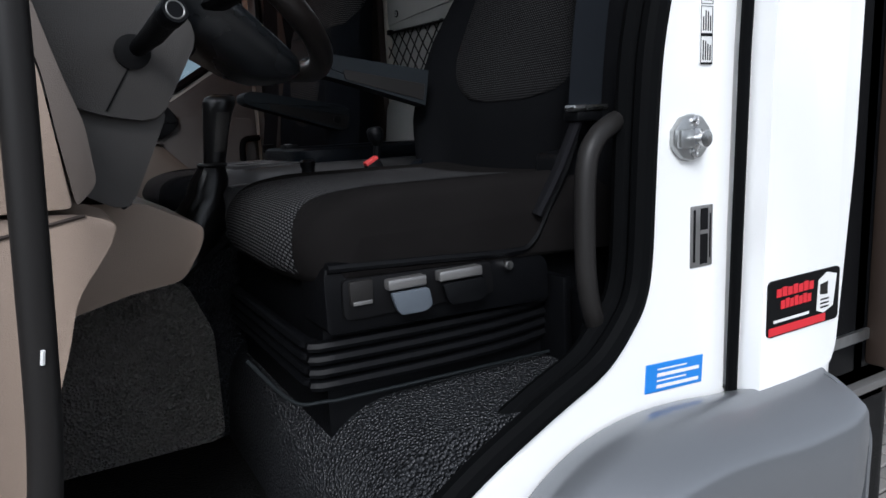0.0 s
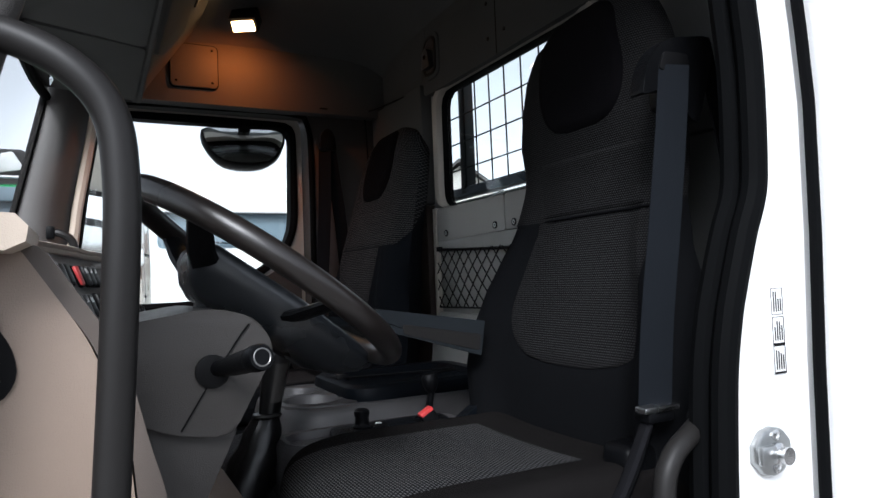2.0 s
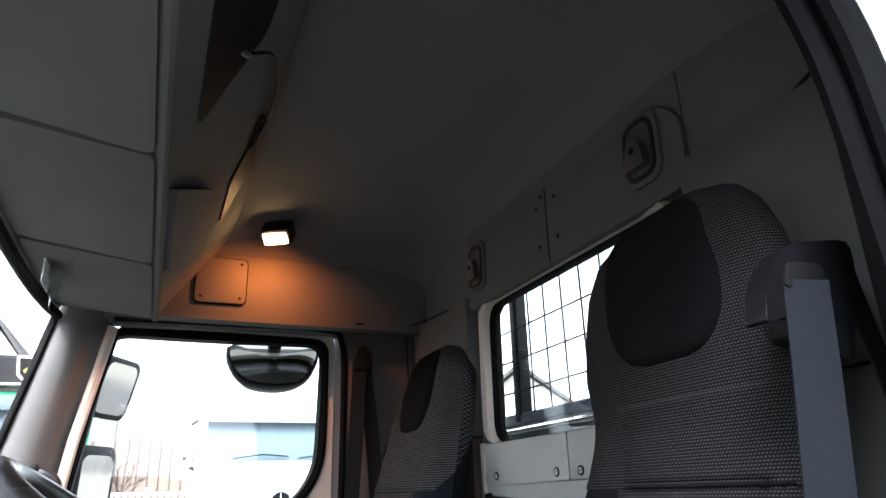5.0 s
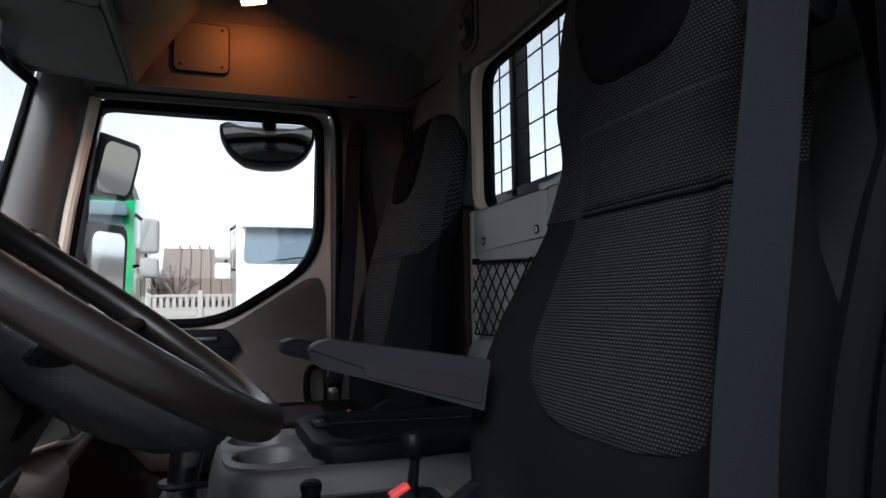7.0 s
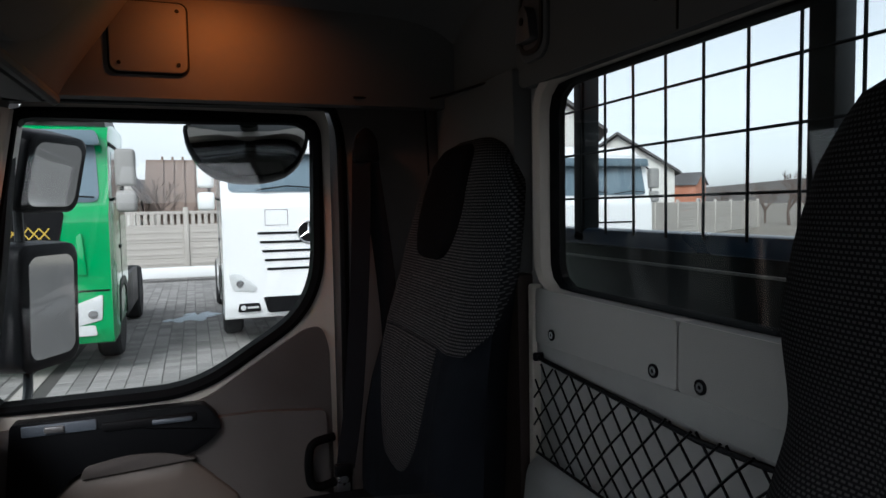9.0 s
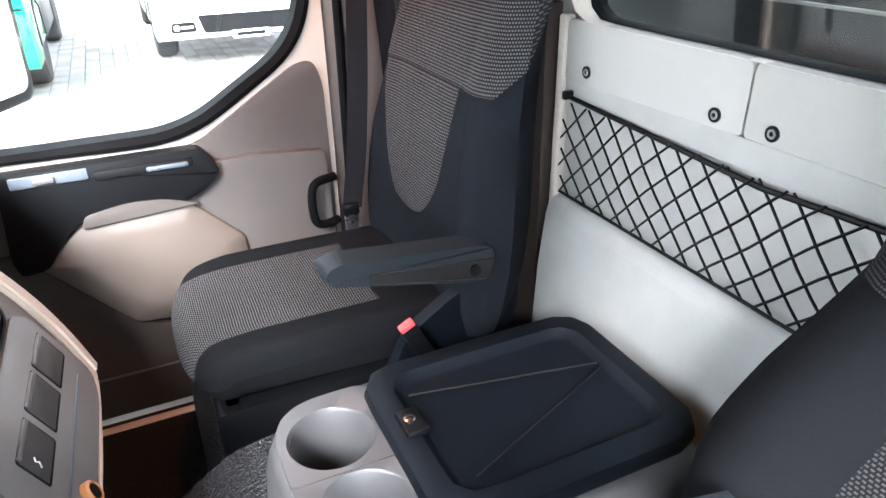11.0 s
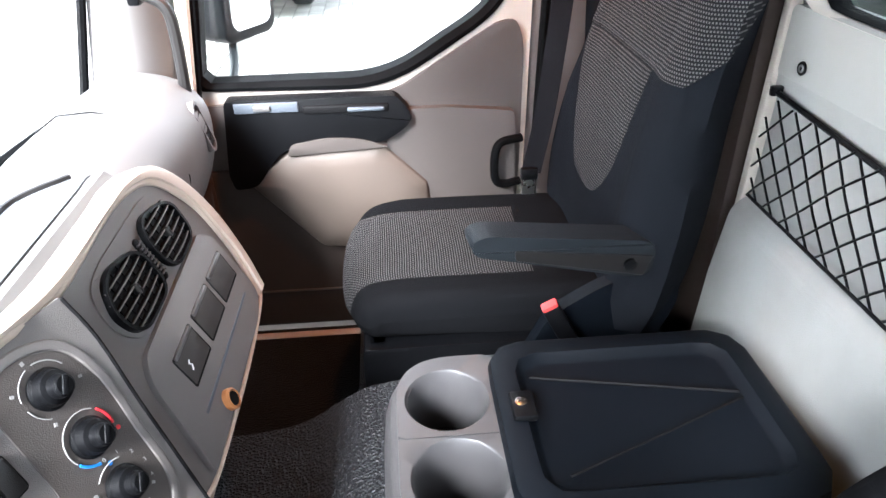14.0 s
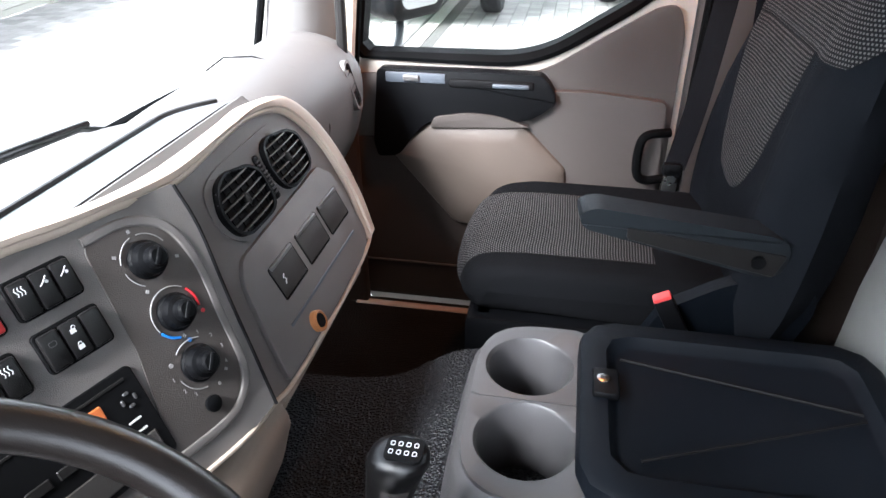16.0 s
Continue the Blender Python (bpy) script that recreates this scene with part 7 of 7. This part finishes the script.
def truck(x0, y0, paint, lab, dark_top=False, deflect=3.75, star=False, net_=False, base_glass=2.15):
    """A modern tractor cab seen from the front; x0 its side towards -x, y0 its nose."""
    t = thing("parked_truck", (x0 + 1.25, y0 + 1.2, 0), lab, "truck", group="parked trucks")
    M = Matrix.Translation((x0, y0, 0))
    bg = base_glass
    prof = rounded([(0.06, 0.42), (0.0, 0.60), (0.0, bg - 0.15), (0.10, bg), (0.26, 3.0), (0.42, 3.15), (1.0, 3.22), (2.2, 3.22), (2.2, 0.98), (1.95, 0.95), (1.90, 0.55), (0.85, 0.55), (0.80, 0.42)], [.03, .05, .06, .05, .08, .1, .1, .1, .05, .05, .05, .05, .03], 4)
    part("cab", prism([(a, b) for a, b in prof], "x", 0.0, 2.5, 0.09, 3, M), paint, t)
    part("roof_deflector", loft([[M @ Vector((1.25 + sx * w, yy, zz)) for sx in (-1, -0.9, 0.9, 1)] + [M @ Vector((1.25 + sx * w, 2.15, zz)) for sx in (1, -1)] for w, yy, zz in ((1.22, 0.45, 3.15), (1.16, 0.62, 3.35), (1.05, 0.95, deflect - 0.08), (0.95, 1.15, deflect))]), MUDGREY if dark_top else paint, t, "dark roof deflector" if dark_top else "")
    gl_ = prism(rounded([(0.10, bg + 0.03), (2.40, bg + 0.03), (2.36, 2.92), (0.14, 2.92)], 0.10, 5), "y", -0.012, 0.02, 0.004, 1)
    for v in gl_.verts:
        v.co.y += 0.10 + (v.co.z - bg) * 0.19 - 0.004
    gl_.transform(M)
    part("windscreen", gl_, SCREENG, t, "dark reflecting windscreen")
    vis = prism(rounded([(0.06, 2.88), (2.44, 2.88), (2.40, 3.06), (0.10, 3.06)], 0.05, 4), "y", 0.02, 0.24, 0.02, 2, M)
    part("sun_visor", vis, SCREENG if not star else paint, t)
    for k in range(2):
        a = M @ Vector((0.5 + k * 1.0, 0.03, bg + 0.06))
        part("wiper", tube([a, a + Vector((0.45, 0.01, 0.06)), a + Vector((0.85, 0.015, 0.03))], 0.012, 6), BLACKPL, t)
    # nose: grille, lamps, bumper
    for k in range(5 if star else 4):
        z_ = 1.68 - k * 0.135 if star else 1.60 - k * 0.2
        in_ = 0.50 if star else 0.45
        part("grille_slat", prism(rounded([(in_ + 0.03 * k, z_), (2.5 - in_ - 0.03 * k, z_), (2.5 - in_ - 0.03 * k, z_ + 0.035), (in_ + 0.03 * k, z_ + 0.035)], 0.01, 3), "y", -0.012, 0.02, 0.0, 1, M), MARKK, t)
    for sx in (0, 1):
        f = (lambda a: a) if sx == 0 else (lambda a: 2.5 - a)
        lamp_o = [(f(0.07), 1.10), (f(0.20), 1.12), (f(0.47), 0.90), (f(0.44), 0.82), (f(0.12), 0.86)] if star else [(f(0.10), 1.04), (f(0.38), 0.94), (f(0.62), 0.74), (f(0.64), 0.66), (f(0.40), 0.66), (f(0.12), 0.72)] if net_ else [(f(0.08), 0.94), (f(0.44), 0.96), (f(0.48), 0.74), (f(0.40), 0.64), (f(0.10), 0.66)]
        hl_ = part("headlight", prism(rounded(lamp_o, 0.03, 4), "y", -0.018, 0.05, 0.01, 2, M), LENS, t, "clear headlight")
        part("reflector", lathe([(0.0, 0), (0.05, 0.0), (0.055, 0.012), (0.04, 0.016), (0, 0.004)], 18, M @ Matrix.Translation((f(0.22), -0.02, 0.96 if star else 0.80)) @ pose(0, 0, 0, 90, 0, 0)), CHROME, hl_)
        part("fog_lamp", prism(rounded([(f(0.18), 0.53), (f(0.52), 0.53), (f(0.50), 0.66), (f(0.20), 0.66)], 0.03, 4), "y", -0.01, 0.03, 0.005, 1, M), MARKK if star else LENS, t)
        if star:
            part("fog_lens", lathe([(0, 0), (0.04, 0), (0.04, 0.01), (0, 0.016)], 16, M @ Matrix.Translation((f(0.26), -0.012, 0.595)) @ pose(0, 0, 0, 90, 0, 0)), LENS, t)
            part("fog_bar", rbox(min(f(0.32), f(0.48)), max(f(0.32), f(0.48)), -0.016, 0.0, 0.58, 0.61, 0.004, 1, M), LENS, t)
        # side window, door joint, mirror, wheel
        xs = f(-0.004)
        part("side_window", prism(rounded([(0.45, bg + 0.05), (1.25, bg - 0.05), (1.25, 2.85), (0.55, 2.85)], 0.08, 4), "x", *sorted((xs, f(0.02))), 0.002, 1, M), SCREENG, t)
        part("door_joint", prism([(1.32, 0.98), (1.335, 0.98), (1.335, 2.95), (1.32, 2.95)], "x", *sorted((xs, f(0.01))), 0, 1, M), MARKK, t)
        part("door_handle", rbox(*sorted((f(-0.02), f(0.01))), 1.12, 1.28, 1.55, 1.60, 0.01, 2, M), BLACKPL, t)
        for z0, z1 in ((2.38, 2.85), (2.05, 2.32)):
            part("mirror", rbox(*sorted((f(-0.32), f(-0.08))), 0.12, 0.30, z0, z1, 0.05, 3, M), paint if star else WALLP, t)
        part("mirror_arm", tube([M @ Vector(p) for p in ((f(0.03), 0.3, 2.2), (f(-0.15), 0.24, 2.25), (f(-0.15), 0.24, 2.8), (f(0.03), 0.35, 2.95))], 0.025, 8), BLACKPL, t)
        for yw in (1.38, 5.0):
            wl = part("wheel", lathe([(0.28, -0.15), (0.46, -0.15), (0.50, -0.11), (0.51, 0.0), (0.50, 0.11), (0.46, 0.15), (0.28, 0.15)], 36, M @ Matrix.Translation((f(0.17), yw, 0.51)) @ pose(0, 0, 0, 0, 90, 0)), TYRE, t, "black truck tyre")
            part("rim", lathe([(0, -0.06), (0.12, -0.07), (0.14, -0.02), (0.24, -0.02), (0.285, -0.10), (0.29, 0.12), (0, 0.12)], 28, M @ Matrix.Translation((f(0.17), yw, 0.51)) @ pose(0, 0, 0, 0, 90 if sx == 0 else -90, 0)), SILVERL, wl)
        part("wheel_arch", prism(rounded([(0.80, 0.55), (0.90, 1.0), (1.1, 1.12), (1.66, 1.12), (1.86, 1.0), (1.95, 0.55), (1.85, 0.55), (1.75, 0.95), (1.38, 1.05), (1.0, 0.95), (0.9, 0.55)], 0.03, 3), "x", *sorted((f(-0.012), f(0.06))), 0.004, 1, M), MUDGREY, t)
        part("side_skirt", rbox(*sorted((f(0.02), f(0.10))), 2.1, 4.2, 0.45, 1.05, 0.02, 2, M), paint if star else MUDGREY, t)
    part("lower_grille", prism(rounded([(0.62, 0.50), (1.88, 0.50), (1.95, 0.74), (0.55, 0.74)], 0.04, 4), "y", -0.008, 0.03, 0.004, 1, M), MARKK, t)
    part("number_plate", rbox(0.99, 1.51, -0.018, 0.0, 0.40, 0.51, 0.004, 1, M), MARKW, t)
    part("plate_print", rbox(1.05, 1.45, -0.021, -0.017, 0.43, 0.48, 0, 1, M), MARKK, t)
    part("chassis", rbox(0.75, 1.75, 2.1, 6.0, 0.75, 1.0, 0.02, 1, M), DARKSTEEL, t)
    if star:
        part("emblem_ring", tube([M @ Vector((1.25 + 0.16 * math.cos(2 * math.pi * k / 32), -0.03, 1.70 + 0.16 * math.sin(2 * math.pi * k / 32))) for k in range(32)], 0.014, 8, closed=True), CHROME, t, "round chrome emblem")
        part("emblem_disc", lathe([(0, 0), (0.15, 0), (0.15, 0.012), (0, 0.014)], 28, M @ Matrix.Translation((1.25, -0.012, 1.70)) @ pose(0, 0, 0, 90, 0, 0)), MARKK, t)
        for a in (90, 210, 330):
            part("emblem_ray", tube([M @ Vector((1.25, -0.03, 1.70)), M @ Vector((1.25 + 0.155 * math.cos(radians(a)), -0.03, 1.70 + 0.155 * math.sin(radians(a))))], [0.022, 0.004], 6), CHROME, t)
        part("front_hatch", ringplate(rr(0.78, 1.93, 0.34, 0.24, 0.02), rr(0.78, 1.93, 0.325, 0.225, 0.015), "y", -0.006, 0.004, M), GREYPOD, t)
    if net_:
        part("dark_panel", prism(rounded([(0.72, 0.80), (1.78, 0.80), (1.86, 1.20), (2.02, bg - 0.08), (0.48, bg - 0.08), (0.64, 1.20)], 0.05, 4), "y", -0.014, 0.01, 0.004, 1, M), MARKK, t, "black panel with a yellow net pattern")
        for sx in (0, 1):
            f = (lambda a: a) if sx == 0 else (lambda a: 2.5 - a)
            part("corner_flap", prism(rounded([(f(0.26), 1.28), (f(0.40), 1.30), (f(0.36), 1.78), (f(0.30), 1.80)], 0.02, 3), "y", -0.03, 0.01, 0.012, 2, M), paint, t)
            part("bumper_gap", rbox(*sorted((f(0.02), f(0.66))), -0.006, 0.02, 1.075, 1.10, 0.004, 1, M), MARKK, t)
            part("upper_lamp", prism(rounded([(f(0.20), 3.36), (f(0.52), 3.30), (f(0.50), 3.55), (f(0.34), 3.60)], 0.04, 4), "y", 0.46, 0.56, 0.02, 2, M), LENS, t, "clear upper lamp")
        for k in range(12):
            a = 0.56 + 0.108 * k
            for d_ in (1, -1):
                part("net_line", tube([M @ Vector((a + (0.0 if d_ > 0 else 0.108), -0.016, 1.74)), M @ Vector((a + (0.108 if d_ > 0 else 0.0), -0.016, 1.88 + 0.01 * math.sin(k)))], 0.008, 5), YELLOW, t)
        part("shield", prism([(1.50, 3.62), (1.90, 3.62), (1.87, 3.36), (1.70, 3.20), (1.53, 3.36)], "y", 0.40, 0.46, 0.01, 1, M), MARKW, t, "pale shield badge")
        part("shield_field", prism([(1.54, 3.58), (1.86, 3.58), (1.83, 3.37), (1.70, 3.25), (1.57, 3.37)], "y", 0.385, 0.41, 0.004, 1, M), MARKK, t)
        part("shield_mark", prism(rounded([(1.60, 3.42), (1.66, 3.47), (1.76, 3.48), (1.81, 3.42), (1.75, 3.36), (1.65, 3.36)], 0.015, 3), "y", 0.375, 0.39, 0.004, 1, M), YELLOW, t)
        part("roof_lamp_bar", tube([M @ Vector((0.2, 0.5, 3.25)), M @ Vector((2.3, 0.5, 3.25))], 0.03, 8), CHROME, t)
    return t


YELLOW = mat("yellow_print", (0.62, 0.42, 0.05), 0.5)
truck(0.62, 11.2, WHITE, "white tractor truck parked facing the cab", star=True, base_glass=2.28)
truck(-3.25, 10.1, GREEN, "green tractor truck with a black net-patterned nose panel", dark_top=True, net_=True)
truck(7.7, 13.8, WHITE, "white tractor truck parked beside the others", base_glass=2.2, deflect=3.3)


# ---------------------------------------------------------------- fences
def fence(p0, p1, n, lab, plain=False):
    a, b = Vector(p0), Vector(p1)
    d = (b - a) / n
    yaw = math.degrees(math.atan2(d.y, d.x))
    L = d.length
    f = thing("concrete_fence", (*p0, 0), lab, "fence")
    for k in range(n + 1):
        q = a + d * k
        m = Matrix.Translation((q.x, q.y, 0)) @ pose(0, 0, 0, 0, 0, yaw)
        part("post", rbox(-0.08, 0.08, -0.08, 0.08, 0, 2.15, 0.02, 2, m), CONC, f)
        if k == n:
            break
        for r_ in range(3 if not plain else 4):
            z0 = 0.02 + r_ * 0.5
            part("panel", rbox(0.08, L - 0.08, -0.035, 0.035, z0, z0 + 0.494, 0.012, 1, m), CONC, f)
            for j in range(2):
                part("rib", rbox(0.14, L - 0.14, -0.05, -0.03, z0 + 0.10 + 0.2 * j, z0 + 0.18 + 0.2 * j, 0.008, 1, m), CONC, f)
        if not plain:
            part("panel", rbox(0.08, L - 0.08, -0.035, 0.035, 1.51, 1.60, 0.01, 1, m), CONC, f)
            part("panel", rbox(0.08, L - 0.08, -0.035, 0.035, 1.93, 2.03, 0.01, 1, m), CONC, f)
            for j in range(9):
                u = 0.22 + (L - 0.44) * j / 8
                part("baluster", rbox(u - 0.06, u + 0.06, -0.03, 0.03, 1.60, 1.93, 0.015, 1, m), CONC, f)
    return f


fence((-10.0, 24.0), (10, 24.0), 10, "pale concrete panel fence with a baluster row on top")
fence((-6.9, 0.5), (-9.75, 24.0), 11, "pale plain concrete panel fence along the yard", plain=True)
tagged(part("barrier_beam", rbox(-3.0, 3.2, 21.6, 21.8, 0.1, 0.42, 0.04, 2), WHITE), "long white barrier beam lying before the fence", "beam")


SPLASH = mat("pale_blue_paint", (0.62, 0.70, 0.76), 0.7, vary=0.2, vscale=9)
for k, (x_, y_, r_) in enumerate(((0.22, 14.5, 0.26), (-0.08, 14.3, 0.15), (0.42, 14.85, 0.18), (-0.28, 14.35, 0.09), (0.12, 14.95, 0.11))):
    blot = [(x_ + r_ * (1 + 0.35 * math.sin(3 * a + k) + 0.2 * math.sin(7 * a + 2 * k)) * math.cos(a), y_ + 1.5 * r_ * (1 + 0.3 * math.sin(4 * a + k)) * math.sin(a)) for a in (2 * math.pi * j / 26 for j in range(26))]
    tagged(part("paint_stain", prism(blot, "z", -0.005, 0.003 + 0.001 * k), SPLASH, smooth=False), "pale blue paint stain spilled on the paving", "stain", kind="structure")


def house(x, y, w, d, eave, ridge, wall_m, roof_m, lab, yaw=0, cat="house", gable_front=False):
    h = thing("house", (x, y, 0), lab, cat)
    m = Matrix.Translation((x, y, 0)) @ pose(0, 0, 0, 0, 0, yaw)
    part("wall", prism([(-w / 2, 0), (w / 2, 0), (w / 2, eave), (0, ridge - 0.15), (-w / 2, eave)], "y", -d / 2, d / 2, 0, 1, m), wall_m, h)
    for s in (-1, 1):
        ring = [(0, ridge), (s * (w / 2 + 0.4), ridge - (ridge - eave) * (1 + 0.8 / w)), (s * (w / 2 + 0.4), ridge - (ridge - eave) * (1 + 0.8 / w) + 0.18), (0, ridge + 0.18)]
        rf = part("roof", prism(ring, "y", -d / 2 - 0.5, d / 2 + 0.5, 0, 1, m), roof_m, h)
        nrib = int(d / 0.45)
        for k in range(nrib if cat == "barn" else 0):
            yy = -d / 2 + d * (k + 0.5) / nrib
            part("sheet_rib", prism([(p[0], p[1] + 0.16) for p in ring], "y", yy - 0.05, yy + 0.05, 0, 1, m), roof_m, rf)
    for k in range(2):
        wx = -w * 0.2 + k * w * 0.4
        wd = part("window", rbox(wx - 0.5, wx + 0.5, -d / 2 - 0.03, -d / 2 + 0.03, 1.2, 2.5, 0.02, 1, m), SCREENG, h)
        part("frame", ringplate(rr(wx, 1.85, 1.15, 1.45, 0.02), rr(wx, 1.85, 0.95, 1.25, 0.02), "y", -d / 2 - 0.06, -d / 2 + 0.0, m), MARKW, wd)
    return h


house(1.9, 36, 5.0, 6.4, 2.2, 4.3, BRICKM, BRICKM, "old barn with a rusty ribbed sheet roof", yaw=90, cat="barn")
house(-5.9, 34, 8, 9, 2.9, 8.3, PLASTER, ROOFT, "pale rendered house with a steep gable")
house(18.8, 34, 4.8, 9, 5.7, 7.6, PLASTER, ROOFT, "tall white rendered house with a dark gable roof", yaw=-29)
house(32, 46.5, 8, 9, 4.3, 7.0, PLASTER, ROOFT, "white house with a dark roof beyond the yard", yaw=-34)
house(100, 119.5, 4, 8, 5.8, 8.0, ORANGE, ROOFT, "orange house with a dark roof in the distance", yaw=20)


def bare_tree(x, y, h, seed, lab):
    rnd = random.Random(seed)
    t = thing("bare_tree", (x, y, 0), lab, "tree")
    bm_ = bmesh.new()
    def grow(p, d, ln, r, depth, b):
        q = p + d * ln
        tube([p, (p + q) / 2 + Vector((rnd.uniform(-1, 1), rnd.uniform(-1, 1), 0)) * ln * 0.06, q], [r, r * 0.85, r * 0.65], 5 if depth > 1 else 8, bm=b)
        if depth < 5:
            for _ in range(3 if depth else 5):
                nd = (d + Vector((rnd.uniform(-1, 1), rnd.uniform(-1, 1), rnd.uniform(-0.2, 0.7))) * 0.75).normalized()
                grow(p + d * ln * rnd.uniform(0.55, 1.0), nd, ln * rnd.uniform(0.55, 0.75), r * 0.55, depth + 1, crown_bm)
    crown_bm = bmesh.new()
    grow(Vector((x, y, 0)), Vector((0.03, 0.02, 1)).normalized(), h * 0.32, h * 0.022, 0, bm_)
    part("trunk", bm_, BARK, t)
    part("crown", crown_bm, BARK, t, "fine bare twigs")
    return t


bare_tree(30, 22, 6.5, 3, "bare leafless fruit tree beyond the yard")
bare_tree(-1.2, 29, 4.6, 8, "bare brown shrub behind the fence")
bare_tree(-3.4, 30, 6.5, 11, "bare leafless tree behind the fence")
for x_, y_, h_, sd in ((45, 41.7, 6.2, 21), (44, 38.5, 5.6, 22), (48, 47, 4.6, 23), (52, 46, 5.2, 24), (55, 60, 5.0, 25)):
    bare_tree(x_, y_, h_, sd, "bare brown tree in the thicket beyond the yard")
hill = tagged(part("backdrop", sheet(lambda u, v: (420 * math.cos(radians(-30 + 150 * u)), 420 * math.sin(radians(-30 + 150 * u)), -2 + v * (17 + 4 * math.sin(9 * u) + 2.5 * math.sin(31 * u))), 120, 3), mat("far_woods", (0.13, 0.12, 0.115), 1.0, vary=0.3, vscale=0.05), smooth=False), "low wooded rise on the horizon", "hill", kind="structure")
shed = fence((12, 24), (40, 40), 10, "pale concrete fence beyond the yard", plain=True)

# unseen wall, added to close off the yard and its light behind the camera
wall_yard = tagged(part("wall_yard", rbox(-16.0, 16.0, -9.2, -9.0, 0.0, 2.2, 0.02), mat("dark_unseen_wall", (0.05, 0.047, 0.045), 0.9, vary=0.3, vscale=2)), "added dark wall out of view behind the open driver side", "wall", kind="structure")


# ---------------------------------------------------------------- paving blocks, 20 cm square in shifted columns
def paver_mat(name, joined):
    m = mat(name, (0.27, 0.258, 0.245), 0.9, vary=0.16, vscale=0.8, grain=0.4, gscale=70)
    n, l = m.node_tree.nodes, m.node_tree.links
    b = n["Principled BSDF"]
    base = b.inputs["Base Color"].links[0].from_socket
    rnd = n.new("ShaderNodeNewGeometry" if joined else "ShaderNodeObjectInfo")
    rng = n.new("ShaderNodeMapRange")
    rng.inputs[3].default_value, rng.inputs[4].default_value = 0.72, 1.18
    l.new(rnd.outputs["Random Per Island" if joined else "Random"], rng.inputs[0])
    mx = n.new("ShaderNodeMix")
    mx.data_type, mx.blend_type = "RGBA", "MULTIPLY"
    mx.inputs[0].default_value = 1
    l.new(base, mx.inputs[6])
    l.new(rng.outputs[0], mx.inputs[7])
    l.new(mx.outputs[2], b.inputs["Base Color"])
    return m


h = 0.0955
block = [(sx * k, sy * k, z) for k, z in ((h, -0.012), (h, -0.004), (h - 0.005, 0.0)) for sx, sy in ((-1, -1), (1, -1), (1, 1), (-1, 1))]
block_f = [(4 * r + k, 4 * r + (k + 1) % 4, 4 * r + 4 + (k + 1) % 4, 4 * r + 4 + k) for r in (0, 1) for k in range(4)] + [(8, 9, 10, 11)]
piece = bpy.data.meshes.new("paver")
piece.from_pydata(block, [], block_f)
piece.materials.append(paver_mat("concrete_paver", False))
rnd_p = random.Random(5)
cells = []
for i in range(-51, 31):
    for j in range(-40, 119):
        x_, y_ = 0.2 * i + 0.1, 0.2 * j + (0.1 if i % 2 else 0.0)
        if abs(x_ + 1.66) < 0.2 and y_ > 3.4:
            continue
        if -1.4 < x_ < 1.6 and 4.6 < y_ < 8.6:
            ob = new("paver", piece)
            ob.parent = yard
            ob.location = (x_, y_, rnd_p.uniform(-0.003, 0.0))
            ob.rotation_euler = (rnd_p.uniform(-0.012, 0.012), rnd_p.uniform(-0.012, 0.012), rnd_p.uniform(-0.012, 0.012))
        else:
            cells.append((x_, y_, rnd_p.uniform(-0.003, 0.0)))
bv, bf = np.array(block), np.array(block_f)
vs_ = (np.array(cells)[:, None, :] + bv[None]).reshape(-1, 3)
fs_ = (np.arange(len(cells))[:, None, None] * len(bv) + bf[None]).reshape(-1, 4)
rest = bpy.data.meshes.new("paving_blocks")
rest.from_pydata(vs_.tolist(), [], fs_.tolist())
rest.materials.append(paver_mat("concrete_paver_field", True))
field = new("paving_blocks", rest)
field.parent = yard
tagged(field, "weathered grey square paving blocks of the yard", kind="stuff")
